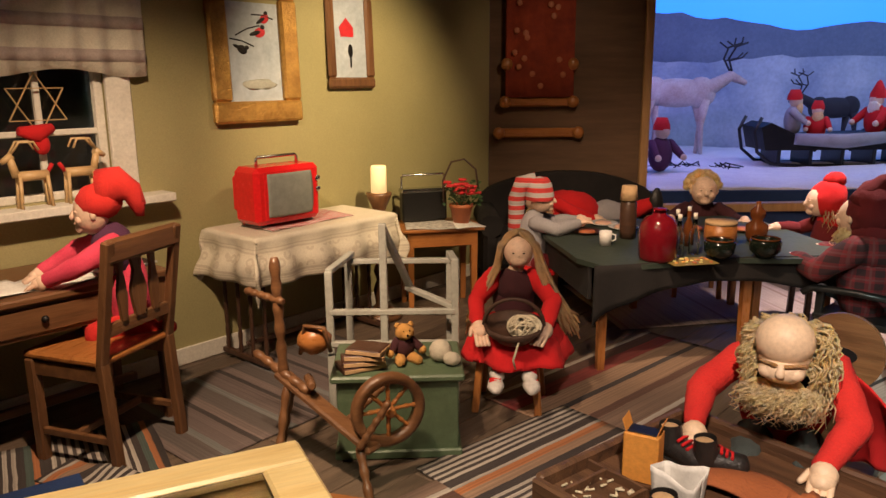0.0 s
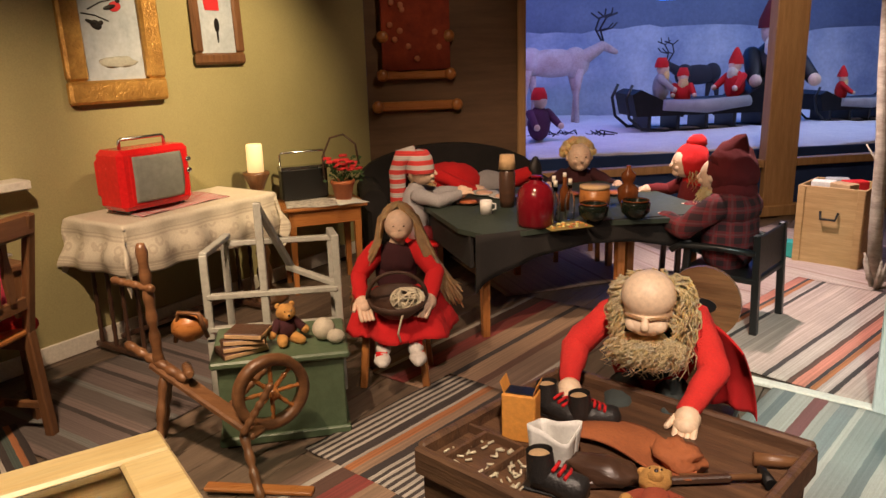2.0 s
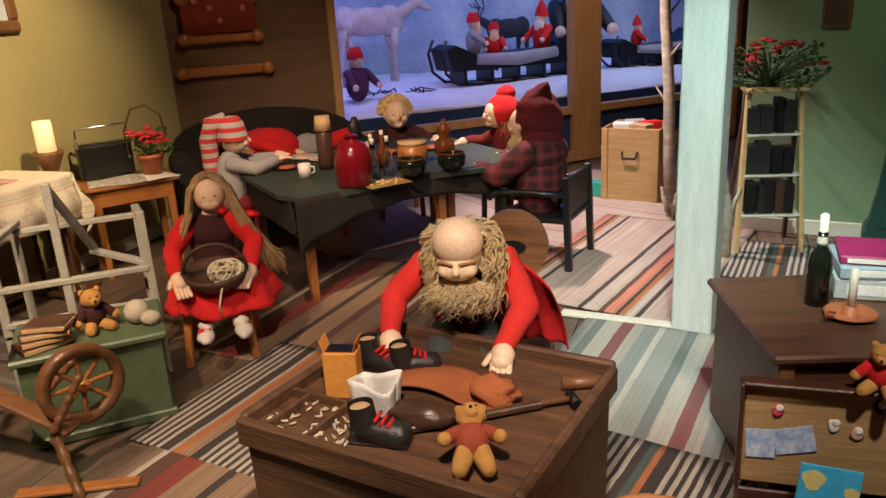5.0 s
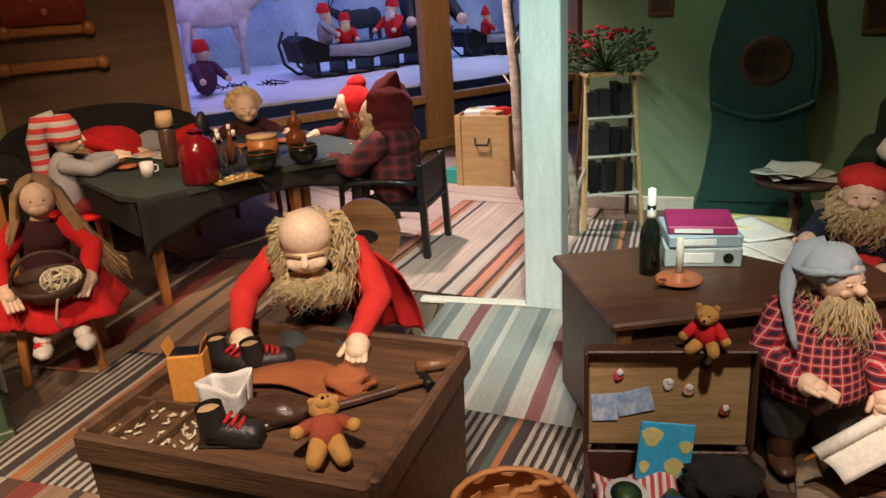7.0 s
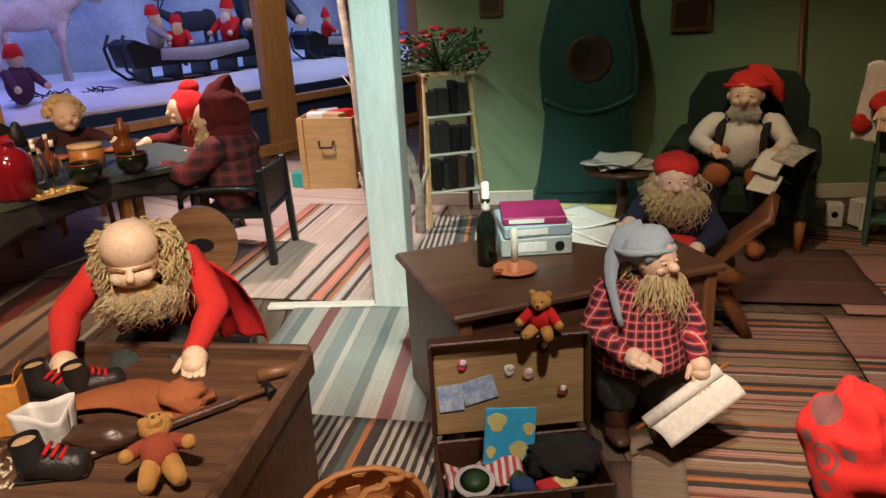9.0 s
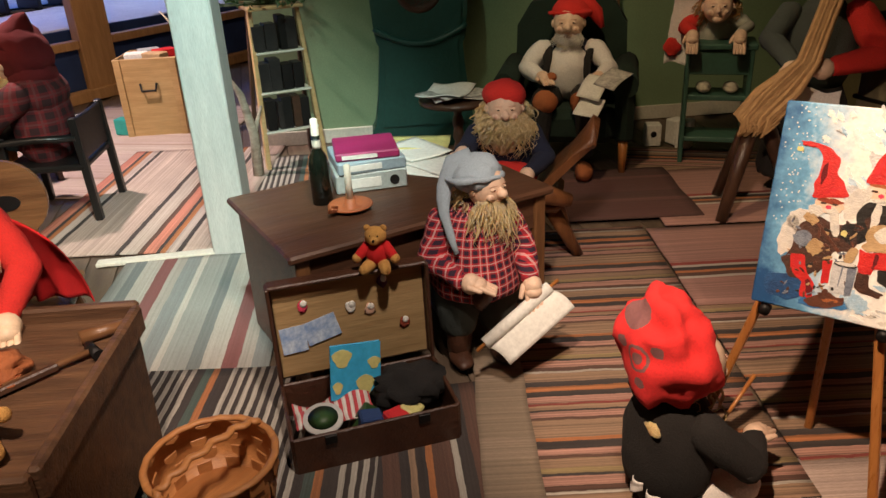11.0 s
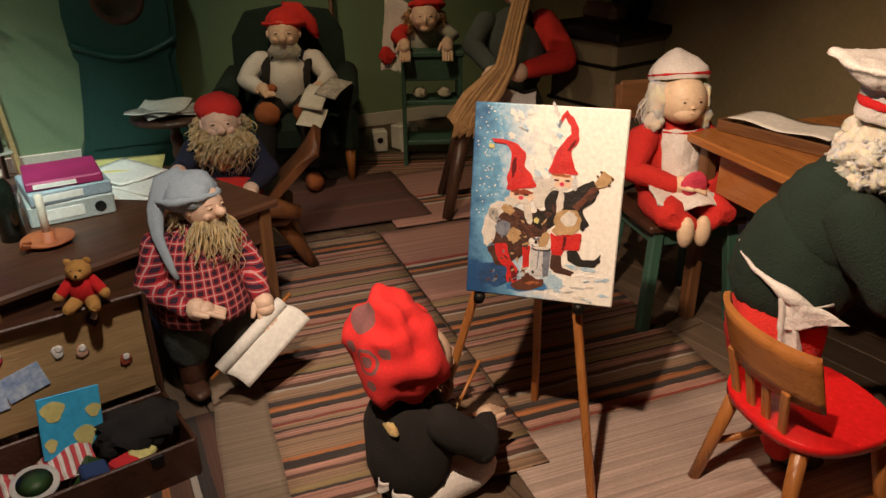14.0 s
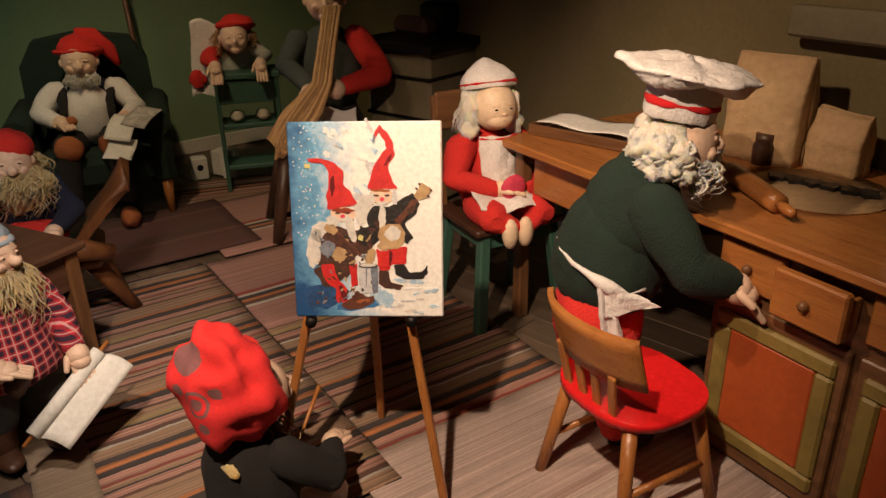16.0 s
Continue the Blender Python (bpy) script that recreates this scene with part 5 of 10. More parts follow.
# grey reel
t = thing("yarn_reel", "grey painted wooden yarn winding frame", "yarn reel", pose(-0.145, 3.52, 0, 0, 0, 0))
for a, b in (((-0.36, -0.09, 0.30), (-0.36, -0.09, 0.72)), ((-0.10, -0.09, 0.30), (-0.10, -0.09, 0.95)), ((0.24, -0.09, 0.30), (0.24, -0.09, 0.78)),
             ((-0.36, -0.09, 0.52), (0.24, -0.09, 0.52)), ((-0.36, -0.09, 0.36), (0.24, -0.09, 0.36)), ((-0.36, -0.09, 0.72), (-0.28, 0.2, 0.74)), ((-0.10, -0.09, 0.93), (0.02, 0.2, 0.55)), ((-0.30, 0.2, 0.0), (-0.30, 0.2, 0.74)), ((0.22, 0.2, 0.0), (0.22, 0.2, 0.74)), ((-0.30, 0.2, 0.70), (0.22, 0.2, 0.70)), ((0.24, -0.09, 0.76), (0.22, 0.2, 0.74)), ((-0.36, -0.09, 0.0), (-0.36, -0.09, 0.32)), ((0.24, -0.09, 0.0), (0.24, -0.09, 0.32)), ((0.0, 0.2, 0.56), (0.24, -0.09, 0.54))):
    sh = Shape(); sh.beam(a, b, 0.036, 0.026, 0.004); part("bar", sh, "grey_paint", t)

# spinning wheel
t = thing("spinning_wheel", "old turned wooden spinning wheel on three legs", "spinning wheel", pose(0, 0, 0))
wc, wr = Vector((-0.19, 2.74, 0.335)), 0.150
rotw = Matrix.Rotation(radians(24), 3, "Z") @ Matrix.Rotation(radians(90), 3, "X")
sh = Shape()
prof = [(wr, -0.020), (wr, 0.020), (wr - 0.014, 0.024), (wr - 0.038, 0.020), (wr - 0.038, -0.020), (wr - 0.014, -0.024), (wr, -0.020)]
sh.lathe(prof, wc, 0, 40, rotw); part("rim", sh, "brown", t)
sh = Shape(); sh.lathe([(0, -0.045), (0.018, -0.045), (0.028, 0), (0.018, 0.045), (0, 0.045)], wc, 0, 14, rotw); part("hub", sh, "orange_wood", t)
for k in range(8):
    a = k * math.pi / 4
    d = rotw @ Vector((math.cos(a), math.sin(a), 0))
    sh = Shape(); turned(sh, wc + d * 0.02, wc + d * (wr - 0.02), 0.010, 0, 8, 3); part("spoke", sh, "orange_wood", t)
b0, b1 = Vector((-0.66, 2.98, 0.40)), Vector((-0.24, 2.66, 0.20))
sh = Shape(); sh.beam(b0, b1, 0.075, 0.03, 0.008); part("bench_board", sh, "brown", t)
for p0, p1 in (((-0.60, 2.95, 0.37), (-0.70, 3.12, 0.0)), ((-0.62, 2.93, 0.37), (-0.66, 2.78, 0.0)), ((-0.30, 2.66, 0.22), (-0.24, 2.52, 0.0))):
    sh = Shape(); turned(sh, p0, p1, 0.020, 0, 10, 4); part("leg", sh, "brown_z", t)
for p0, p1, r in (((-0.64, 2.96, 0.38), (-0.655, 2.97, 0.90), 0.024), ((-0.80, 3.05, 0.74), (-0.62, 2.94, 0.72), 0.018), ((-0.36, 2.80, 0.26), (-0.21, 2.82, 0.40), 0.016), ((-0.30, 2.63, 0.22), (-0.18, 2.67, 0.40), 0.016), ((-0.78, 3.06, 0.46), (-0.52, 2.86, 0.36), 0.022), ((-0.55, 3.02, 0.36), (-0.50, 2.82, 0.40), 0.020)):
    sh = Shape(); turned(sh, p0, p1, r, 0, 10, 6); part("spindle", sh, "brown", t)
sh = Shape(); sh.ball((-0.50, 2.93, 0.56), (0.07, 0.06, 0.06), 0, 14, 9, None, 0.15); part("bobbin", sh, "orange_wood", t, "wound bobbin of brown yarn")
sh = Shape(); sh.tube([(-0.56, 2.93, 0.50), (-0.53, 2.9, 0.63), (-0.45, 2.87, 0.63), (-0.43, 2.9, 0.52)], 0.010, 0, 8); part("flyer", sh, "brown", t)
sh = Shape(); sh.beam((-0.45, 2.62, 0.03), (-0.05, 2.52, 0.02), 0.05, 0.016, 0.004); part("treadle", sh, "orange_wood", t)

# dining table
t = thing("dining_table", "long table with dark green top and black arched apron", "table", pose(1.5, 4.55, 0, 0, 0, 8))
TOP = 0.63
sh = Shape(); sh.plate([(-0.78, -0.42), (-0.70, -0.60), (-0.45, -0.62), (0.0, -0.56), (0.45, -0.66), (0.72, -0.62), (0.82, -0.4), (0.84, 0.4), (0.7, 0.66), (-0.6, 0.66), (-0.78, 0.45)], TOP - 0.028, TOP, 0); part("tabletop", sh, "table_green", t, "dark green painted top")
sh = Shape(); n = 16
sh.sheet(lambda u, v: (-0.75 + 1.52 * u, -0.625 + 0.055 * math.sin(math.pi * u) ** 2 + 0.012 * math.sin(31 * u) * v, TOP + 0.004 - v * (TOP - 0.30 - 0.20 * math.sin(math.pi * u) ** 0.6)), 40, 6, 0.012); part("front_apron", sh, "black_cloth", t, "black arched apron")
for x in (-0.73, 0.76):
    sh = Shape(); sh.box((x, 0.02, 0.51), (0.025, 1.05, 0.19), 0.004); part("side_apron", sh, "black_cloth", t)
sh = Shape(); sh.box((0, 0.58, 0.52), (1.4, 0.025, 0.16), 0.004); part("back_apron", sh, "black_cloth", t)
for x, y in ((-0.66, -0.52), (0.20, -0.50), (0.36, -0.34), (0.70, -0.5), (-0.02, 0.54), (-0.62, 0.5), (0.7, 0.5)):
    sh = Shape(); sh.tube([(x, y, 0), (x, y, TOP - 0.04)], [0.028, 0.036], 0, 4, False); part("leg", sh, "orange_z", t)

# sofa by the dark wall
t = thing("sofa", "black upholstered sofa with a curved back", "sofa", pose(1.1, 5.86, 0, 0, 0, 2))
sh = Shape(); sh.box((0, 0, 0.30), (1.35, 0.62, 0.26), 0.06); part("seat", sh, "black_cloth", t)
sh = Shape(); n = 20
sh.plate([(-0.72, 0.25)] + [(-0.72 + 1.44 * i / n, 0.66 + 0.20 * math.sin(math.pi * i / n) ** 0.6) for i in range(n + 1)] + [(0.72, 0.25)], 0.22, 0.36, 0, "xz", True); part("backrest", sh, "black_cloth", t)
for x in (-0.68, 0.68):
    sh = Shape(); sh.tube([(x, -0.3, 0.52), (x, 0.25, 0.54)], 0.09, 0, 12); sh.box((x, 0, 0.3), (0.12, 0.58, 0.42), 0.03); part("armrest", sh, "black_cloth", t)
for x in (-0.6, 0.6):
    for y in (-0.25, 0.25):
        sh = Shape(); sh.tube([(x, y, 0), (x, y, 0.18)], 0.028, 0, 8); part("leg", sh, "dark_z", t)

# shoemaker's bench
BU, BV = Vector((0.51, -0.66)).normalized(), Vector((0.50, 0.52)).normalized()
BENCH = pose(0.815, 1.795, 0, 0, 0, math.degrees(math.atan2(BU.y, BU.x)))
t = thing("work_bench", "worn dark wooden shoemaker bench with raised edges", "workbench", BENCH)
BW, BD, BT = 0.84, 0.72, 0.47
sh = Shape(); sh.box((0, 0, BT - 0.015), (BW - 0.02, BD - 0.02, 0.03), 0.003); part("benchtop", sh, "bench", t)
for c, s in (((0, -BD / 2, BT + 0.0), (BW, 0.03, 0.085)), ((0, BD / 2, BT + 0.0), (BW, 0.03, 0.09)), ((-BW / 2, 0, BT), (0.03, BD - 0.03, 0.085)), ((BW / 2, 0, BT), (0.03, BD - 0.03, 0.085))):
    sh = Shape(); sh.box(c, s, 0.008); part("edge_board", sh, "bench", t)
for c, s in (((0, -BD / 2 + 0.025, 0.25), (BW - 0.06, 0.025, 0.38)), ((BW / 2 - 0.025, 0, 0.25), (0.025, BD - 0.06, 0.38)), ((-BW / 2 + 0.025, 0, 0.25), (0.025, BD - 0.06, 0.38)), ((0, BD / 2 - 0.025, 0.25), (BW - 0.06, 0.025, 0.38))):
    sh = Shape(); sh.box(c, s, 0.004); part("side_panel", sh, "bench", t)
square_legs(t, BW - 0.02, BD - 0.02, BT - 0.03, 0.05, "bench")
for y in (-0.02, 0.12):
    sh = Shape(); sh.box((-0.20 if y < 0 else -0.34, -BD / 2 + 0.12, BT + 0.012), (0.012, 0.2, 0.03), 0.002); part("tray_divider", sh, "bench", t)
sh = Shape(); sh.box((-0.24, -0.145, BT + 0.012), (0.34, 0.012, 0.03), 0.002); part("tray_divider", sh, "bench", t)
sh = Shape(); sh.beam((-0.05, -0.26, BT + 0.015), (0.30, 0.08, BT + 0.02), 0.02, 0.02, 0.004); part("divider", sh, "dark_wood", t)

# white threshold strip
sh = Shape(); sh.beam((2.02, 3.10, 0.014), (2.42, 2.66, 0.014), 0.06, 0.02, 0.004)
single("threshold", sh, "white", "white painted threshold strip on the floor by the post", "threshold", pose(0, 0, 0), kind="structure")

# writing desk with suitcase
DM = pose(2.325, 1.512, 0, 0, 0, -25)
t = thing("office_desk", "dark brown wooden desk with a drawer and worn top", "desk", DM)
DW, DD, DT = 0.99, 0.63, 0.55
sh = Shape(); sh.box((0, 0, DT - 0.014), (DW + 0.04, DD + 0.03, 0.028), 0.008); part("desktop", sh, "desk_wood", t)
for c, s in (((-DW / 2 + 0.02, 0, 0.27), (0.03, DD - 0.06, 0.50)), ((DW / 2 - 0.02, 0, 0.27), (0.03, DD - 0.06, 0.50)), ((0, DD / 2 - 0.03, 0.30), (DW - 0.06, 0.02, 0.44))):
    sh = Shape(); sh.box(c, s, 0.004); part("side_panel", sh, "desk_wood", t)
sh = Shape(); sh.box((0, -DD / 2 + 0.03, 0.46), (DW - 0.06, 0.025, 0.14), 0.004); dr = part("drawer", sh, "desk_wood", t)
sh = Shape(); sh.ball((-0.25, -DD / 2 + 0.005, 0.46), 0.018, 0, 10, 7); part("knob", sh, "iron", dr)
for x in (-DW / 2 + 0.03, DW / 2 - 0.03):
    sh = Shape(); sh.beam((x, -DD / 2 + 0.03, 0), (x, -DD / 2 + 0.03, 0.53), 0.05, 0.05, 0.006); part("leg", sh, "brown_z", t)

# crate, birch trunk
t = thing("wooden_crate", "pale plywood crate filled with parcels", "crate", pose(3.82, 4.92, 0, 0, 0, -52))
for c, s in (((0, -0.21, 0.29), (0.46, 0.016, 0.58)), ((0, 0.21, 0.29), (0.46, 0.016, 0.58)), ((-0.222, 0, 0.29), (0.016, 0.40, 0.58)), ((0.222, 0, 0.29), (0.016, 0.40, 0.58)), ((0, 0, 0.012), (0.43, 0.40, 0.016))):
    sh = Shape(); sh.box(c, s, 0.003); part("board", sh, "crate", t)
for x in (-0.2, 0.2):
    sh = Shape(); sh.box((x, -0.224, 0.29), (0.05, 0.012, 0.58), 0.003); part("batten", sh, "crate", t)
sh = Shape(); sh.tube([(-0.06, -0.225, 0.40), (-0.05, -0.25, 0.35), (0.05, -0.25, 0.35), (0.06, -0.225, 0.40)], 0.009, 0, 8); part("handle", sh, "iron", t)
for k, (x, y, r, mt) in enumerate(((-0.1, -0.06, 10, "paper"), (0.08, 0.05, 40, "red"), (0.05, -0.1, -20, "kraft"), (-0.05, 0.1, 25, "binder_grey"))):
    sh = Shape(); sh.box((0, 0, 0.29), (0.16, 0.11, 0.58), 0.006)
    single("parcel", sh, mt, "wrapped parcel standing in the plywood crate", "parcel", pose(3.82, 4.92, 0.022, 0, 0, -52) @ pose(x, y, 0, 0, 0, r), "parcels in the crate")
sh = Shape(); sh.box((0, 0, 0.06), (0.10, 0.12, 0.12), 0.006)
single("turquoise_box", sh, "turq", "small turquoise box on the floor beside the crate", "box", pose(3.55, 5.05, 0.012, 0, 0, 20))
t = thing("birch_tree", "bare slender birch trunk standing between floor and ceiling", "tree", pose(3.72, 4.36, 0))
sh = Shape(); sh.tube([(0, 0, 0), (-0.02, 0.02, 0.4), (-0.01, 0.06, 0.9), (-0.04, 0.09, 1.4), (-0.05, 0.13, 2.0), (-0.03, 0.16, 2.74)], [0.05, 0.042, 0.04, 0.038, 0.034, 0.03], 0, 12); part("trunk", sh, "bark", t)
for k in range(7):
    z = 0.5 + k * 0.3
    a = k * 2.2
    sh = Shape(); sh.tube([(-0.02, 0.05 + 0.015 * k, z), (0.10 * math.cos(a), 0.05 + 0.12 * math.sin(a), z + 0.12)], [0.012, 0.005], 0, 6); part("branch", sh, "bark", t)
sh = Shape()
for k in range(10):
    sh.tube([(0.02 * math.cos(k * 2.1), 0.02 * math.sin(k * 2.1), 0), (0.09 * math.cos(k * 2.1), 0.09 * math.sin(k * 2.1), 0.16 + 0.02 * (k % 4))], [0.02, 0.008], 0, 6)
single("driftwood", sh, "bark", "grey weathered root piece at the foot of the birch", "driftwood", pose(3.62, 4.22, 0.01))
sh = Shape(); sh.tube([(0, 0, 0), (0.03, 0.02, 0.25), (0.0, 0.05, 0.5), (-0.05, 0.08, 0.62)], [0.035, 0.03, 0.022, 0.01], 0, 8); sh.tube([(0.03, 0.02, 0.25), (0.1, 0.0, 0.42)], [0.02, 0.008], 0, 7)
single("branch_log", sh, "bark", "knotty grey branch standing beside the step ladder", "branch", pose(3.32, 3.36, 0.01))

# ---------- right side: ladder shelf, clock, armchair, stools, counter ----------
t = thing("step_ladder", "pale wooden step ladder used as a shelf", "ladder", pose(3.66, 3.40, 0, 0, 0, -30))
for sx in (-1, 1):
    sh = Shape(); sh.beam((sx * 0.19, -0.12, 0), (sx * 0.145, 0, 0.98), 0.028, 0.05, 0.004); part("rail", sh, "pine", t)
    sh = Shape(); sh.beam((sx * 0.19, 0.22, 0), (sx * 0.145, 0.03, 0.98), 0.024, 0.035, 0.004); part("rear_leg", sh, "dark_z", t)
for z in (0.24, 0.48, 0.72):
    u = z / 0.98
    sh = Shape(); sh.box((0, -0.12 + 0.12 * u + 0.03, z), (0.36 - 0.08 * u, 0.13, 0.014), 0.003); part("step", sh, "white", t)
sh = Shape(); sh.box((0, 0.01, 0.985), (0.34, 0.2, 0.022), 0.004); part("top_step", sh, "pine", t)
# black, oversized books put in to fill the dark gaps between the steps
rng = random.Random(5)
for z in (0.25, 0.49, 0.73):
    x = -0.12
    while x < 0.11:
        w, h = rng.uniform(0.035, 0.075), rng.uniform(0.15, 0.205)
        sh = Shape(); sh.box((0, 0, h / 2), (w, 0.11, h), 0.003)
        single("book", sh, rng.choice(["black", "shoe", "black", "dark_wood", "iron"]), "black book filling the dark gap above a ladder step", "book", pose(3.66, 3.40, z, 0, 0, -30) @ pose(x, -0.12 + 0.12 * z / 0.98 + 0.03, 0.001), "books on the ladder")
        x += w + 0.003
flower_pot(pose(3.64, 3.43, 0.997), "spreading red fuchsia plant with drooping branches on the ladder", 300, 0.30, 0.24, False, 22, False, 8)

# longcase clock
t = thing("longcase_clock", "dark teal painted longcase clock with a rounded belly", "clock", on_wall(*CLOCK_WALL, 1.12, 0.15, 0))
prof = [(0.36, 0.0), (0.36, 0.10), (0.33, 0.16), (0.30, 0.35), (0.275, 0.60), (0.27, 0.68), (0.29, 0.72), (0.30, 0.80), (0.31, 0.95), (0.30, 1.10), (0.26, 1.28), (0.21, 1.45), (0.19, 1.60), (0.22, 1.75), (0.26, 1.9), (0.26, 2.1), (0.18, 2.25)]
sh = Shape(); sh.plate([(-w, z) for w, z in prof] + [(w, z) for w, z in prof[::-1]], -0.13, 0.13, 0, "xz", True); part("case", sh, "clock", t)
sh = Shape(); sh.plate([(-w * 0.86, z) for w, z in prof[2:12]] + [(w * 0.86, z) for w, z in prof[2:12][::-1]], -0.15, -0.12, 0, "xz", True); part("front_panel", sh, "clock", t)
sh = Shape(); n = 20
sh.tube([(-0.29, -0.14, 0.80)] + [(-0.27 + 0.54 * i / n, -0.155, 0.78 - 0.085 * math.sin(math.pi * i / n)) for i in range(n + 1)] + [(0.29, -0.14, 0.80)], 0.020, 0, 8); part("moulding", sh, "clock", t, "curved dark moulding")
sh = Shape(); sh.lathe([(0, 0), (0.11, 0), (0.13, 0.012), (0.145, 0.006), (0.15, 0)], (0, -0.15, 1.03), 0, 28, Matrix.Rotation(radians(90), 3, "X")); part("window_ring", sh, "brown_leather", t, "dark red pendulum window")
t, pic, w, h = framed("picture", 1.66, 1.92, 1.14, 1.36, 0.035, 0.02, "brown", "small landscape picture in a brown wooden frame", "brown_leather", 0, CLOCK_WALL)
t, pic, w, h = framed("picture", 0.42, 0.58, 1.30, 1.50, 0.025, 0.02, "brown", "small dark picture in a wooden frame", "brown_leather", 0, CLOCK_WALL)

# armchair
AM = pose(4.42, 1.78, 0, 0, 0, -69)
t = thing("armchair", "dark green upholstered armchair with high back", "armchair", AM)
sh = Shape(); sh.box((0, -0.02, 0.30), (0.58, 0.55, 0.20), 0.05); part("seat", sh, "forest", t)
sh = Shape(); sh.plate([(-0.30, 0.2), (-0.34, 0.55), (-0.33, 0.80), (-0.25, 0.93), (0, 0.97), (0.25, 0.93), (0.33, 0.80), (0.34, 0.55), (0.30, 0.2)], 0.22, 0.36, 0, "xz", True); part("backrest", sh, "forest", t)
for x in (-0.34, 0.34):
    sh = Shape(); sh.box((x, 0.0, 0.36), (0.11, 0.56, 0.34), 0.04); sh.tube([(x, -0.28, 0.54), (x, 0.26, 0.56)], 0.07, 0, 10); part("armrest", sh, "forest", t)
    for y in (-0.24, 0.26):
        sh = Shape(); sh.tube([(x, y, 0), (x, y, 0.22)], [0.018, 0.03], 0, 8); part("leg", sh, "orange_z", t)
# side table with newspapers
t = thing("side_table", "small round dark table with newspapers", "table", pose(3.88, 2.22, 0))
sh = Shape(); sh.lathe([(0, 0.46), (0.22, 0.46), (0.225, 0.475), (0.22, 0.49), (0, 0.49)], (0, 0, 0), 0, 28); part("tabletop", sh, "dark_wood", t)
sh = Shape(); turned(sh, (0, 0, 0.06), (0, 0, 0.47), 0.035, 0, 12, 5); part("column", sh, "dark_z", t)
for k in range(3):
    a = k * 2.094
    sh = Shape(); sh.tube([(0, 0, 0.12), (0.12 * math.cos(a), 0.12 * math.sin(a), 0.08), (0.2 * math.cos(a), 0.2 * math.sin(a), 0.015)], [0.025, 0.02, 0.015], 0, 8); part("foot", sh, "dark_wood", t)
for k in range(3):
    sh = Shape(); sh.sheet(lambda u, v: (-0.17 + 0.34 * u, -0.13 + 0.26 * v, 0.006 + 0.012 * math.sin(5 * u + k) + 0.008 * math.sin(6 * v)), 14, 10, 0.002)
    single("newspaper", sh, "paper_print" if k < 2 else "paper", "crumpled newspaper on the round table", "newspaper", pose(3.86 - 0.03 * k, 2.2 + 0.02 * k, 0.50 + 0.016 * k, 0, 0, -40 + 28 * k), "newspapers on the round table")
# broom
t = thing("broom", "long handled broom leaning in the corner", "broom", pose(5.05, 1.70, 0))
sh = Shape(); sh.tube([(0, 0, 0.05), (0.16, 0.14, 1.55)], 0.016, 0, 8); part("handle", sh, "brown_z", t)
sh = Shape()
for k in range(40):
    a = k * 2.4
    sh.tube([(0.02, 0.02, 0.22), (0.02 + 0.07 * math.cos(a) * (k % 5) / 4, 0.02 + 0.07 * math.sin(a) * (k % 5) / 4, 0.0)], 0.005, 0, 4)
part("bristles", sh, "rattan", t)
# log chair of the second gnome
t = thing("log_chair", "rustic dark brown carved wooden chair with splayed legs", "chair", pose(3.10, 1.36, 0, 0, 0, -66))
sh = Shape(); sh.box((0, 0, 0.31), (0.34, 0.36, 0.06), 0.025); part("seat", sh, "log_wood", t)
for lx, ly, fx, fy in ((0.10, -0.10, 0.252, -0.008), (-0.12, -0.10, -0.20, -0.18), (-0.10, 0.12, -0.16, 0.22), (0.10, 0.12, 0.20, 0.20)):
    sh = Shape(); sh.tube([(lx, ly, 0.31), ((lx + fx) / 2, (ly + fy) / 2, 0.16), (fx, fy, 0.0)], [0.038, 0.035, 0.024], 0, 9, True, True, 0.75); part("leg", sh, "log_wood", t)
sh = Shape()
sh.sheet(lambda u, v: (0.04 + 0.26 * v + 0.02 * math.sin(3 * v), -0.13 + 0.26 * u * (1 - 0.25 * v) + 0.03 * v, 0.33 + 0.33 * v - 0.10 * (2 * u - 1) ** 2 * v ** 3), 12, 10, 0.034); part("backrest", sh, "log_wood", t, "leaning carved slab of reddish wood")
sh = Shape(); sh.tube([(-0.02, -0.19, 0.40), (0.10, -0.20, 0.38), (0.20, -0.16, 0.34)], [0.035, 0.045, 0.03], 0, 10); part("arm", sh, "log_wood", t)
# green stool bench
t = thing("green_stool", "blue-green painted wooden stool with side panels and a shelf", "stool", pose(4.83, 1.02, 0, 0, 0, -72) @ Matrix.Diagonal((0.85, 1, 1.13, 1)))
sh = Shape(); sh.box((0, 0, 0.62), (0.46, 0.26, 0.03), 0.006); part("top", sh, "green_bench", t)
for x in (-0.2, 0.2):
    sh = Shape(); sh.box((x, 0, 0.31), (0.03, 0.24, 0.6), 0.005); part("side_panel", sh, "green_bench", t)
for z in (0.36, 0.14):
    sh = Shape(); sh.box((0, 0, z), (0.38, 0.22, 0.025), 0.004); part("shelf", sh, "green_bench", t)
sh = Shape(); sh.box((0, -0.10, 0.54), (0.38, 0.02, 0.12), 0.004); part("apron", sh, "green_bench", t)
for k, x in enumerate((-0.07, 0.08)):
    sh = Shape(); sh.ball((0, 0, 0.03), (0.045, 0.09, 0.03), 0, 12, 8); sh.ball((0, -0.04, 0.045), (0.035, 0.04, 0.025), 0, 10, 6)
    single("slipper", sh, "cream", "pale pink knitted slipper on the green stool shelf", "slipper", pose(4.83, 1.02, 0.424, 0, 0, -72) @ pose(x, -0.02, 0), "pair of slippers")
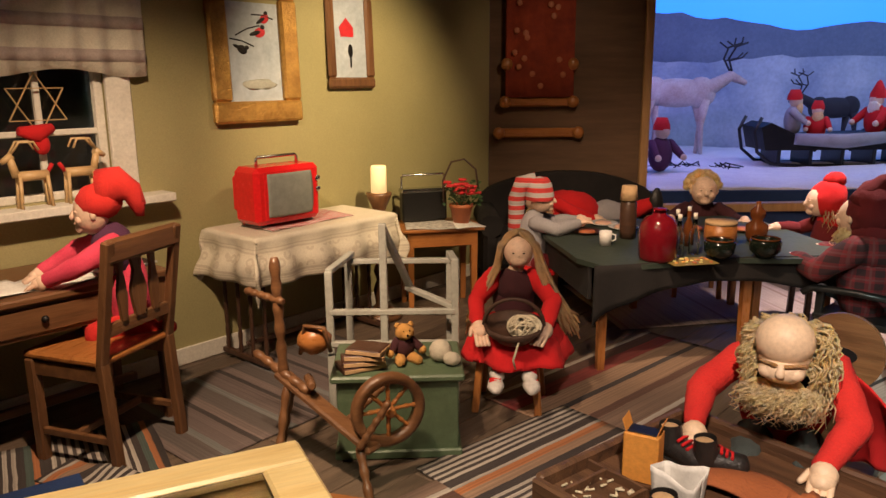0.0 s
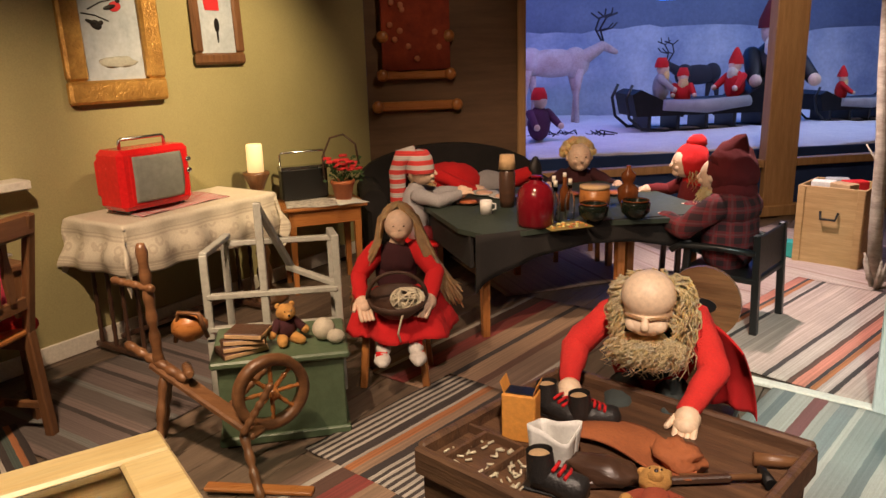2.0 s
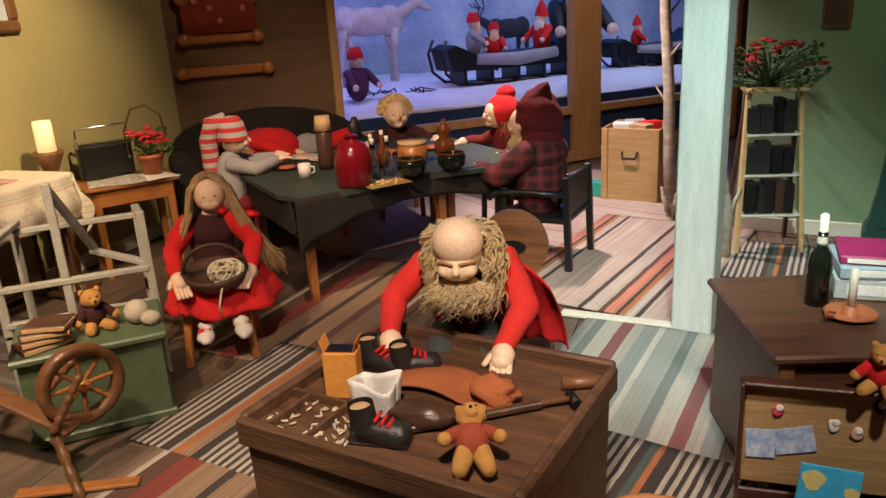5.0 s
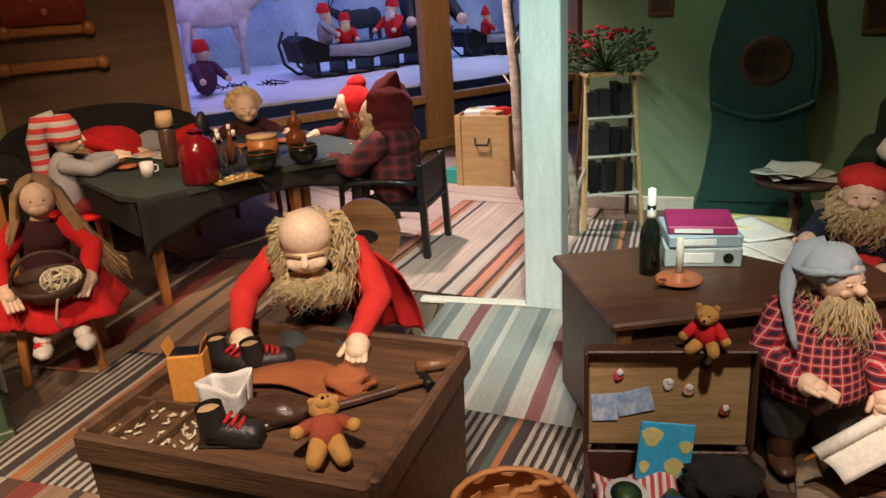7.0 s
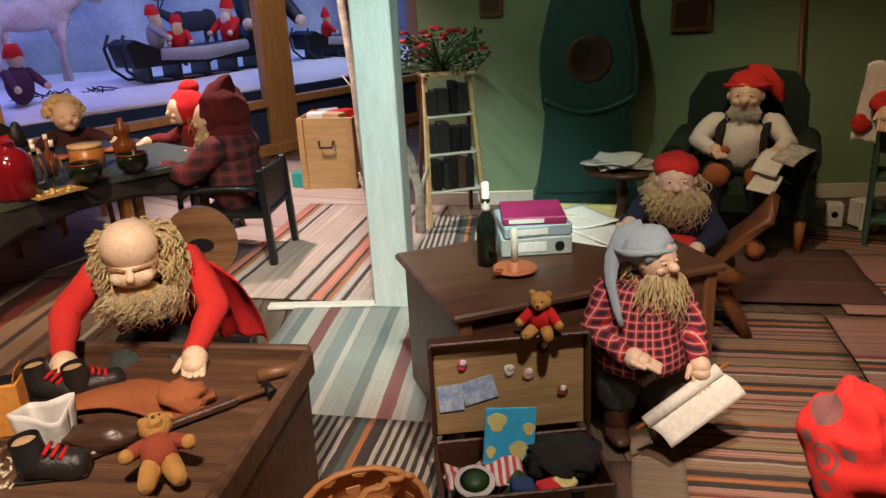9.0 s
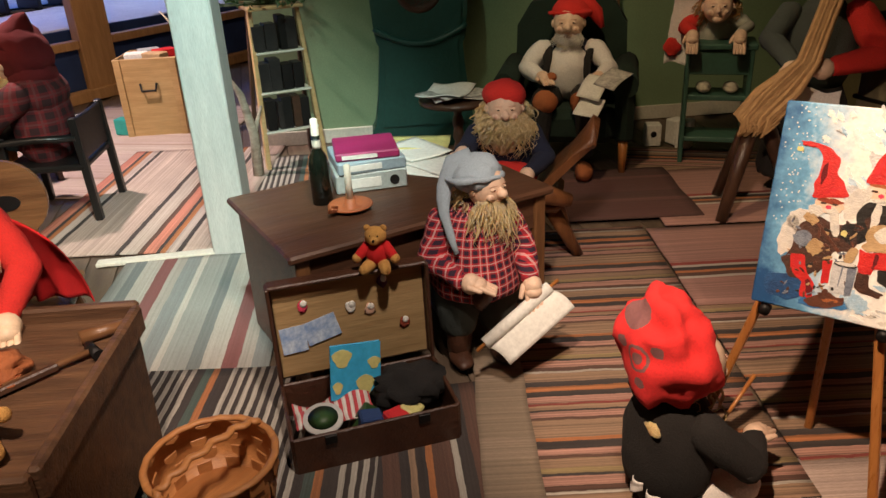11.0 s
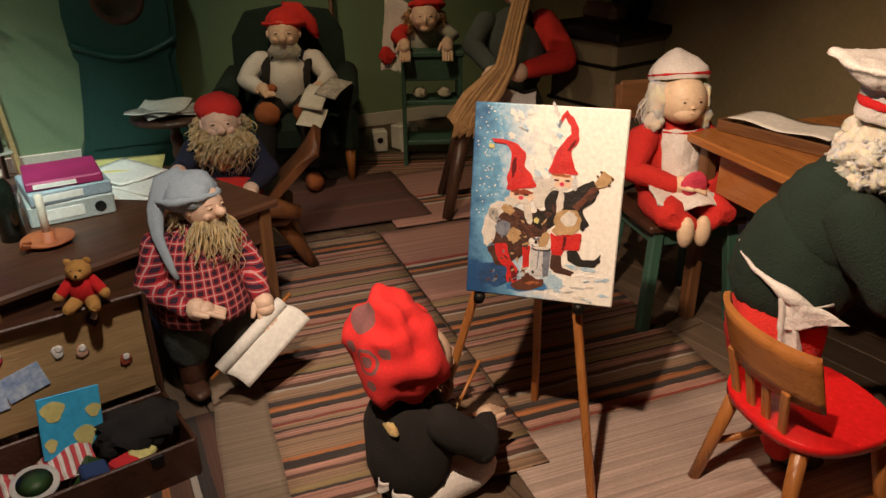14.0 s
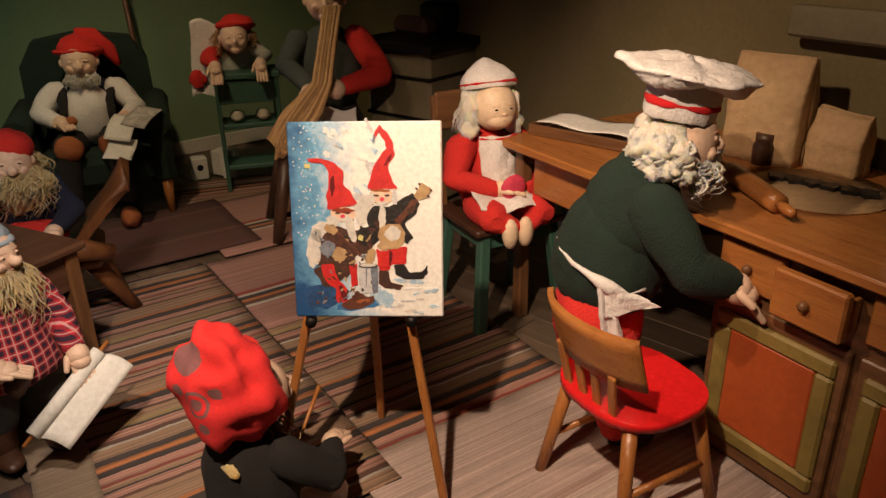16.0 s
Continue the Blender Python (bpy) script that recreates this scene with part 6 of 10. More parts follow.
for k, (x, y) in enumerate(((4.95, 1.42), (5.05, 1.30), (4.98, 1.22))):
    sh = Shape(); sh.box((0, 0, 0.07 + 0.01 * k), (0.10, 0.09, 0.14 + 0.02 * k), 0.006); sh.ball((0.0, -0.048, 0.08), (0.02, 0.003, 0.02), 1, 8, 5)
    single("small_box", sh, ["paper", "iron"], "small white box on the floor by the stool", "box", pose(x, y, 0.012, 0, 0, -60 + 30 * k), "white boxes on the floor")

# stove in the corner
t = thing("masonry_stove", "low grey-green masonry stove with a dark iron top", "stove", pose(4.89, -0.18, 0, 0, 0, -127.7))
sh = Shape(); sh.box((0, 0, 0.44), (0.46, 0.90, 0.86), 0.02); part("base", sh, "stove", t)
sh = Shape(); sh.box((0, 0, 0.885), (0.56, 1.0, 0.05), 0.008); part("hearth_plate", sh, "iron", t, "dark iron hearth plate")
for z in (0.22, 0.5, 0.72):
    sh = Shape(); sh.box((0, 0, z), (0.475, 0.915, 0.02), 0.004); part("band", sh, "iron", t)
sh = Shape(); sh.lathe([(0, 0), (0.10, 0), (0.13, 0.05), (0.13, 0.14), (0.10, 0.16), (0, 0.16)], (0, 0, 0), 0)
single("pot", sh, "iron", "black iron pot on the stove", "pot", pose(4.95, -0.15, 0.911))
sh = Shape(); sh.box((0, 0, 0.05), (0.3, 0.12, 0.1), 0.03)
single("bread_loaf", sh, "brown_leather", "dark loaf lying on the stove plate", "bread", pose(4.75, 0.0, 0.911, 0, 0, 40))

# kitchen counter
CM = on_wall(*COUNTER_WALL, 4.62, 0.405, 0)
t = thing("kitchen_counter", "orange-brown kitchen counter with drawers and painted door panels", "counter", CM)
L, CD, CT = 2.7, 0.77, 0.75
sh = Shape(); sh.box((0, 0, CT - 0.016), (L, CD, 0.032), 0.006); part("worktop", sh, "orange_wood", t)
sh = Shape(); sh.box((0.51, 0.02, 0.36), (1.68, CD - 0.08, 0.70), 0.004); part("body", sh, "brown", t)
for k in range(4):
    cx = -0.12 + k * 0.43
    for dx_, out in ((-0.105, 0.0), (0.105, 0.06 if k == 0 else 0.0)):
        sh = Shape(); sh.box((cx + dx_, -CD / 2 + 0.05 - out, 0.635), (0.195, 0.03, 0.13), 0.006)
        if out:
            sh.box((cx + dx_, -CD / 2 + 0.05 - out / 2, 0.59), (0.17, out, 0.012), 0.002)
            for e in (-0.085, 0.085):
                sh.box((cx + dx_ + e, -CD / 2 + 0.05 - out / 2, 0.63), (0.012, out, 0.09), 0.002)
        dr = part("drawer", sh, "orange_wood", t)
        sh = Shape(); sh.ball((cx + dx_, -CD / 2 + 0.025 - out, 0.635), 0.014, 0, 10, 7); part("knob", sh, "brown", dr)
    sh = Shape(); sh.box((cx, -CD / 2 + 0.055, 0.28), (0.41, 0.03, 0.50), 0.005); dr = part("door", sh, "brown", t)
    for c, s in (((cx, -CD / 2 + 0.036, 0.467), (0.36, 0.022, 0.05)), ((cx, -CD / 2 + 0.036, 0.107), (0.36, 0.022, 0.05)), ((cx - 0.155, -CD / 2 + 0.036, 0.287), (0.05, 0.022, 0.31)), ((cx + 0.155, -CD / 2 + 0.036, 0.287), (0.05, 0.022, 0.31))):
        sh = Shape(); sh.box(c, s, 0.008); part("moulding", sh, "mustard", dr)
    sh = Shape(); sh.box((cx, -CD / 2 + 0.037, 0.287), (0.26, 0.012, 0.31), 0.006); part("door_panel", sh, "orange_panel", dr, "orange painted panel")
sh = Shape(); sh.box((-1.05, -CD / 2 + 0.09, 0.62), (0.34, 0.03, 0.15), 0.006); dr = part("drawer", sh, "orange_wood", t)
for y in (-0.31, 0.31):
    sh = Shape(); sh.beam((-1.28, y, 0), (-1.28, y, 0.72), 0.05, 0.05, 0.006); part("leg", sh, "brown_z", t)
sh = Shape(); sh.box((0.3, 0.345, 1.18), (2.0, 0.06, 0.10), 0.01); part("back_rail", sh, "stove", t, "olive rail along the wall")
sh = Shape(); sh.box((0.7, 0.20, 1.62), (2.2, 0.24, 0.70), 0.01)
single("wall_cupboard", sh, "dark_wood", "dark wooden cupboard hanging above the counter", "cupboard", on_wall(*COUNTER_WALL, 4.9, 0.335, 0))


def bag(m, w, d, h, label, seed):
    sh = Shape()
    def f(u, v):
        a = 2 * math.pi * u
        k = 1 - 0.25 * max(0, v - 0.72) / 0.28
        x = max(-1, min(1, 1.35 * math.cos(a))) * w / 2 * (1 + 0.05 * noise.noise(Vector((seed, v * 5, u * 6))))
        y = max(-1, min(1, 1.35 * math.sin(a))) * d / 2 * k * (0.25 + 0.75 * (1 - max(0, v - 0.6) / 0.42)) * (1 + 0.12 * noise.noise(Vector((v * 6, seed, u * 8))))
        return (x, y, h * v + 0.02 * noise.noise(Vector((u * 4, 2, seed))) * v)
    sh.sheet(f, 32, 12, 0.003)
    sh.box((0, 0, 0.004), (w * 0.96, d * 0.9, 0.006), 0.001)
    single("paper_bag", sh, "kraft", label, "bag", m, "paper bags on the counter")

cz = CT + 0.001
def on_counter(x, y, z=cz, r=0.0):
    return pose(x, y, z, 0, 0, r)
bag(on_counter(2.84, -1.265, r=222), 0.25, 0.13, 0.34, "tall brown paper flour bag standing on the counter", 1)
bag(on_counter(2.68, -1.43, r=215), 0.17, 0.10, 0.19, "smaller crumpled brown paper bag on the counter", 7)
sh = Shape(); sh.lathe([(0, 0), (0.033, 0), (0.035, 0.06), (0.028, 0.075), (0.03, 0.08), (0.03, 0.10), (0, 0.10)], (0, 0, 0), 0)
single("spice_jar", sh, "dark_wood", "small brown spice jar with a lid on the counter", "jar", on_counter(2.775, -1.235))
t = thing("rolling_pin", "pale wooden rolling pin on the counter", "rolling pin", pose(2.46, -1.09, cz + 0.03, 0, 0, 6))
sh = Shape(); sh.lathe([(0, -0.15), (0.028, -0.15), (0.03, -0.10), (0.03, 0.10), (0.028, 0.15), (0, 0.15)], (0, 0, 0), 0, 16, Matrix.Rotation(radians(90), 3, "Y")); part("roller", sh, "orange_wood", t)
for s_ in (-1, 1):
    sh = Shape(); sh.lathe([(0, 0), (0.011, 0), (0.016, 0.04), (0.012, 0.075), (0, 0.08)], (s_ * 0.15, 0, 0), 0, 12, Matrix.Rotation(radians(90 * s_), 3, "Y")); part("handle", sh, "orange_wood", t)
sh = Shape(); sh.lathe([(0, 0), (0.20, 0), (0.20, 0.005), (0, 0.006)], (0, 0, 0), 0, 28)
single("dough_sheet", sh, "kraft", "thin round sheet of baking paper on the counter", "baking paper", on_counter(2.50, -1.30))
for k in range(6):
    sh = Shape(); sh.plate([(0.035 * math.cos(a) * (1 if i % 2 else 0.7), 0.035 * math.sin(a) * (1 if i % 2 else 0.7)) for i, a in enumerate(2 * math.pi * j / 10 for j in range(10))], 0, 0.012, 0)
    single("gingerbread", sh, "shoe", "dark gingerbread biscuit cut in a shape on the baking paper", "biscuit", on_counter(2.60 - 0.034 * k, -1.22 - 0.038 * k, cz + 0.007, 20 * k), "gingerbread biscuits")
t = thing("baking_tray", "dark wooden tray with a paper lining at the counter end", "tray", pose(3.13, -0.74, cz, 0, 0, 230))
for c, s in (((0, 0, 0.006), (0.42, 0.22, 0.012)), ((0, -0.11, 0.02), (0.42, 0.014, 0.04)), ((0, 0.11, 0.02), (0.42, 0.014, 0.04)), ((-0.21, 0, 0.02), (0.014, 0.22, 0.04)), ((0.21, 0, 0.02), (0.014, 0.22, 0.04))):
    sh = Shape(); sh.box(c, s, 0.003); part("tray_board", sh, "brown", t)
sh = Shape(); sh.sheet(lambda u, v: (-0.19 + 0.38 * u, -0.09 + 0.18 * v, 0.046 + 0.006 * math.sin(9 * u)), 12, 6, 0.002); part("lining", sh, "paper", t)
sh = Shape(); sh.lathe([(0, 0), (0.045, 0), (0.05, 0.05), (0.046, 0.05), (0.04, 0.01), (0, 0.01)], (0, 0, 0), 0)
single("dish", sh, "mug", "small white dish on the counter", "dish", on_counter(2.05, -1.32))
sh = Shape(); sh.lathe([(0, 0), (0.09, 0), (0.10, 0.09), (0.095, 0.09), (0.085, 0.01), (0, 0.01)], (0, 0, 0), 0)
single("mixing_bowl", sh, "mug", "white mixing bowl on the counter before the chef", "bowl", on_counter(2.66, -0.96))
# chairs on the right
t = thing("green_chair", "green painted wooden chair with brown seat and back", "chair", pose(3.20, -0.40, 0, 0, 0, -62) @ Matrix.Diagonal((1, 1, 1.04, 1)))
sh = Shape(); sh.box((0, 0, 0.41), (0.40, 0.36, 0.03), 0.008); part("seat", sh, "brown_leather", t)
for sx in (-1, 1):
    for sy in (-1, 1):
        sh = Shape(); sh.beam((sx * 0.15, sy * 0.14, 0.40), (sx * 0.19, sy * 0.18, 0), 0.045, 0.045, 0.006); part("leg", sh, "green_bench", t)
    sh = Shape(); sh.beam((sx * 0.17, 0.16, 0.41), (sx * 0.17, 0.22, 0.84), 0.036, 0.03, 0.005); part("back_post", sh, "brown_z", t)
    sh = Shape(); sh.box((sx * 0.15, 0, 0.365), (0.022, 0.27, 0.06), 0.004); part("seat_rail", sh, "green_bench", t)
sh = Shape(); sh.box((0, -0.14, 0.365), (0.29, 0.022, 0.06), 0.004); part("seat_rail", sh, "green_bench", t)
sh = Shape(); sh.box((0, 0.205, 0.78), (0.36, 0.024, 0.15), 0.01); part("top_rail", sh, "brown", t)
t = thing("red_seat_chair", "bentwood child chair with a glossy red seat", "chair", pose(2.09, -0.70, 0, 0, 0, 30) @ Matrix.Diagonal((0.92, 0.92, 0.98, 1)))
sh = Shape(); n = 28
sh.plate([(0.20 * math.copysign(abs(math.cos(a)) ** 0.75, math.cos(a)), 0.185 * math.copysign(abs(math.sin(a)) ** 0.75, math.sin(a))) for a in (2 * math.pi * i / n for i in range(n))], 0.345, 0.372, 0, "xy", True); part("seat", sh, "red_plastic", t, "glossy red seat")
for sx in (-1, 1):
    for sy in (-1, 1):
        sh = Shape(); sh.tube([(sx * 0.13, sy * 0.12, 0.35), (sx * 0.19, sy * 0.18, 0)], [0.022, 0.017], 0, 10); part("leg", sh, "orange_z", t)
sh = Shape(); sh.tube([(0.165, -0.15, 0.15), (0.165, 0.15, 0.15)], 0.011, 0, 8); part("stretcher", sh, "orange_wood", t)
sh = Shape(); sh.tube([(-0.165, -0.15, 0.15), (-0.165, 0.15, 0.15)], 0.011, 0, 8); part("stretcher", sh, "orange_wood", t)
def bentback(u, v):
    a = radians(-62 + 124 * u)
    return (0.205 * math.sin(a), 0.06 + 0.13 * math.cos(a) + 0.05 * v, 0.47 + 0.15 * v + 0.012 * math.cos(a))
sh = Shape(); sh.sheet(bentback, 20, 4, 0.016); part("backrest", sh, "orange_wood", t, "curved orange-brown backrest")
for x in (-0.11, -0.035, 0.035, 0.11):
    sh = Shape(); sh.beam((x * 0.85, 0.155, 0.36), (x, 0.185, 0.50), 0.028, 0.012, 0.003); part("back_slat", sh, "orange_z", t)

# easel with painting
t = thing("easel", "wooden tripod easel holding a canvas", "easel", pose(0, 0, 0))
for p0, p1 in (((1.98, -0.20, 0.0), (2.14, -0.04, 1.05)), ((2.08, 0.30, 0.0), (2.14, 0.03, 1.05)), ((2.42, 0.02, 0.0), (2.16, 0.0, 1.02))):
    sh = Shape(); sh.beam(p0, p1, 0.036, 0.022, 0.004); part("leg", sh, "orange_z", t)
for y in (-0.12, 0.13):
    sh = Shape(); sh.lathe([(0, 0), (0.014, 0), (0.014, 0.02), (0, 0.022)], (2.03, y, 0.590), 0, 12, Matrix.Rotation(radians(-90), 3, "Y")); part("peg", sh, "iron", t)
PC = pose(2.02, -0.018, 0.606, -11, 0, -91) @ Matrix.Diagonal((0.97, 1, 1, 1))
t = thing("canvas_painting", "unframed painting of two red-capped figures on blue and white", "painting", PC)
PW, PH = 0.375, 0.475
sh = Shape(); sh.box((0, 0, PH / 2), (PW, 0.02, PH), 0.003); part("canvas", sh, "painted_canvas", t)
def stroke(name, pts, mt, d=0.0):
    """A brushed shape, drawn on a grid of 655 steps over the canvas height, with a softened outline."""
    q = [((x - 358) * 0.000721, (725 - y) * 0.000725) for x, y in pts]
    soft = []
    for i in range(len(q)):
        p0, p1, p2, p3 = q[i - 1], q[i], q[(i + 1) % len(q)], q[(i + 2) % len(q)]
        for u in (0, 0.33, 0.66):
            soft.append(tuple(0.5 * (2 * p1[j] + (p2[j] - p0[j]) * u + (2 * p0[j] - 5 * p1[j] + 4 * p2[j] - p3[j]) * u * u + (3 * p1[j] - p0[j] - 3 * p2[j] + p3[j]) * u ** 3) for j in (0, 1)))
    sh = Shape(); sh.plate(soft, -0.0112 - d, -0.0096, 0, "xz"); part(name, sh, mt, t)
def sketch(name, pts, mt, d=0.0, rough=3.0):
    """A brushed patch with a ragged outline, in steps of 720 across and 905 down from 45."""
    rq = random.Random(len(pts) * 31 + int(pts[0][0]))
    q = []
    for k, (x, y) in enumerate(pts):
        x2, y2 = pts[(k + 1) % len(pts)]
        for u in (0, 0.5):
            q.append((98 + (x + (x2 - x) * u + rq.uniform(-rough, rough)) * 0.722, 70 + (y - 45 + (y2 - y) * u + rq.uniform(-rough, rough)) * 0.7238))
    stroke(name, q, mt, d)


def blot(name, x, y, a, b, mt, d=0.0, rot=0.0, rough=3.0):
    sketch(name, [(x + a * math.cos(q) * math.cos(rot) - b * math.sin(q) * math.sin(rot), y + a * math.cos(q) * math.sin(rot) + b * math.sin(q) * math.cos(rot)) for q in (2 * math.pi * i / 9 for i in range(9))], mt, d, rough)


# ground shadow, hair and coats
blot("painted_shadow", 130, 850, 100, 60, "paint_night", 0.0001, 0.1, 10); blot("painted_shadow", 300, 890, 110, 30, "canvas_blue", 0.0001, -0.1, 8); blot("painted_shadow", 420, 850, 60, 40, "paint_sky", 0.0001, 0.5, 9); blot("painted_shadow", 560, 775, 80, 14, "paint_sky", 0.0001, 0.1, 5)
blot("painted_hair", 105, 620, 40, 95, "paint_cream", 0.0002, 0.15, 6); blot("painted_hair", 145, 545, 55, 50, "paint_cream", 0.0002, 0.3, 6); blot("painted_hair", 345, 440, 38, 75, "paint_cream", 0.0002, 0.25, 6); blot("painted_hair", 330, 400, 40, 36, "paint_grey", 0.00015, 0.2, 5)
sketch("painted_coat", [(150, 560), (215, 515), (300, 540), (395, 510), (410, 560), (370, 640), (300, 660), (300, 720), (250, 760), (200, 740), (120, 700), (100, 740), (130, 660)], "paint_umber", 0.0004, 5)
sketch("painted_coat", [(360, 480), (400, 420), (470, 425), (540, 385), (580, 365), (610, 410), (600, 460), (540, 500), (580, 570), (555, 600), (500, 540), (440, 570), (390, 600)], "shoe", 0.0005, 5)
sketch("painted_sleeve", [(395, 505), (430, 470), (470, 520), (430, 560)], "paint_umber", 0.0006, 4); blot("painted_sleeve", 345, 560, 38, 42, "shoe", 0.0006, 0.2, 5); blot("painted_sleeve", 170, 620, 40, 36, "paint_slate", 0.0006, 0.4, 5); blot("painted_sleeve", 545, 420, 36, 26, "shoe", 0.00065, -0.6, 4)
sketch("painted_coat_tail", [(100, 720), (190, 690), (240, 760), (200, 800), (140, 800)], "paint_umber", 0.0005, 5)
# legs and boots
sketch("painted_trousers", [(135, 700), (190, 690), (215, 770), (255, 820), (255, 880), (205, 880), (200, 815), (150, 770)], "paint_red", 0.0008, 4); sketch("painted_trousers", [(268, 705), (305, 695), (312, 790), (278, 800)], "paint_red", 0.0008, 4)
sketch("painted_trousers", [(400, 625), (450, 635), (545, 610), (540, 690), (475, 700), (465, 725), (410, 720)], "paint_red", 0.0008, 4); blot("painted_fold", 235, 835, 14, 40, "dark_red", 0.0009, -0.3, 3); blot("painted_fold", 470, 665, 8, 36, "dark_red", 0.0009, 0.1, 3); blot("painted_fold", 165, 730, 9, 30, "petal", 0.0009, -0.3, 3)
sketch("painted_boot", [(225, 895), (285, 850), (300, 820), (350, 850), (385, 850), (380, 880), (320, 905), (255, 915)], "paint_sienna", 0.0010, 4); sketch("painted_boot", [(410, 725), (460, 730), (470, 780), (525, 800), (515, 815), (440, 810), (412, 790)], "paint_umber", 0.0010, 4)
sketch("painted_boot", [(490, 700), (535, 695), (560, 735), (620, 730), (645, 705), (648, 735), (620, 768), (540, 765), (490, 745)], "shoe", 0.0010, 4); blot("painted_shine", 330, 872, 34, 8, "tan_leather", 0.0012, -0.1, 2)
# drum
sketch("painted_drum", [(312, 700), (410, 700), (408, 780), (405, 832), (318, 832), (314, 770)], "paint_grey", 0.0012, 2); sketch("painted_drum_shade", [(375, 712), (408, 708), (404, 830), (378, 832)], "paint_slate", 0.0013, 3); blot("painted_drum_head", 361, 702, 49, 13, "shoe", 0.0014, 0, 1); blot("painted_drum_skin", 361, 699, 43, 8, "paint_cream", 0.0016, 0, 1); sketch("painted_drum_cord", [(350, 712), (356, 712), (352, 800), (346, 800)], "paint_slate", 0.0015, 1)
# faces, beards
blot("painted_face", 250, 462, 60, 34, "skin", 0.0010, 0.05, 3); blot("painted_face", 435, 375, 60, 36, "skin", 0.0010, 0.05, 3); blot("painted_brow_shade", 250, 443, 56, 12, "brick_cloth", 0.0011, 0.05, 3); blot("painted_brow_shade", 432, 352, 50, 7, "tan_leather", 0.0011, 0.05, 2)
blot("painted_beard", 285, 530, 22, 68, "paint_cream", 0.0012, -0.25, 4); blot("painted_beard", 200, 490, 32, 26, "paint_cream", 0.0012, 0.2, 4); blot("painted_beard", 435, 475, 17, 62, "paint_cream", 0.0012, 0.05, 4); blot("painted_beard", 385, 392, 20, 34, "paint_cream", 0.0012, 0.2, 4); blot("painted_beard", 497, 385, 14, 34, "paint_grey", 0.0012, -0.1, 4); blot("painted_moustache", 262, 487, 34, 10, "paint_cream", 0.0013, 0.1, 2); blot("painted_moustache", 435, 412, 30, 8, "paint_cream", 0.0013, 0, 2)
for x, y in ((225, 455), (272, 455), (410, 375), (462, 375)):
    blot("painted_eye", x, y, 13, 5, "paint_umber", 0.0014, 0, 1)
blot("painted_nose", 248, 470, 12, 9, "pink", 0.0015, 0, 1); blot("painted_nose", 437, 392, 11, 9, "pink", 0.0015, 0, 1)
# caps with darker folds
sketch("painted_cap", [(178, 440), (320, 415), (285, 355), (255, 320), (255, 265), (215, 225), (130, 203), (88, 208), (100, 222), (160, 228), (190, 265), (185, 320), (175, 380)], "paint_red", 0.0014, 3); sketch("painted_cap", [(372, 345), (505, 345), (480, 290), (470, 235), (500, 190), (495, 140), (465, 90), (438, 62), (410, 90), (405, 125), (430, 95), (455, 130), (465, 165), (430, 200), (395, 250)], "paint_red", 0.0014, 3)
blot("painted_fold", 205, 330, 10, 52, "dark_red", 0.0015, 0.1, 3); blot("painted_fold", 250, 395, 40, 8, "petal", 0.0015, -0.5, 3); blot("painted_fold", 410, 280, 9, 52, "petal", 0.0015, 0.3, 3); blot("painted_fold", 470, 215, 8, 30, "dark_red", 0.0015, 0.6, 3); blot("painted_cap_tip", 405, 118, 6, 18, "paint_slate", 0.0016, 0.2, 2); blot("painted_bell", 90, 240, 15, 11, "yellow", 0.0016, 0, 2)
# banjo, neck, hands, small marks
blot("painted_banjo", 478, 565, 68, 62, "paint_sand", 0.0016, -0.3, 4); blot("painted_banjo_shade", 460, 595, 52, 30, "kraft", 0.0017, -0.4, 5); blot("painted_banjo_skin", 485, 550, 40, 34, "paint_cream", 0.0018, -0.3, 4); sketch("painted_neck", [(495, 490), (575, 400), (600, 385), (612, 400), (590, 420), (520, 505)], "paint_sienna", 0.0019, 3); sketch("painted_peg_head", [(590, 375), (625, 318), (668, 345), (640, 385), (605, 400)], "paint_sand", 0.0020, 4)
for x, y in ((600, 345), (615, 325), (655, 380), (668, 352)):
    blot("painted_peg", x, y, 7, 5, "paint_umber", 0.0021, 0.7, 1)
blot("painted_hand", 225, 650, 34, 38, "paint_sand", 0.0016, 0.2, 4); blot("painted_hand", 375, 655, 22, 40, "paint_sand", 0.0015, 0.3, 4); blot("painted_hand", 575, 440, 22, 16, "paint_umber", 0.0021, -0.5, 3); blot("painted_belt", 190, 530, 34, 22, "paint_sand", 0.0012, 0.5, 6); sketch("painted_strap", [(215, 545), (230, 545), (330, 650), (318, 656)], "paint_sienna", 0.0013, 2); blot("painted_buckle", 330, 570, 14, 14, "yellow", 0.0018, 0, 2)
rng = random.Random(14)
for k in range(60):
    blot("brush_dab", rng.uniform(110, 400), rng.uniform(520, 880), rng.uniform(5, 22), rng.uniform(3, 7), rng.choice(["shoe", "paint_umber", "paint_sienna", "paint_sand", "paint_slate"]), 0.0011 + 0.00001 * k, rng.uniform(0, 3.1), 2)
for k in range(34):
    blot("brush_dab", rng.uniform(180, 430), rng.uniform(60, 430), rng.uniform(14, 44), rng.uniform(6, 16), rng.choice(["paint_sky", "canvas_white", "paint_grey", "canvas_white"]), 0.00005 + 0.000004 * k, rng.uniform(0.4, 1.2), 5)
for k in range(22):
    blot("brush_dab", rng.uniform(380, 680), rng.uniform(760, 930), rng.uniform(14, 40), rng.uniform(4, 9), rng.choice(["canvas_white", "paint_sky", "canvas_white", "paint_cream"]), 0.00005 + 0.000004 * k, rng.uniform(-0.3, 0.3), 4)
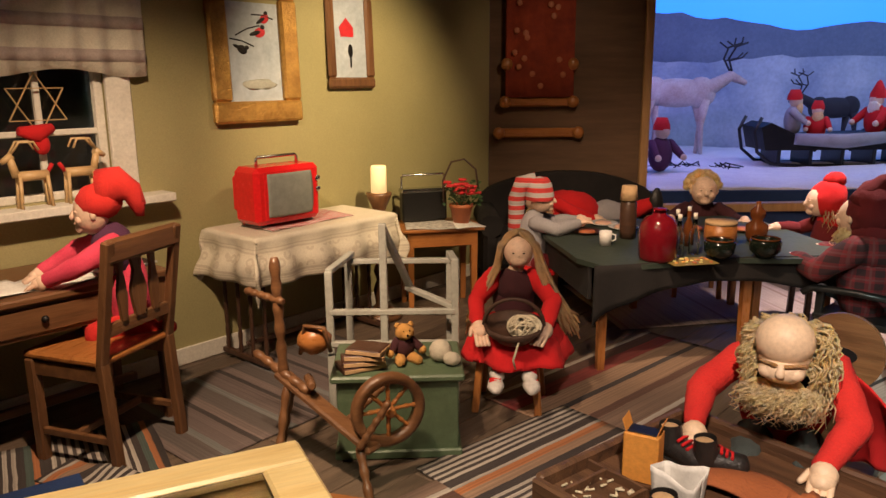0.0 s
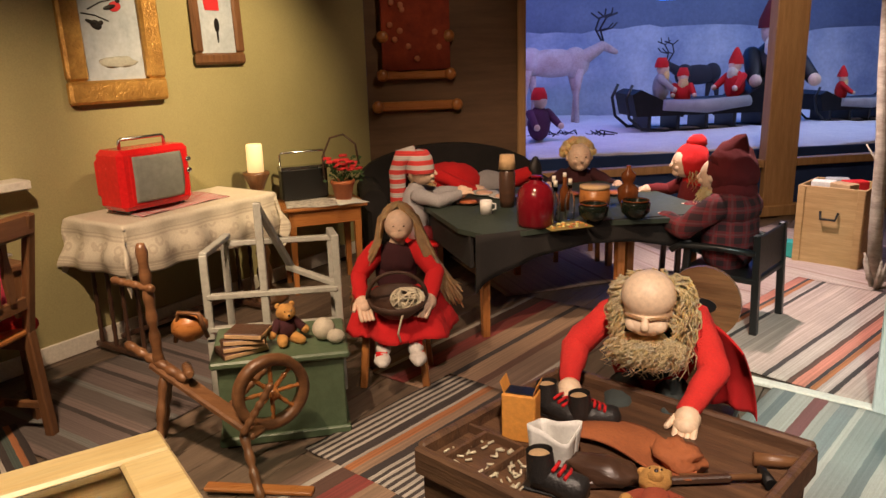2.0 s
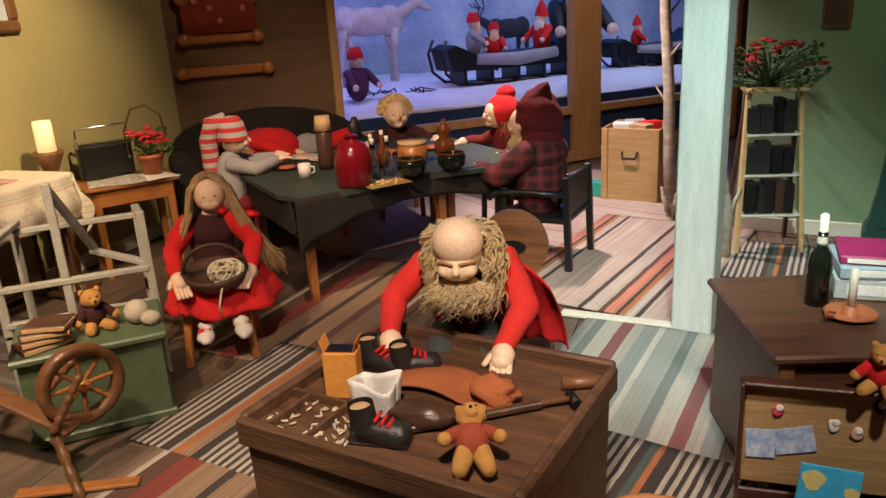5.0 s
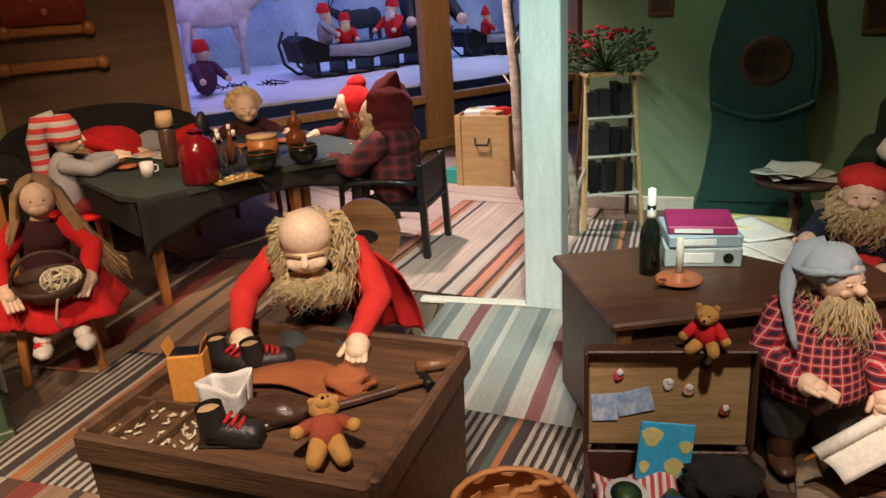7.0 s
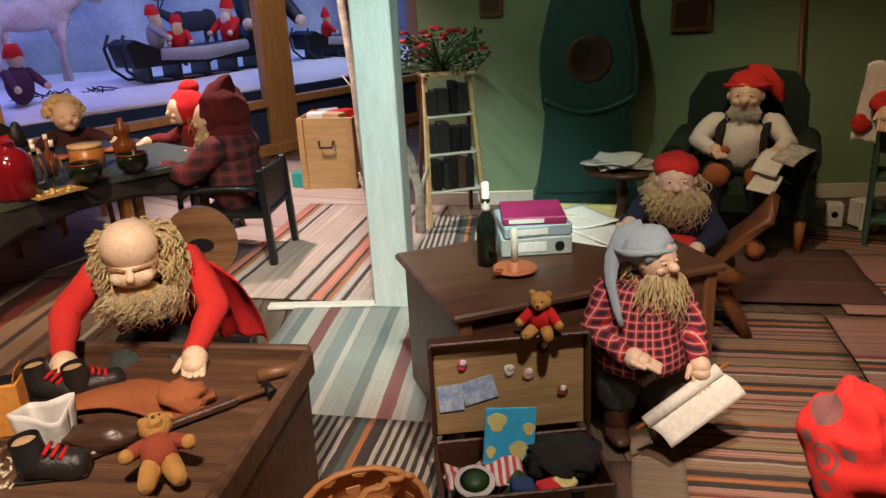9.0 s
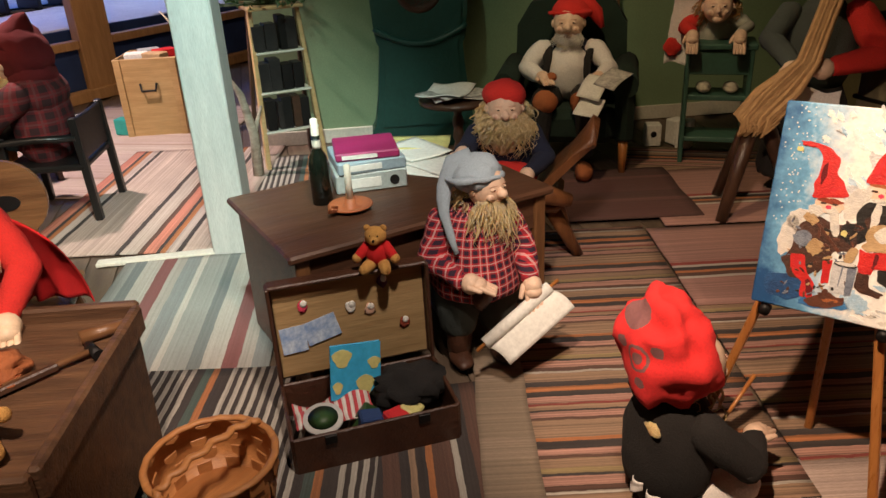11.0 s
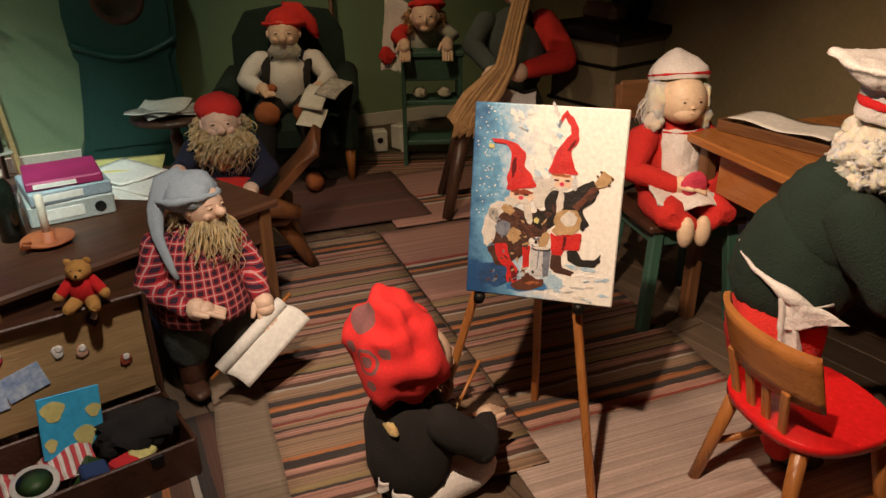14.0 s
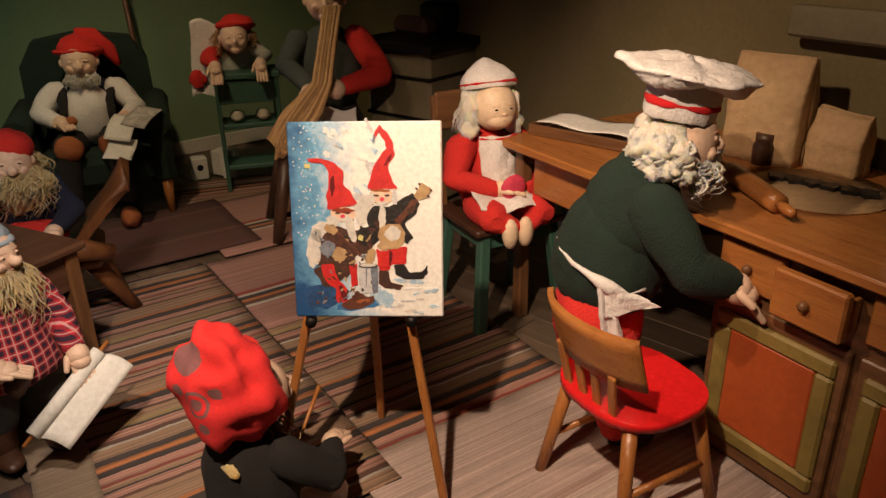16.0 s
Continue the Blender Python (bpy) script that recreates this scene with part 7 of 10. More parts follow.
for k in range(70):
    blot("painted_fleck", rng.triangular(14, 170, 60), rng.uniform(60, 560), 3.2, 3.2, "paper", 0.0003, 0, 0.5)
blot("signature_bar", 550, 872, 32, 5, "paint_grey", 0.0003, 0, 2)

# suitcase
su = Vector((0.38, -0.31)).normalized()
SM = pose(1.732, 1.178, 0, 0, 0, math.degrees(math.atan2(su.y, su.x)))
t = thing("suitcase", "open brown leather suitcase with striped lining on the floor", "suitcase", SM)
SW, SD, SH = 0.50, 0.29, 0.14
for c, s in (((0, 0, 0.006), (SW, SD, 0.012)), ((0, -SD / 2, SH / 2), (SW, 0.012, SH)), ((0, SD / 2, SH / 2), (SW, 0.012, SH)), ((-SW / 2, 0, SH / 2), (0.012, SD, SH)), ((SW / 2, 0, SH / 2), (0.012, SD, SH))):
    sh = Shape(); sh.box(c, s, 0.004); part("case_wall", sh, "brown_leather", t)
lid_r = Matrix.Rotation(radians(-2), 3, "X")
def lp(x, y, z):
    return Vector((0, SD / 2 + 0.004, SH)) + lid_r @ Vector((x, y, z))
sh = Shape(); sh.box(lp(0, 0.03, 0.17), (SW, 0.012, 0.34), 0.004, 0, lid_r); lid = part("lid", sh, "brown_leather", t)
sh = Shape(); sh.box(lp(0, 0.021, 0.17), (SW - 0.02, 0.006, 0.32), 0.001, 0, lid_r); part("lid_lining", sh, "lining", lid, "tan striped cloth lining")
for c, s in (((-SW / 2, 0.008, 0.17), (0.012, 0.055, 0.34)), ((SW / 2, 0.008, 0.17), (0.012, 0.055, 0.34)), ((0, 0.008, 0.34), (SW, 0.055, 0.012))):
    sh = Shape(); sh.box(lp(*c), s, 0.004, 0, lid_r); part("lid_wall", sh, "brown_leather", lid)
for x in (-0.14, 0.14):
    sh = Shape(); sh.box((x, -SD / 2 - 0.009, SH - 0.02), (0.035, 0.008, 0.03), 0.002); part("latch", sh, "iron", t)
for k, (x, z, w, h, r, mt) in enumerate(((-0.19, 0.14, 0.08, 0.09, 3, "photo_blue"), (-0.10, 0.16, 0.11, 0.08, 14, "photo_blue"))):
    sh = Shape(); sh.box((0, 0, 0), (w, 0.002, h), 0.0005)
    ob = single("photo", sh, mt, "blue winter photograph stuck to the suitcase lining", "photograph", SM @ Matrix.Translation(lp(x, 0.0155, z)) @ pose(0, 0, 0, -6, -r, 0), "pictures in the lid")
for k, (x, z) in enumerate(((-0.15, 0.25), (0.0, 0.22), (0.06, 0.20), (0.11, 0.29), (0.17, 0.13))):
    sh = Shape(); sh.ball((0, 0, 0), (0.017, 0.003, 0.020), 0, 10, 6, None, 0.5, k); sh.ball((0.004, -0.003, 0.010), (0.011, 0.003, 0.012), 1, 8, 5, None, 0.4, k)
    single("sticker", sh, [("pink", "paper", "cheek", "purple", "brick_cloth")[k], "paper"], "small red and white paper scrap on the suitcase lining", "sticker", SM @ Matrix.Translation(lp(x, 0.0145, z)) @ pose(0, 0, 0, -6), "scraps in the lid")
t = thing("folded_map", "blue and yellow folded map standing in the suitcase", "map", SM @ pose(-0.03, 0.05, 0.10, -12, 8, 6))
sh = Shape(); sh.box((0, 0, 0.09), (0.165, 0.008, 0.18), 0.002); part("map_cover", sh, "blue_map", t)
for x, z, a, b in ((-0.045, 0.135, 0.03, 0.03), (0.03, 0.04, 0.028, 0.034), (0.06, 0.11, 0.02, 0.02), (-0.06, 0.04, 0.015, 0.02)):
    sh = Shape(); sh.plate([(x + a * math.cos(q) * (1 + 0.25 * math.sin(3 * q)), z + b * math.sin(q)) for q in (2 * math.pi * i / 14 for i in range(14))], -0.006, -0.003, 0, "xz"); part("printed_land", sh, "yellow", t)
sh = Shape(); sh.lathe([(0, 0), (0.06, 0), (0.06, 0.01), (0, 0.012)], (0, 0, 0), 0, 24); sh.lathe([(0, 0.0125), (0.045, 0.0125), (0, 0.014)], (0, 0, 0), 1, 20)
single("compass_plate", sh, ["mug", "leaf"], "round green and white compass in the suitcase", "compass", SM @ pose(-0.15, -0.07, 0.13, 14))
sh = Shape(); sh.sheet(lambda u, v: (-0.12 + 0.24 * u, -0.07 + 0.14 * v, 0.03 * math.sin(6 * u) * math.sin(5 * v)), 16, 10, 0.003)
single("checked_cloth", sh, "gingham", "red and white checked cloth crumpled in the suitcase", "cloth", SM @ pose(-0.11, 0.01, 0.105))
sh = Shape(); sh.ball((0, 0, 0.06), (0.11, 0.09, 0.065), 0, 20, 12, None, 0.45)
single("black_pouch", sh, "black_cloth", "crumpled black pouch packed in the suitcase", "pouch", SM @ pose(0.14, 0.02, 0.06))
for k, (x, y, mt) in enumerate(((-0.02, -0.08, "bluewood"), (0.05, -0.09, "petal"), (0.09, -0.06, "yellow"), (-0.05, -0.04, "leaf"))):
    sh = Shape(); sh.box((0, 0, 0.045), (0.07, 0.06, 0.09), 0.006)
    single("small_packet", sh, mt, "small coloured packet lying in the suitcase", "packet", SM @ pose(x, y, 0.035, 12 * k, 8, 25 * k), "packets in the suitcase")

# things on the office desk
def on_desk(x, y, r=0.0):
    return pose(x, y, DT + 0.001, 0, 0, r)
for k, (w, d, h, z, mt, r) in enumerate(((0.265, 0.25, 0.072, 0.0, "binder_grey", 0), (0.255, 0.25, 0.045, 0.0725, "binder_blue", 3), (0.235, 0.23, 0.03, 0.118, "binder_mag", -3))):
    t = thing("ring_binder", ("grey", "blue-grey", "magenta")[k] + " ring binder stacked on the desk", "binder", on_desk(2.39, 1.665, -42 + r) @ pose(0, 0, z), "stack of binders")
    sh = Shape(); sh.box((0, 0, h / 2), (w, d, h), 0.005); part("cover", sh, mt, t)
    sh = Shape(); sh.box((-0.03, -d / 2 - 0.001, h / 2), (0.13, 0.003, h * 0.5), 0.0005); part("spine_label", sh, "paper", t)
    if k == 0:
        # no hole is cut; the shade inside it is a black disc on the spine
        sh = Shape(); sh.lathe([(0, 0), (0.014, 0), (0.018, 0.003), (0.018, 0)], (0.085, -d / 2 - 0.001, h / 2), 0, 16, Matrix.Rotation(radians(90), 3, "X")); part("finger_hole_shade", sh, "black", t)
t = thing("wine_bottle", "dark green wine bottle with a candle stub in its neck", "bottle", on_desk(2.13, 1.66))
sh = Shape(); sh.lathe([(0, 0), (0.037, 0), (0.038, 0.14), (0.03, 0.175), (0.015, 0.20), (0.015, 0.25), (0, 0.25)], (0, 0, 0), 0); part("bottle", sh, "dark_glass", t)
sh = Shape(); sh.lathe([(0, 0.205), (0.0145, 0.20), (0.017, 0.215), (0.0145, 0.24), (0.0135, 0.305), (0.006, 0.31), (0, 0.309)], (0, 0, 0), 0, 14); part("candle_stub", sh, "wax", t)
t = thing("chamberstick", "terracotta candle holder with a handle and white candle", "candle holder", on_desk(2.13, 1.53))
sh = Shape(); sh.lathe([(0, 0), (0.05, 0), (0.08, 0.016), (0.076, 0.02), (0.045, 0.008), (0.02, 0.008), (0.02, 0.04), (0.015, 0.04), (0, 0.03)], (0, 0, 0), 0, 26); part("saucer", sh, "terracotta", t)
sh = Shape(); sh.tube([(-0.07, 0, 0.015), (-0.11, 0, 0.025), (-0.105, 0, 0.045), (-0.07, 0, 0.03)], 0.006, 0, 8); part("handle", sh, "terracotta", t)
sh = Shape(); sh.lathe([(0, 0.02), (0.013, 0.02), (0.012, 0.16), (0, 0.165)], (0, 0, 0), 0, 12); part("candle", sh, "wax", t)
for k, (x, y, r, mt) in enumerate(((2.62, 1.52, 10, "paper"), (2.66, 1.50, -14, "paper"), (2.84, 1.75, 30, "yellow"), (2.74, 1.70, -20, "paper"))):
    sh = Shape(); sh.sheet(lambda u, v: (-0.105 + 0.21 * u, -0.14 + 0.28 * v, 0.003 + 0.004 * math.sin(4 * u + k)), 8, 8, 0.0015)
    single("paper_sheet", sh, mt, ("pale yellow" if mt == "yellow" else "white") + " paper sheet lying on the desk", "paper", on_desk(x, y, r) @ pose(0, 0, 0.006 * k), "papers on the office desk")


def teddy(m, shirt, label, s=1.0, lying=False):
    t = thing("teddy_bear", label, "toy bear", m @ Matrix.Diagonal((s, s, s, 1)))
    sh = Shape(); sh.ball((0, 0, 0.075), (0.058, 0.05, 0.068), 0, 14, 10); part("body", sh, shirt, t)
    sh = Shape(); sh.ball((0, -0.01, 0.165), (0.052, 0.046, 0.046), 0, 14, 10, None, 0.12); sh.ball((0, -0.045, 0.155), (0.026, 0.024, 0.021), 0, 10, 7); part("head", sh, "fur", t)
    sh = Shape(); sh.ball((0, -0.066, 0.16), 0.007, 0, 8, 6); sh.ball((-0.017, -0.048, 0.178), 0.005, 0, 8, 6); sh.ball((0.017, -0.048, 0.178), 0.005, 0, 8, 6); part("face", sh, "eye", t)
    for sx in (-1, 1):
        sh = Shape(); sh.ball((sx * 0.038, 0, 0.2), (0.017, 0.01, 0.017), 0, 10, 7); part("ear", sh, "fur", t)
        sh = Shape(); sh.limb((sx * 0.042, 0, 0.11), (sx * 0.082, -0.03, 0.07), 0.025, 0.023, 0); part("arm", sh, shirt, t)
        sh = Shape(); sh.ball((sx * 0.09, -0.037, 0.062), 0.024, 0, 10, 7); part("paw", sh, "fur", t)
        if lying:
            sh = Shape(); sh.limb((sx * 0.026, 0, 0.03), (sx * 0.045, -0.01, -0.035), 0.034, 0.028, 0)
        else:
            sh = Shape(); sh.limb((sx * 0.03, -0.02, 0.025), (sx * 0.05, -0.085, 0.024), 0.031, 0.026, 0)
        part("leg", sh, "fur", t)
    return t

teddy(pose(0, 0, 0) @ Matrix.Translation(SM @ lp(0.10, 0.0, 0.348)) @ pose(0, 0, 0, 0, 0, -62), "red", "small teddy bear in a red jumper sitting on the suitcase lid", 0.66)
teddy(BENCH @ pose(0.27, -0.27, BT + 0.040, -66, 0, 30), "brick_cloth", "small teddy bear in a brown shirt lying on the bench", 0.76, True)
teddy(pose(-0.14, 3.14, 0.386, 0, 0, 20), "maroon", "small orange toy bear in a dark red shirt on the chest", 0.82)
sh = Shape(); sh.ball((0, 0, 0.05), 0.05, 0, 14, 10); sh.ball((0.05, -0.05, 0.03), (0.04, 0.035, 0.03), 0, 12, 8); sh.ball((0.02, 0.04, 0.03), 0.03, 0, 10, 8)
single("soft_toy", sh, "cream", "small cream plush lamb on the chest", "toy", pose(0.02, 3.12, 0.386))
for k in range(4):
    sh = Shape(); sh.box((0, 0, 0.012), (0.19 - 0.01 * k, 0.13, 0.024), 0.004); sh.box((0.004, -0.002, 0.012), (0.188 - 0.01 * k, 0.134, 0.016), 0.001, 1)
    single("old_book", sh, ["brown_leather", "kraft"], "old brown leather book stacked on the chest lid", "book", pose(-0.33 + 0.012 * k, 3.06, 0.386 + 0.0245 * k, 0, 0, 25 - 14 * k), "books on the chest")

# woven basket
t = thing("chip_basket", "woven wood chip basket with a braided rim on the floor", "basket", pose(1.25, 1.33, 0.018) @ Matrix.Diagonal((1, 1, 0.74, 1)))
rb = 0.175
for row in range(4):
    for k in range(22):
        a = 2 * math.pi * (k + 0.5 * (row % 2)) / 22
        off = 0.004 if (k + row) % 2 else -0.004
        r = rb * (0.84 + 0.045 * row) + off
        sh = Shape(); sh.box((r * math.cos(a), r * math.sin(a), 0.03 + 0.05 * row), (0.005, 2 * math.pi * r / 22 * 1.04, 0.051), 0.002, 0, Matrix.Rotation(a, 3, "Z")); part("chip", sh, "wicker", t)
sh = Shape(); sh.lathe([(0, 0), (rb * 0.84, 0), (rb * 0.84, 0.008), (0, 0.008)], (0, 0, 0), 0, 30); part("bottom", sh, "wicker", t)
sh = Shape(); sh.lathe([(rb * 0.80, 0.006), (rb * 0.815, 0.006), (rb * 0.955, 0.21), (rb * 0.94, 0.21)], (0, 0, 0), 0, 40); part("inner_wall", sh, "wicker", t)
sh = Shape(); sh.tube([(rb * math.cos(a) * (0.99 + 0.005 * math.sin(18 * a)), rb * math.sin(a) * (0.99 + 0.005 * math.sin(18 * a)), 0.215 + 0.002 * math.cos(18 * a)) for a in (2 * math.pi * k / 72 for k in range(73))], 0.011, 0, 8); part("rim", sh, "wicker", t)
sh = Shape(); sh.tube([(rb * math.cos(a), 0.03 * math.sin(14 * a) * 0.3, 0.215 + 0.05 * math.sin(a)) for a in (math.pi * k / 30 for k in range(31))], 0.012, 0, 8); part("handle", sh, "wicker", t)

# things on the bench
def on_bench(x, y, z=0.0, r=0.0):
    return BENCH @ pose(x, y, BT + 0.001 + z, 0, 0, r)
t = thing("paper_carton", "orange cardboard carton standing open on the bench", "carton", on_bench(-0.27, -0.07, 0, 22) @ Matrix.Diagonal((0.88, 0.88, 0.86, 1)))
sh = Shape(); sh.box((0, 0, 0.085), (0.115, 0.08, 0.17), 0.004); part("carton_body", sh, "cardboard", t)
for sx in (-1, 1):
    sh = Shape(); sh.box((sx * 0.055, 0, 0.19), (0.003, 0.075, 0.05), 0.001, 0, Matrix.Rotation(radians(sx * 18), 3, "Y")); part("flap", sh, "cardboard", t)
# the carton is solid; a black plate stands in for its shaded inside
sh = Shape(); sh.box((0, 0, 0.172), (0.095, 0.06, 0.004), 0.001); part("opening_shade", sh, "black", t)
sh = Shape()
sh.sheet(lambda u, v: (0.055 * max(-1, min(1, 1.3 * math.cos(6.283 * u))) * (1 + 0.15 * v), 0.04 * max(-1, min(1, 1.3 * math.sin(6.283 * u))) * (1 + 0.2 * v) + 0.01 * math.sin(20 * u) * v, 0.11 * v + 0.012 * math.sin(13 * u) * v), 26, 6, 0.002)
single("paper_pouch", sh, "paper", "crumpled white and grey paper pouch on the bench", "bag", on_bench(-0.11, -0.13, 0, 10))

def boot(m, label, s=1.0):
    t = thing("boot", label, "shoe", m @ Matrix.Diagonal((s, s, s, 1)), "boots on the bench")
    sh = Shape(); sh.tube([(0, 0.07, 0.05), (0, 0.05, 0.05), (0, -0.02, 0.045), (0, -0.09, 0.035), (0, -0.125, 0.03), (0, -0.14, 0.028)], [0.024, 0.050, 0.050, 0.054, 0.050, 0.022], 0, 16, True, True, 0.95)
    sh.tube([(0, 0.03, 0.05), (0, 0.035, 0.10), (0, 0.04, 0.150)], [0.054, 0.050, 0.047], 0, 16, True, False); part("upper", sh, "shoe", t)
    sh = Shape(); sh.box((0, -0.02, 0.007), (0.08, 0.235, 0.014), 0.006); part("sole", sh, "black", t)
    for k in range(3):
        sh = Shape(); sh.tube([(-0.036, -0.022 - 0.022 * k, 0.100 - 0.010 * k), (0, -0.030 - 0.022 * k, 0.112 - 0.012 * k), (0.036, -0.022 - 0.022 * k, 0.100 - 0.010 * k)], 0.007, 0, 6); part("lace", sh, "red", t, "red lace")
    sh = Shape(); sh.ball((0, 0.04, 0.132), (0.040, 0.040, 0.010), 0, 14, 6); part("lining", sh, "kraft", t)
boot(on_bench(-0.04, -0.25, 0, 105), "small black boot with red laces on the bench", 0.74)
boot(on_bench(-0.27, 0.10, 0, 90), "black boot under repair on the bench", 0.72)
boot(on_bench(-0.16, 0.12, 0, 130), "second black boot beside the gnome's hand", 0.70)
sh = Shape(); sh.sheet(lambda u, v: (-0.2 + 0.4 * u, (-0.07 + 0.14 * v) * (0.55 + 0.7 * math.sin(math.pi * (0.15 + 0.8 * u))) + 0.05 * math.sin(5 * u), 0.008 + 0.014 * math.sin(6 * u) * math.sin(4 * v) + 0.016), 26, 10, 0.004)
single("leather_piece", sh, "tan_leather", "reddish brown suede hide spread on the bench", "leather", on_bench(0.02, 0.06, 0, 8))
sh = Shape(); sh.ball((0, 0, 0.03), (0.07, 0.055, 0.04), 0, 18, 12, None, 0.6, 3)
single("leather_scrap", sh, "tan_leather", "crumpled suede scrap under the gnome's hand", "leather", on_bench(0.16, 0.07, 0.0, 0))
sh = Shape(); sh.ball((0, 0, 0.035), (0.10, 0.055, 0.035), 0, 16, 10, None, 0.3, 5)
single("shoe_last", sh, "dark_wood", "dark wooden shoe last on the bench", "shoe last", on_bench(0.04, -0.12, 0.0, 15))
t = thing("hammer", "small hammer with a wooden handle on the bench", "hammer", on_bench(0.29, 0.08, 0.015, 40))
sh = Shape(); sh.tube([(-0.12, 0, 0), (0.1, 0, 0.004)], [0.011, 0.009], 0, 8); part("handle", sh, "brown", t)
sh = Shape(); sh.tube([(0.1, -0.04, 0.004), (0.1, 0.03, 0.004), (0.1, 0.05, 0.004)], [0.016, 0.013, 0.005], 0, 10); part("head", sh, "iron", t)
sh = Shape(); sh.tube([(-0.06, 0, 0.02), (0.06, 0, 0.02)], [0.02, 0.016], 0, 10)
single("awl", sh, "brown", "turned wooden awl on the bench", "awl", on_bench(0.36, 0.24, 0, 30))
sh = Shape(); rng = random.Random(9)
for k in range(60):
    x, y, a = rng.uniform(-0.38, -0.08), rng.uniform(-0.32, -0.17), rng.uniform(0, 3.1)
    sh.tube([(x, y, 0.006), (x + 0.02 * math.cos(a), y + 0.02 * math.sin(a), 0.008)], 0.0035, 0, 5)
single("wooden_pegs", sh, "yarn", "scattered pale wooden shoe pegs in the bench tray", "pegs", on_bench(0, 0), kind="stuff")
sh = Shape(); sh.ball((0, 0, 0.03), (0.035, 0.04, 0.03), 0, 12, 8)
single("black_ball", sh, "shoe", "ball of black waxed thread on the bench", "thread", on_bench(-0.36, 0.20))
# gnome's stool behind the bench
t = thing("shoemaker_chair", "brown wooden chair with a rounded back and hand hole", "chair", pose(1.34, 2.36, 0, 0, 0, -40))
sh = Shape(); sh.box((0, 0, 0.34), (0.36, 0.34, 0.03), 0.01); part("seat", sh, "brown", t)
for sx in (-1, 1):
    for sy in (-1, 1):
        sh = Shape(); sh.beam((sx * 0.13, sy * 0.12, 0.33), (sx * 0.17, sy * 0.16, 0), 0.036, 0.036, 0.006); part("leg", sh, "brown_z", t)
sh = Shape(); n = 24
out = [(0.0 + 0.135 * math.cos(a), 0.66 + 0.14 * math.sin(a)) for a in (radians(-55 + 290 * i / n) for i in range(n + 1))] + [(-0.06, 0.34), (0.06, 0.34)]
sh.plate(out, 0.13, 0.15, 0, "xz"); part("backrest", sh, "brown", t, "rounded brown back board")
# the board is uncut; this black oval gives the darkness of its hole
sh = Shape(); sh.plate([(0.05 * math.cos(a), 0.65 + 0.028 * math.sin(a)) for a in (2 * math.pi * i / 16 for i in range(16))], 0.127, 0.153, 0, "xz"); part("hand_hole_shade", sh, "black", t)
# cloth over the chair
sh = Shape(); sh.sheet(lambda u, v: (-0.13 + 0.26 * u - 0.03 * v * (1 - 2 * u), 0.035 * math.sin(7 * u + 1.5 * v) * v + 0.02 * math.sin(15 * u) * v * v - 0.10 * (1 - v) ** 2 * (0.4 + u), 0.70 - 0.06 * u * u - 0.34 * v + 0.05 * math.sin(2.6 * u) * v), 26, 18, 0.006)
single("red_cloth", sh, "red", "red felt jacket draped over the chair side", "cloth", pose(1.355, 2.15, 0.035, 0, 0, -45) @ Matrix.Diagonal((0.62, 1, 0.97, 1)))

# display case beside the visitors
t = thing("display_case", "pale pine display case with a glass top", "display case", pose(-0.28, 1.385, 0, 0, 0, 25))
CW_, CD_ = 0.70, 0.55
for c, s in (((-CW_ / 2, -0.045, 0.885), (CW_, 0.09, 0.03)), ((-CW_ / 2, -CD_ + 0.045, 0.885), (CW_, 0.09, 0.03)), ((-0.045, -CD_ / 2, 0.885), (0.09, CD_ - 0.18, 0.03)), ((-CW_ + 0.045, -CD_ / 2, 0.885), (0.09, CD_ - 0.18, 0.03))):
    sh = Shape(); sh.box(c, s, 0.006); part("frame_board", sh, "pine", t)
sh = Shape(); sh.box((-CW_ / 2, -CD_ / 2, 0.43), (CW_ - 0.06, CD_ - 0.06, 0.86), 0.006); part("cabinet", sh, "pine", t)
sh = Shape(); sh.box((-CW_ / 2, -CD_ / 2, 0.890), (CW_ - 0.18, CD_ - 0.18, 0.005), 0.001); part("glass_top", sh, "glass", t)
sh = Shape(); sh.box((-CW_ / 2, -CD_ / 2, 0.863), (CW_ - 0.26, CD_ - 0.25, 0.004), 0.001); part("printed_sheet", sh, "paper_print", t)

# tableware
def tw(name, prof, mt, label, cat, x, y, seg=22, sub=()):
    if not sub:
        sh = Shape(); sh.lathe(prof, (0, 0, 0), 0, seg)
        return single(name, sh, mt, label, cat, pose(x, y, TOP + 0.001))
    t = thing(name, label, cat, pose(x, y, TOP + 0.001))
    sh = Shape(); sh.lathe(prof, (0, 0, 0), 0, seg); part("vessel", sh, mt, t)
    for nm, p, m2 in sub:
        sh = Shape(); sh.lathe(p, (0, 0, 0), 0, seg); part(nm, sh, m2, t)
    return t
jug = [(0, 0), (0.094, 0), (0.103, 0.02), (0.105, 0.15), (0.096, 0.20), (0.072, 0.235), (0.038, 0.252), (0.034, 0.285), (0, 0.285)]
tw("juice_flask", jug, "red_drink", "large round flask of dark red juice on the table", "flask", 1.22, 3.98, sub=[("neck_ring", [(0.035, 0.262), (0.042, 0.270), (0.035, 0.278)], "glass")])
cup = [(0, 0), (0.035, 0), (0.038, 0.085), (0.034, 0.085), (0.03, 0.008), (0, 0.008)]
t = tw("mug", cup, "mug", "white china mug on the table", "mug", 1.02, 4.36, sub=[("foot_ring", [(0.03, -0.0005), (0.032, 0.004), (0.028, 0.004)], "mug")])
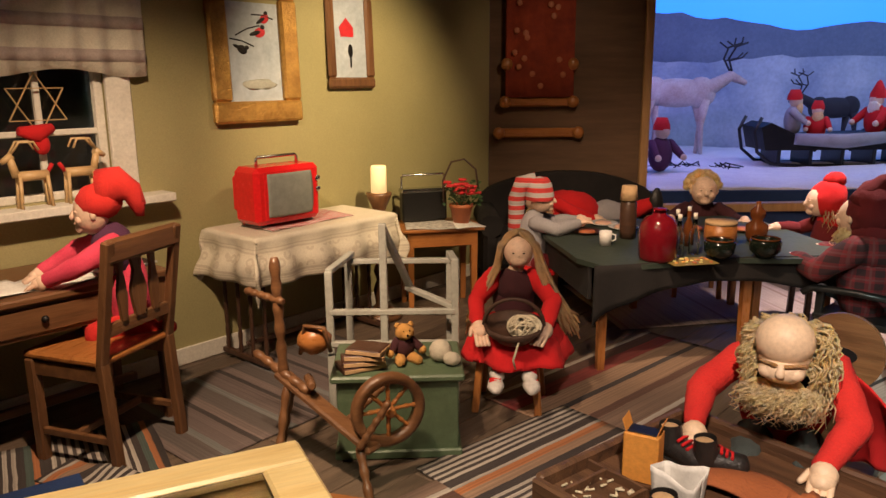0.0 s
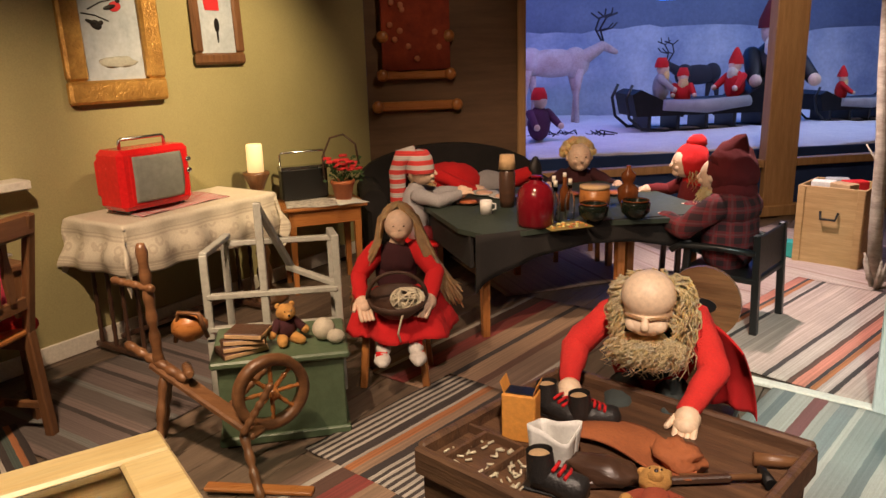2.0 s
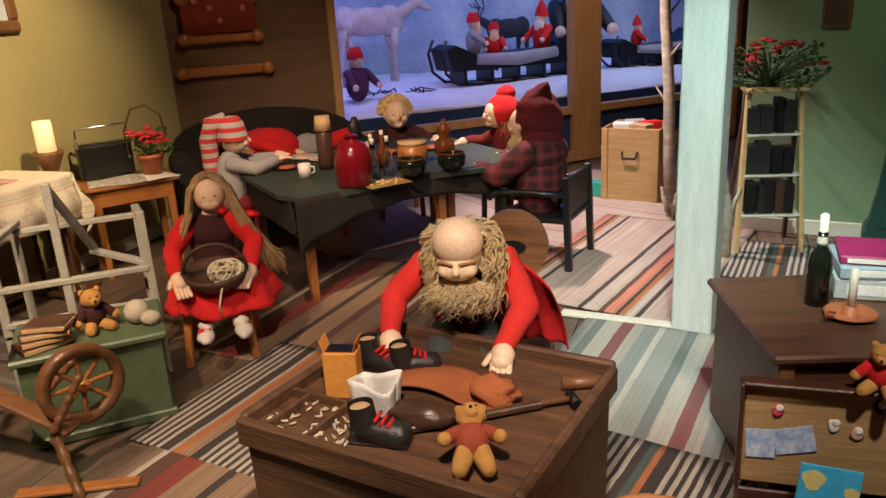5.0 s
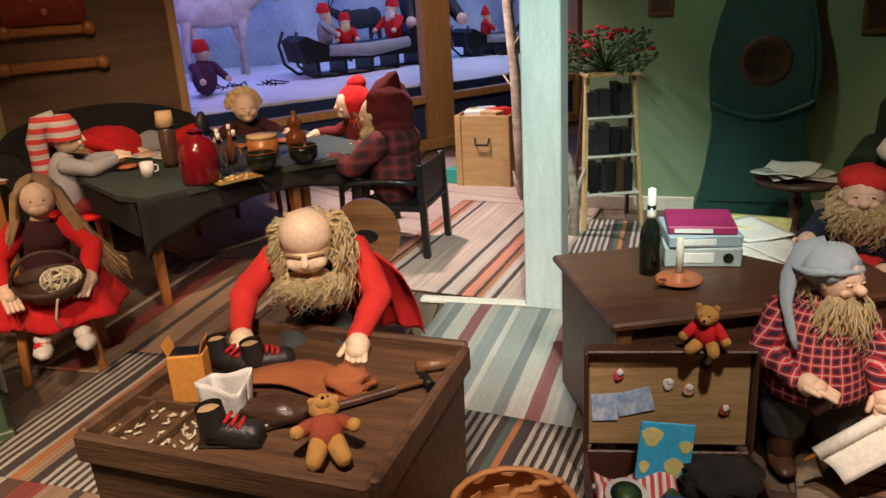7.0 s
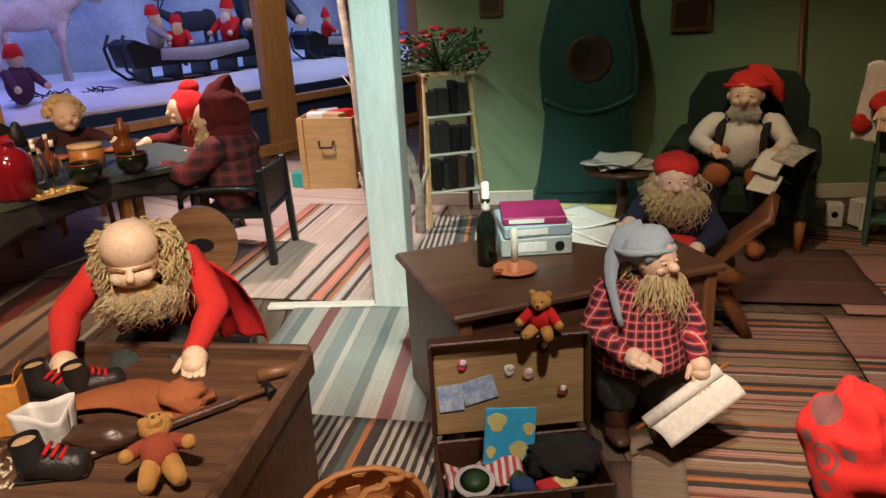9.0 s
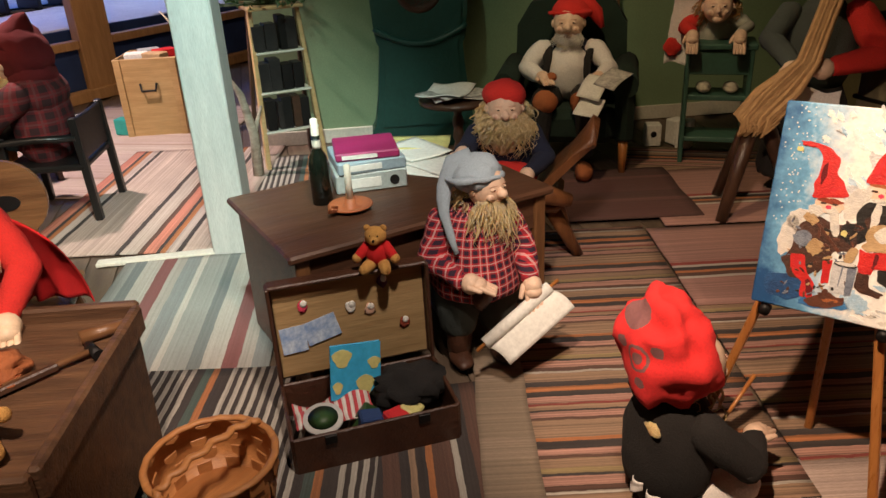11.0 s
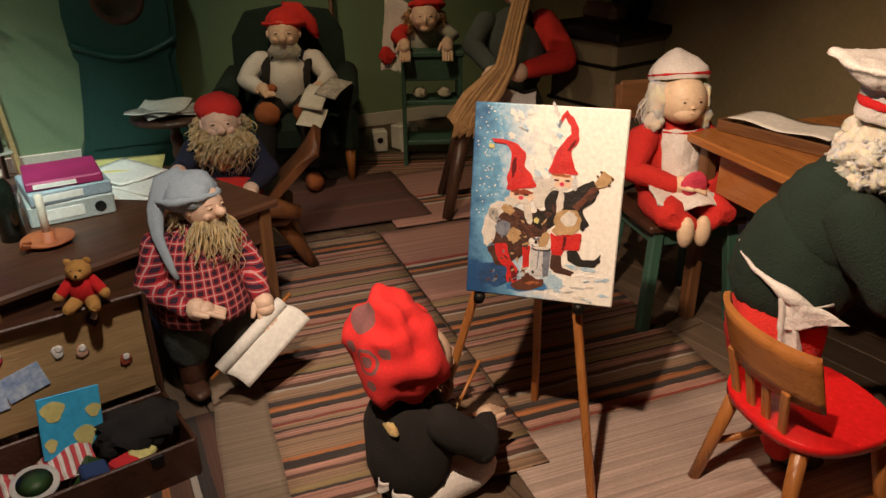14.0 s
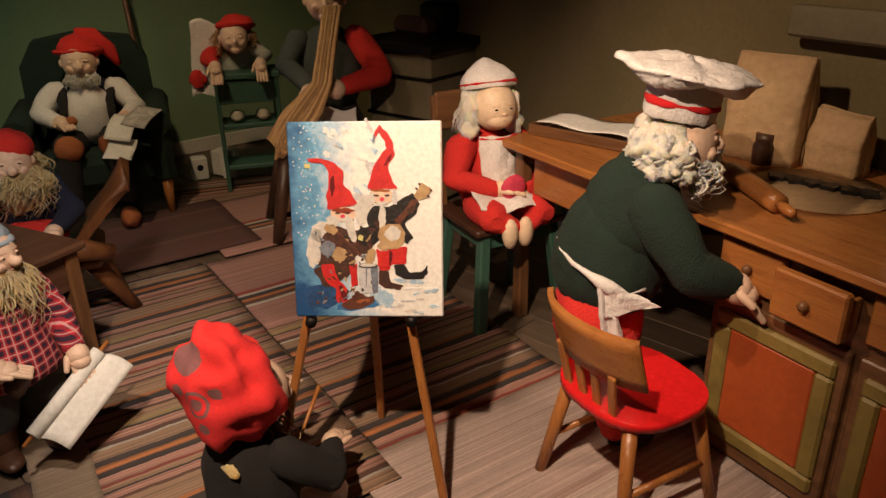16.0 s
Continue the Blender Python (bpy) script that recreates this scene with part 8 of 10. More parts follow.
sh = Shape(); sh.tube([(0.036, 0, 0.065), (0.06, 0, 0.06), (0.06, 0, 0.03), (0.036, 0, 0.022)], 0.005, 0, 6); part("handle", sh, "mug", t)
bottle = [(0, 0), (0.03, 0), (0.03, 0.12), (0.012, 0.16), (0.012, 0.21), (0.009, 0.21), (0.009, 0.16), (0.026, 0.118), (0.026, 0.006), (0, 0.006)]
for k, (x, y) in enumerate(((1.40, 4.22), (1.46, 4.10), (1.50, 4.32), (1.36, 4.06))):
    tw("glass_bottle", bottle, "glass" if k != 2 else "amber", "clear glass bottle with a cork among the tableware" if k != 2 else "brown glass bottle among the tableware", "bottle", x, y, 18, [("cork", [(0, 0.20), (0.01, 0.20), (0.012, 0.235), (0, 0.235)], "wax")])
tw("wooden_keg", [(0, 0), (0.085, 0), (0.095, 0.05), (0.09, 0.13), (0.08, 0.13), (0.075, 0.03), (0, 0.03)], "orange_wood", "round wooden tub with a pale lid on the table", "tub", 1.70, 4.34, sub=[("lid", [(0, 0.125), (0.092, 0.125), (0.092, 0.145), (0, 0.145)], "kraft")])
bowl = [(0, 0), (0.04, 0), (0.08, 0.04), (0.085, 0.09), (0.075, 0.105), (0.068, 0.10), (0.07, 0.05), (0, 0.012)]
tw("dark_pot", bowl, "dark_glass", "glossy dark brown pot on the table", "pot", 1.56, 3.98, sub=[("lid_rim", [(0.074, 0.104), (0.08, 0.108), (0.074, 0.112)], "amber")])
tw("dark_cup", bowl, "dark_glass", "glossy black cup on the table edge", "cup", 1.82, 4.0, sub=[("rim", [(0.074, 0.104), (0.08, 0.108), (0.074, 0.112)], "amber")])
tw("amber_bottle", [(0, 0), (0.05, 0), (0.065, 0.04), (0.065, 0.10), (0.03, 0.13), (0.045, 0.16), (0.045, 0.19), (0.015, 0.22), (0.015, 0.245), (0, 0.245)], "amber", "amber gourd shaped bottle on the table", "bottle", 1.95, 4.42)
tw("lampshade_cup", [(0, 0), (0.045, 0), (0.05, 0.05), (0.05, 0.22), (0.04, 0.24), (0, 0.24)], "dark_wood", "tall dark vessel with a pale cup on top", "vessel", 1.20, 4.55, sub=[("pale_cup", [(0, 0.24), (0.055, 0.24), (0.045, 0.33), (0, 0.33)], "kraft")])
plate = [(0, 0), (0.06, 0), (0.10, 0.014), (0.098, 0.017), (0.06, 0.006), (0, 0.006)]
for k, (x, y) in enumerate(((0.98, 4.72), (1.25, 4.85), (1.70, 4.80), (1.15, 5.0), (2.0, 4.75))):
    t = tw("plate", plate, "mug" if k % 2 else "brown_leather", ("white china" if k % 2 else "dark brown") + " plate with food on the table", "plate", x, y, sub=[("food", [(0, 0.007), (0.06, 0.008), (0.05, 0.02), (0, 0.026)], "cheek" if k % 2 else "terracotta")])
t = thing("place_mat", "yellow printed place mat on the table", "mat", pose(1.38, 3.92, TOP + 0.001, 0, 0, 10))
sh = Shape(); sh.box((0, 0, 0.0015), (0.26, 0.16, 0.003), 0.0005); part("mat", sh, "mustard", t)
rng = random.Random(12)
for k in range(30):
    sh = Shape(); sh.ball((rng.uniform(-0.11, 0.11), rng.uniform(-0.065, 0.065), 0.006), (0.012, 0.009, 0.005), 0, 8, 5); part("biscuit", sh, rng.choice(["yellow", "terracotta", "fur"]), t)

# ---------- dolls ----------
def strands(sh, mi, c, r, n, length, down, seed, front=True, curl=0.012, thick=0.010, bare=False):
    """Curly wool: a lumpy core and many thick wavy locks that spring from it and fall."""
    rng = random.Random(seed)
    c = Vector(c)
    if front:
        sh.ball(c + Vector((0, -r[1] * 0.15, -length * 0.36)), (r[0] * 0.98, r[1] * 0.84, r[2] + length * 0.40), mi, 34, 22, None, 0.38, seed)
    for k in range(int(n * 2.2)):
        a = rng.uniform(0, 2 * math.pi) if not front else rng.uniform(math.pi * 0.94, math.pi * 2.06)
        if bare and math.sin(a) < -0.35:
            a = -a
        z = rng.uniform(-0.9, 0.7)
        q = math.sqrt(max(0, 1 - z * z))
        d = Vector((q * math.cos(a), q * math.sin(a), z))
        p = c + Vector((d.x * r[0], d.y * r[1], d.z * r[2]))
        ln = length * rng.uniform(0.45, 1.2)
        ph, cr, fq = rng.uniform(0, 6), curl * rng.uniform(0.5, 1.3), rng.uniform(8, 18)
        fan = rng.uniform(0.05, 0.42)
        pts, rad = [], []
        for i in range(11):
            u = i / 10
            out = Vector((d.x, d.y, 0)) * (fan * ln * math.sin(u * 2.2))
            pts.append(p + out + Vector((cr * math.sin(ph + fq * u) * u ** 0.5, cr * math.cos(ph + fq * u) * u ** 0.5, -ln * u * down + ln * (1 - down) * d.z * u)))
            rad.append(thick * 0.34 * (0.55 + 0.45 * math.sin(math.pi * min(1, u * 1.4))) * (1 - 0.75 * u ** 3))
        sh.tube(pts, rad, mi, 4)


def hand(sh, p, d, mi, s=1.0):
    p, d = Vector(p), Vector(d).normalized()
    side = d.cross(Vector((0, 0, 1))).normalized()
    sh.ball(p, 0.034 * s, mi, 10, 7)
    sh.ball(p + d * 0.02 * s, (0.032 * s, 0.032 * s, 0.024 * s), mi, 10, 7)
    for k in range(4):
        o = side * (0.021 - 0.014 * k) * s
        sh.limb(p + d * 0.03 * s + o, p + d * 0.075 * s + o * 1.1 + Vector((0, 0, -0.016 * s)), 0.010 * s, 0.008 * s, mi, 6)
    sh.limb(p + side * 0.03 * s, p + side * 0.045 * s + d * 0.035 * s, 0.011 * s, 0.008 * s, mi, 6)


def face(sh, c, r, skin, cheek, eye, shut=False, young=False):
    """A rounded doll head that looks towards -y, with brow, nose, cheeks, lids, lips and chin."""
    c = Vector(c)
    if young:
        sh.ball(c, (r * 0.92, r * 0.96, r * 1.04), skin, 26, 18)
        sh.ball(c + Vector((0, -r * 0.50, -r * 0.42)), (r * 0.60, r * 0.46, r * 0.44), skin, 20, 12)
        sh.ball(c + Vector((0, -r * 0.97, -r * 0.14)), (r * 0.085, r * 0.07, r * 0.07), skin, 10, 7)
        sh.ball(c + Vector((0, -r * 0.945, -r * 0.40)), (r * 0.085, r * 0.03, r * 0.03), cheek, 10, 6)
        for s in (-1, 1):
            sh.ball(c + Vector((s * r * 0.32, -r * 0.895, r * 0.06)), (r * 0.07, r * 0.025, r * 0.04), eye, 10, 6)
            sh.limb(c + Vector((s * r * 0.20, -r * 0.915, r * 0.20)), c + Vector((s * r * 0.46, -r * 0.83, r * 0.19)), r * 0.018, r * 0.012, cheek, 6)
        return
    sh.ball(c, (r * 0.90, r * 0.96, r * 1.06), skin, 20, 14)
    sh.ball(c + Vector((0, -r * 0.62, -r * 0.70)), (r * 0.34, r * 0.30, r * 0.24), skin, 12, 8)
    sh.limb(c + Vector((0, -r * 0.93, r * 0.12)), c + Vector((0, -r * 1.04, -r * 0.16)), r * 0.07, r * 0.14, skin, 8)
    for s in (-1, 1):
        sh.ball(c + Vector((s * r * 0.40, -r * 0.70, -r * 0.28)), (r * 0.26, r * 0.20, r * 0.22), skin, 12, 8)
        sh.ball(c + Vector((s * r * 0.45, -r * 0.83, -r * 0.28)), (r * 0.13, r * 0.075, r * 0.11), cheek, 10, 7)
        sh.ball(c + Vector((s * r * 0.34, -r * 0.80, r * 0.10)), (r * 0.17, r * 0.12, r * 0.10), skin, 10, 7)
        if not shut:
            sh.ball(c + Vector((s * r * 0.34, -r * 0.905, r * 0.09)), (r * 0.075, r * 0.03, r * 0.035), eye, 10, 6)
        sh.limb(c + Vector((s * r * 0.18, -r * 0.90, r * 0.27)), c + Vector((s * r * 0.52, -r * 0.78, r * 0.27)), r * 0.028, r * 0.02, cheek, 6)
        sh.ball(c + Vector((s * r * 0.90, 0, -r * 0.05)), (r * 0.12, r * 0.18, r * 0.24), skin, 8, 6)
    sh.ball(c + Vector((0, -r * 0.92, -r * 0.47)), (r * 0.17, r * 0.05, r * 0.045), cheek, 10, 6)


def arm(sh, a, b, c, r, mi):
    sh.limb(a, b, r, r * 0.85, mi)
    sh.limb(b, c, r * 0.85, r * 0.62, mi)


def done(name, sh, mats, label, m):
    """Crumples the clothes a little and links the doll as one mesh."""
    soft = {i for i, n in enumerate(mats) if not any(w in n for w in ("skin", "cheek", "eye", "hair", "flax"))}
    fs = [f for f in sh.bm.faces if f.material_index in soft]
    es = list({e for f in fs for e in f.edges})
    bmesh.ops.subdivide_edges(sh.bm, edges=es, cuts=1, use_grid_fill=True, smooth=0.6)
    sh.bm.normal_update()
    for v in {v for f in sh.bm.faces if f.material_index in soft for v in f.verts}:
        p = v.co
        w = 0.010 * noise.noise(p * 9) + 0.007 * noise.noise(Vector((p.x * 24, p.y * 24, p.z * 14))) + 0.003 * noise.noise(p * 60)
        v.co = p + v.normal * w
    return single(name, sh, mats, label, "doll", m)


# 1 drawing gnome at the desk
sh = Shape()
sh.ball((0, 0.04, 0.20), (0.13, 0.12, 0.22), 0, 16, 12); sh.ball((0, -0.02, 0.42), (0.135, 0.115, 0.13), 4, 14, 10)
arm(sh, (-0.13, -0.03, 0.46), (-0.20, -0.20, 0.40), (-0.10, -0.38, 0.34), 0.055, 0); arm(sh, (0.13, -0.03, 0.46), (0.19, -0.2, 0.40), (0.12, -0.36, 0.34), 0.055, 0)
hand(sh, (-0.09, -0.40, 0.325), (0.2, -1, -0.1), 1); hand(sh, (0.11, -0.39, 0.325), (-0.2, -1, -0.1), 1)
face(sh, (0, -0.11, 0.60), 0.095, 1, 5, 6)
sh.ball((0, -0.07, 0.645), (0.108, 0.12, 0.085), 2, 16, 11)
sh.tube([(0, -0.06, 0.70), (0.03, 0.04, 0.72), (0.05, 0.10, 0.68), (0.06, 0.125, 0.62), (0.06, 0.13, 0.575)], [0.09, 0.085, 0.06, 0.045, 0.02], 2, 12)
for s in (-1, 1):
    sh.limb((s * 0.08, 0.0, 0.06), (s * 0.10, -0.16, 0.06), 0.07, 0.06, 2); sh.limb((s * 0.10, -0.16, 0.06), (s * 0.10, 0.14, 0.04), 0.055, 0.045, 2)
    sh.ball((s * 0.10, 0.2, 0.04), (0.045, 0.07, 0.04), 2, 10, 7)
done("drawing_gnome", sh, ["pink", "skin", "red_knit", "hair", "purple", "cheek", "eye"], "gnome doll in pink with a red cap drawing", pose(-1.42, 3.28, 0.46, 0, 0, -62) @ Matrix.Diagonal((0.84, 0.80, 0.98, 1)))

# 2 girl with a basket
t = thing("wooden_stool", "small brown wooden stool under the girl doll", "stool", pose(0.37, 3.52, 0, 0, 0, -12))
sh = Shape(); sh.box((0, 0, 0.315), (0.34, 0.30, 0.028), 0.008); part("seat", sh, "brown", t)
for sx in (-1, 1):
    for sy in (-1, 1):
        sh = Shape(); sh.beam((sx * 0.13, sy * 0.11, 0.30), (sx * 0.155, sy * 0.13, 0), 0.036, 0.036, 0.006); part("leg", sh, "orange_z", t)
sh = Shape()
sh.ball((0, 0.03, 0.19), (0.105, 0.09, 0.17), 1, 18, 12); sh.ball((0, 0.0, 0.27), (0.10, 0.08, 0.09), 1, 16, 10); sh.limb((0, 0.0, 0.33), (0.01, -0.01, 0.38), 0.04, 0.035, 2)
sh.sheet(lambda u, v: ((0.10 + 0.16 * v + 0.018 * v * math.sin(38 * u)) * math.cos(6.2832 * u) + 0.02 * v, -0.06 + (0.09 + 0.15 * v + 0.018 * v * math.sin(38 * u)) * math.sin(6.2832 * u), 0.13 - 0.03 * v - 0.16 * v ** 3 + 0.010 * v * math.cos(38 * u)), 96, 12, 0.006, 0)
arm(sh, (-0.105, 0, 0.31), (-0.185, -0.05, 0.20), (-0.17, -0.17, 0.13), 0.052, 0); arm(sh, (0.105, 0, 0.31), (0.185, -0.06, 0.21), (0.15, -0.18, 0.13), 0.054, 0)
hand(sh, (-0.165, -0.20, 0.11), (0.3, -1, -0.5), 2, 1.15); hand(sh, (0.14, -0.21, 0.11), (-0.5, -1, -0.3), 2, 1.2)
face(sh, (0.015, -0.03, 0.445), 0.076, 2, 4, 5, False, True)
sh.ball((0.015, 0.012, 0.47), (0.086, 0.083, 0.078), 3, 16, 10)
rng = random.Random(2)
for k in range(150):
    s = -1 if k % 5 < 2 else 1
    x0, w = rng.uniform(0, 0.08), 1.0 if s > 0 else 0.55
    sh.tube([(0.015 + s * x0 * 0.35, -0.055 + rng.uniform(0, 0.09), 0.545 - x0 * 0.25), (0.015 + s * (0.075 + x0 * 0.2), -0.045 + rng.uniform(-0.01, 0.07), 0.47), (0.015 + s * (0.09 + x0 * 0.5 * w), -0.045 + rng.uniform(-0.03, 0.05), 0.37), (s * (0.11 + (x0 * 0.7 + 0.03) * w), rng.uniform(-0.07, 0.03), 0.26), (s * (0.13 + (x0 * 0.8 + 0.07) * w), rng.uniform(-0.07, 0.04), 0.15), (s * (0.14 + (x0 + 0.10) * w), rng.uniform(-0.07, 0.04), 0.05 + rng.uniform(-0.04, 0.10))], [0.010, 0.011, 0.010, 0.009, 0.008, 0.003], 3, 5)
for s in (-1, 1):
    sh.limb((s * 0.065, -0.20, 0.0), (s * 0.075, -0.24, -0.10), 0.032, 0.028, 0); sh.ball((s * 0.085, -0.29, -0.135), (0.038, 0.072, 0.030), 6, 14, 9); sh.ball((s * 0.078, -0.25, -0.105), (0.036, 0.040, 0.032), 6, 10, 7)
    for q in range(3):
        sh.limb((s * 0.085 - 0.022, -0.285 - 0.016 * q, -0.108 - 0.006 * q), (s * 0.085 + 0.022, -0.285 - 0.016 * q, -0.108 - 0.006 * q), 0.004, 0.004, 0, 5)
done("girl_doll", sh, ["red", "maroon", "skin", "flax", "cheek", "eye", "shoe_white"], "girl doll with long blond hair in a red dress", pose(0.39, 3.53, 0.35, 0, 0, -6))
t = thing("wool_basket", "small dark wicker basket of cream yarn on the girl's lap", "basket", pose(0.36, 3.28, 0.43, 14, 0, -6) @ Matrix.Diagonal((1.0, 0.85, 0.85, 1)))
sh = Shape(); sh.lathe([(0, 0), (0.08, 0), (0.13, 0.06), (0.14, 0.10), (0.128, 0.10), (0.115, 0.06), (0, 0.015)], (0, 0, 0), 0, 24); part("bowl", sh, "rattan", t)
sh = Shape(); sh.tube([(0.135 * math.cos(a), 0, 0.09 + 0.16 * math.sin(a)) for a in (math.pi * k / 16 for k in range(17))], 0.010, 0, 8); part("handle", sh, "rattan", t)
sh = Shape(); rng = random.Random(6)
for b in range(26):
    ax = Vector((rng.uniform(-1, 1), rng.uniform(-1, 1), rng.uniform(-1, 1))).normalized(); u = ax.orthogonal().normalized(); v = ax.cross(u)
    sh.tube([Vector((0.03 + 0.012 * (b % 4), -0.03, 0.10)) + 0.06 * (math.cos(q) * u + math.sin(q) * v) for q in (2 * math.pi * k / 14 for k in range(15))], 0.0045, 0, 5)
sh.tube([(0.04, -0.08, 0.08), (0.02, -0.13, 0.05), (0.0, -0.145, -0.04), (0.01, -0.14, -0.10)], 0.005, 0, 5)
part("yarn_ball", sh, "yarn", t)

# 3 doll with striped cap at the table
sh = Shape()
sh.ball((0, 0.02, 0.16), (0.12, 0.10, 0.20), 0, 14, 10)
arm(sh, (-0.10, 0, 0.28), (-0.15, -0.13, 0.25), (-0.07, -0.27, 0.28), 0.048, 0); arm(sh, (0.10, 0, 0.28), (0.15, -0.13, 0.25), (0.07, -0.27, 0.28), 0.048, 0)
hand(sh, (-0.06, -0.29, 0.285), (0.1, -1, 0.2), 1, 0.9); hand(sh, (0.06, -0.29, 0.285), (-0.1, -1, 0.2), 1, 0.9)
face(sh, (0, -0.04, 0.42), 0.08, 1, 3, 4)
sh.lathe([(0.094, 0.42), (0.098, 0.45), (0.085, 0.52), (0.055, 0.56), (0.0, 0.57)], (0, -0.02, 0), 2, 16)
sh.tube([(0, 0.0, 0.54), (0, 0.09, 0.52), (0, 0.125, 0.42), (0, 0.13, 0.30), (0, 0.13, 0.19)], [0.06, 0.06, 0.055, 0.05, 0.045], 2, 12)
for s in (-1, 1):
    sh.limb((s * 0.06, -0.02, 0.02), (s * 0.07, -0.2, 0.02), 0.055, 0.05, 5)
done("doll_in_striped_cap", sh, ["grey_knit", "skin", "stripe_hat", "cheek", "eye", "dark_red"], "doll in a grey jumper and red striped cap", pose(0.66, 4.80, 0.42, 0, 0, 82))
t = thing("red_chair", "small red painted chair at the table side", "chair", pose(0.64, 4.79, 0, 0, 0, 82))
sh = Shape(); sh.box((0, 0, 0.39), (0.32, 0.30, 0.03), 0.008); part("seat", sh, "red_plastic", t)
for sx in (-1, 1):
    for sy in (-1, 1):
        sh = Shape(); sh.beam((sx * 0.13, sy * 0.12, 0.38), (sx * 0.15, sy * 0.14, 0), 0.03, 0.03, 0.005); part("leg", sh, "dark_red", t)

# 4 gnome asleep on the sofa
sh = Shape()
sh.ball((0, 0, 0.12), (0.24, 0.16, 0.15), 0, 16, 12); sh.ball((0.30, -0.02, 0.10), (0.15, 0.10, 0.09), 1, 14, 10)
face(sh, (-0.24, -0.06, 0.22), 0.085, 2, 4, 5, True); sh.ball((-0.28, 0.0, 0.26), (0.11, 0.10, 0.09), 3, 14, 10)
strands(sh, 6, (-0.22, -0.09, 0.16), (0.06, 0.06, 0.05), 40, 0.12, 0.6, 4)
arm(sh, (-0.12, -0.1, 0.2), (0.0, -0.22, 0.14), (0.12, -0.22, 0.1), 0.05, 0); hand(sh, (0.14, -0.22, 0.1), (1, -0.2, 0), 2)
sh.limb((0.40, -0.03, 0.1), (0.58, -0.08, 0.16), 0.06, 0.05, 0); sh.ball((0.62, -0.1, 0.2), (0.05, 0.04, 0.09), 5, 10, 7)
done("sleeping_gnome", sh, ["red", "grey_knit", "skin", "dark_red", "cheek", "shoe", "hair"], "gnome doll in red resting on the black sofa", pose(1.02, 5.70, 0.47, 0, 0, 8) @ Matrix.Diagonal((1.1, 1.1, 1.1, 1)))

# 5 curly boy at the far side
sh = Shape()
sh.ball((0, 0.02, 0.16), (0.14, 0.11, 0.22), 0, 14, 10)
arm(sh, (-0.12, 0, 0.30), (-0.22, -0.1, 0.24), (-0.24, -0.24, 0.26), 0.05, 0); arm(sh, (0.12, 0, 0.30), (0.22, -0.1, 0.24), (0.24, -0.24, 0.26), 0.05, 0)
hand(sh, (-0.25, -0.26, 0.26), (0, -1, 0), 1); hand(sh, (0.25, -0.26, 0.26), (0, -1, 0), 1)
face(sh, (0, -0.06, 0.44), 0.10, 1, 3, 4)
rng = random.Random(8)
for k in range(80):
    a, z = rng.uniform(0, 6.28), rng.uniform(-0.1, 1)
    q = math.sqrt(1 - z * z)
    p = Vector((0.11 * q * math.cos(a), 0.02 + 0.11 * q * math.sin(a), 0.46 + 0.10 * z))
    if p.y > -0.09 or p.z > 0.42:
        sh.ball(p, rng.uniform(0.022, 0.034), 2, 7, 5, None, 0.3, k)
done("curly_doll", sh, ["maroon", "skin", "hair", "cheek", "eye"], "curly blond doll in a dark jumper at the far table side", pose(1.96, 5.40, 0.37, 0, 0, -10))
def plain_chair(x, y, rz, mt, label, sh_=0.38, back=0.62):
    t = thing("table_chair", label, "chair", pose(x, y, 0, 0, 0, rz))
    sh = Shape(); sh.box((0, 0, sh_), (0.36, 0.34, 0.03), 0.008); part("seat", sh, mt, t)
    for sx in (-1, 1):
        sh = Shape(); sh.beam((sx * 0.15, -0.14, sh_), (sx * 0.16, -0.15, 0), 0.036, 0.036, 0.005); part("leg", sh, mt, t)
        sh = Shape(); sh.beam((sx * 0.15, 0.15, back), (sx * 0.16, 0.16, 0), 0.036, 0.036, 0.005); part("back_post", sh, mt, t)
    for z in (back - 0.05, back - 0.15):
        sh = Shape(); sh.box((0, 0.152, z), (0.32, 0.02, 0.06), 0.006); part("back_rail", sh, mt, t)
plain_chair(1.96, 5.46, -10, "orange_wood", "orange-brown wooden chair at the far table side", 0.40)

# 6 red hooded girl
sh = Shape()
sh.ball((0, 0.02, 0.16), (0.13, 0.11, 0.22), 0, 14, 10); face(sh, (0, -0.05, 0.45), 0.09, 1, 3, 4)
sh.ball((0, 0.0, 0.47), (0.115, 0.11, 0.125), 2, 16, 11); sh.ball((0.0, 0.03, 0.33), (0.10, 0.08, 0.10), 2, 12, 8); sh.ball((0, 0.02, 0.59), (0.06, 0.07, 0.05), 2, 10, 7)
arm(sh, (-0.11, 0, 0.30), (-0.18, -0.1, 0.24), (-0.12, -0.25, 0.26), 0.05, 0); hand(sh, (-0.11, -0.27, 0.26), (0, -1, 0), 1)
strands(sh, 5, (0, -0.02, 0.42), (0.09, 0.08, 0.05), 40, 0.16, 0.9, 5, False, 0.01, 0.012, True)
done("hooded_doll", sh, ["dark_red", "skin", "red", "cheek", "eye", "flax"], "doll in a red hood and dark red coat at the table", pose(2.50, 4.66, 0.38, 0, 0, -98))
plain_chair(2.54, 4.68, -98, "dark_wood", "dark wooden chair under the hooded doll", 0.40)

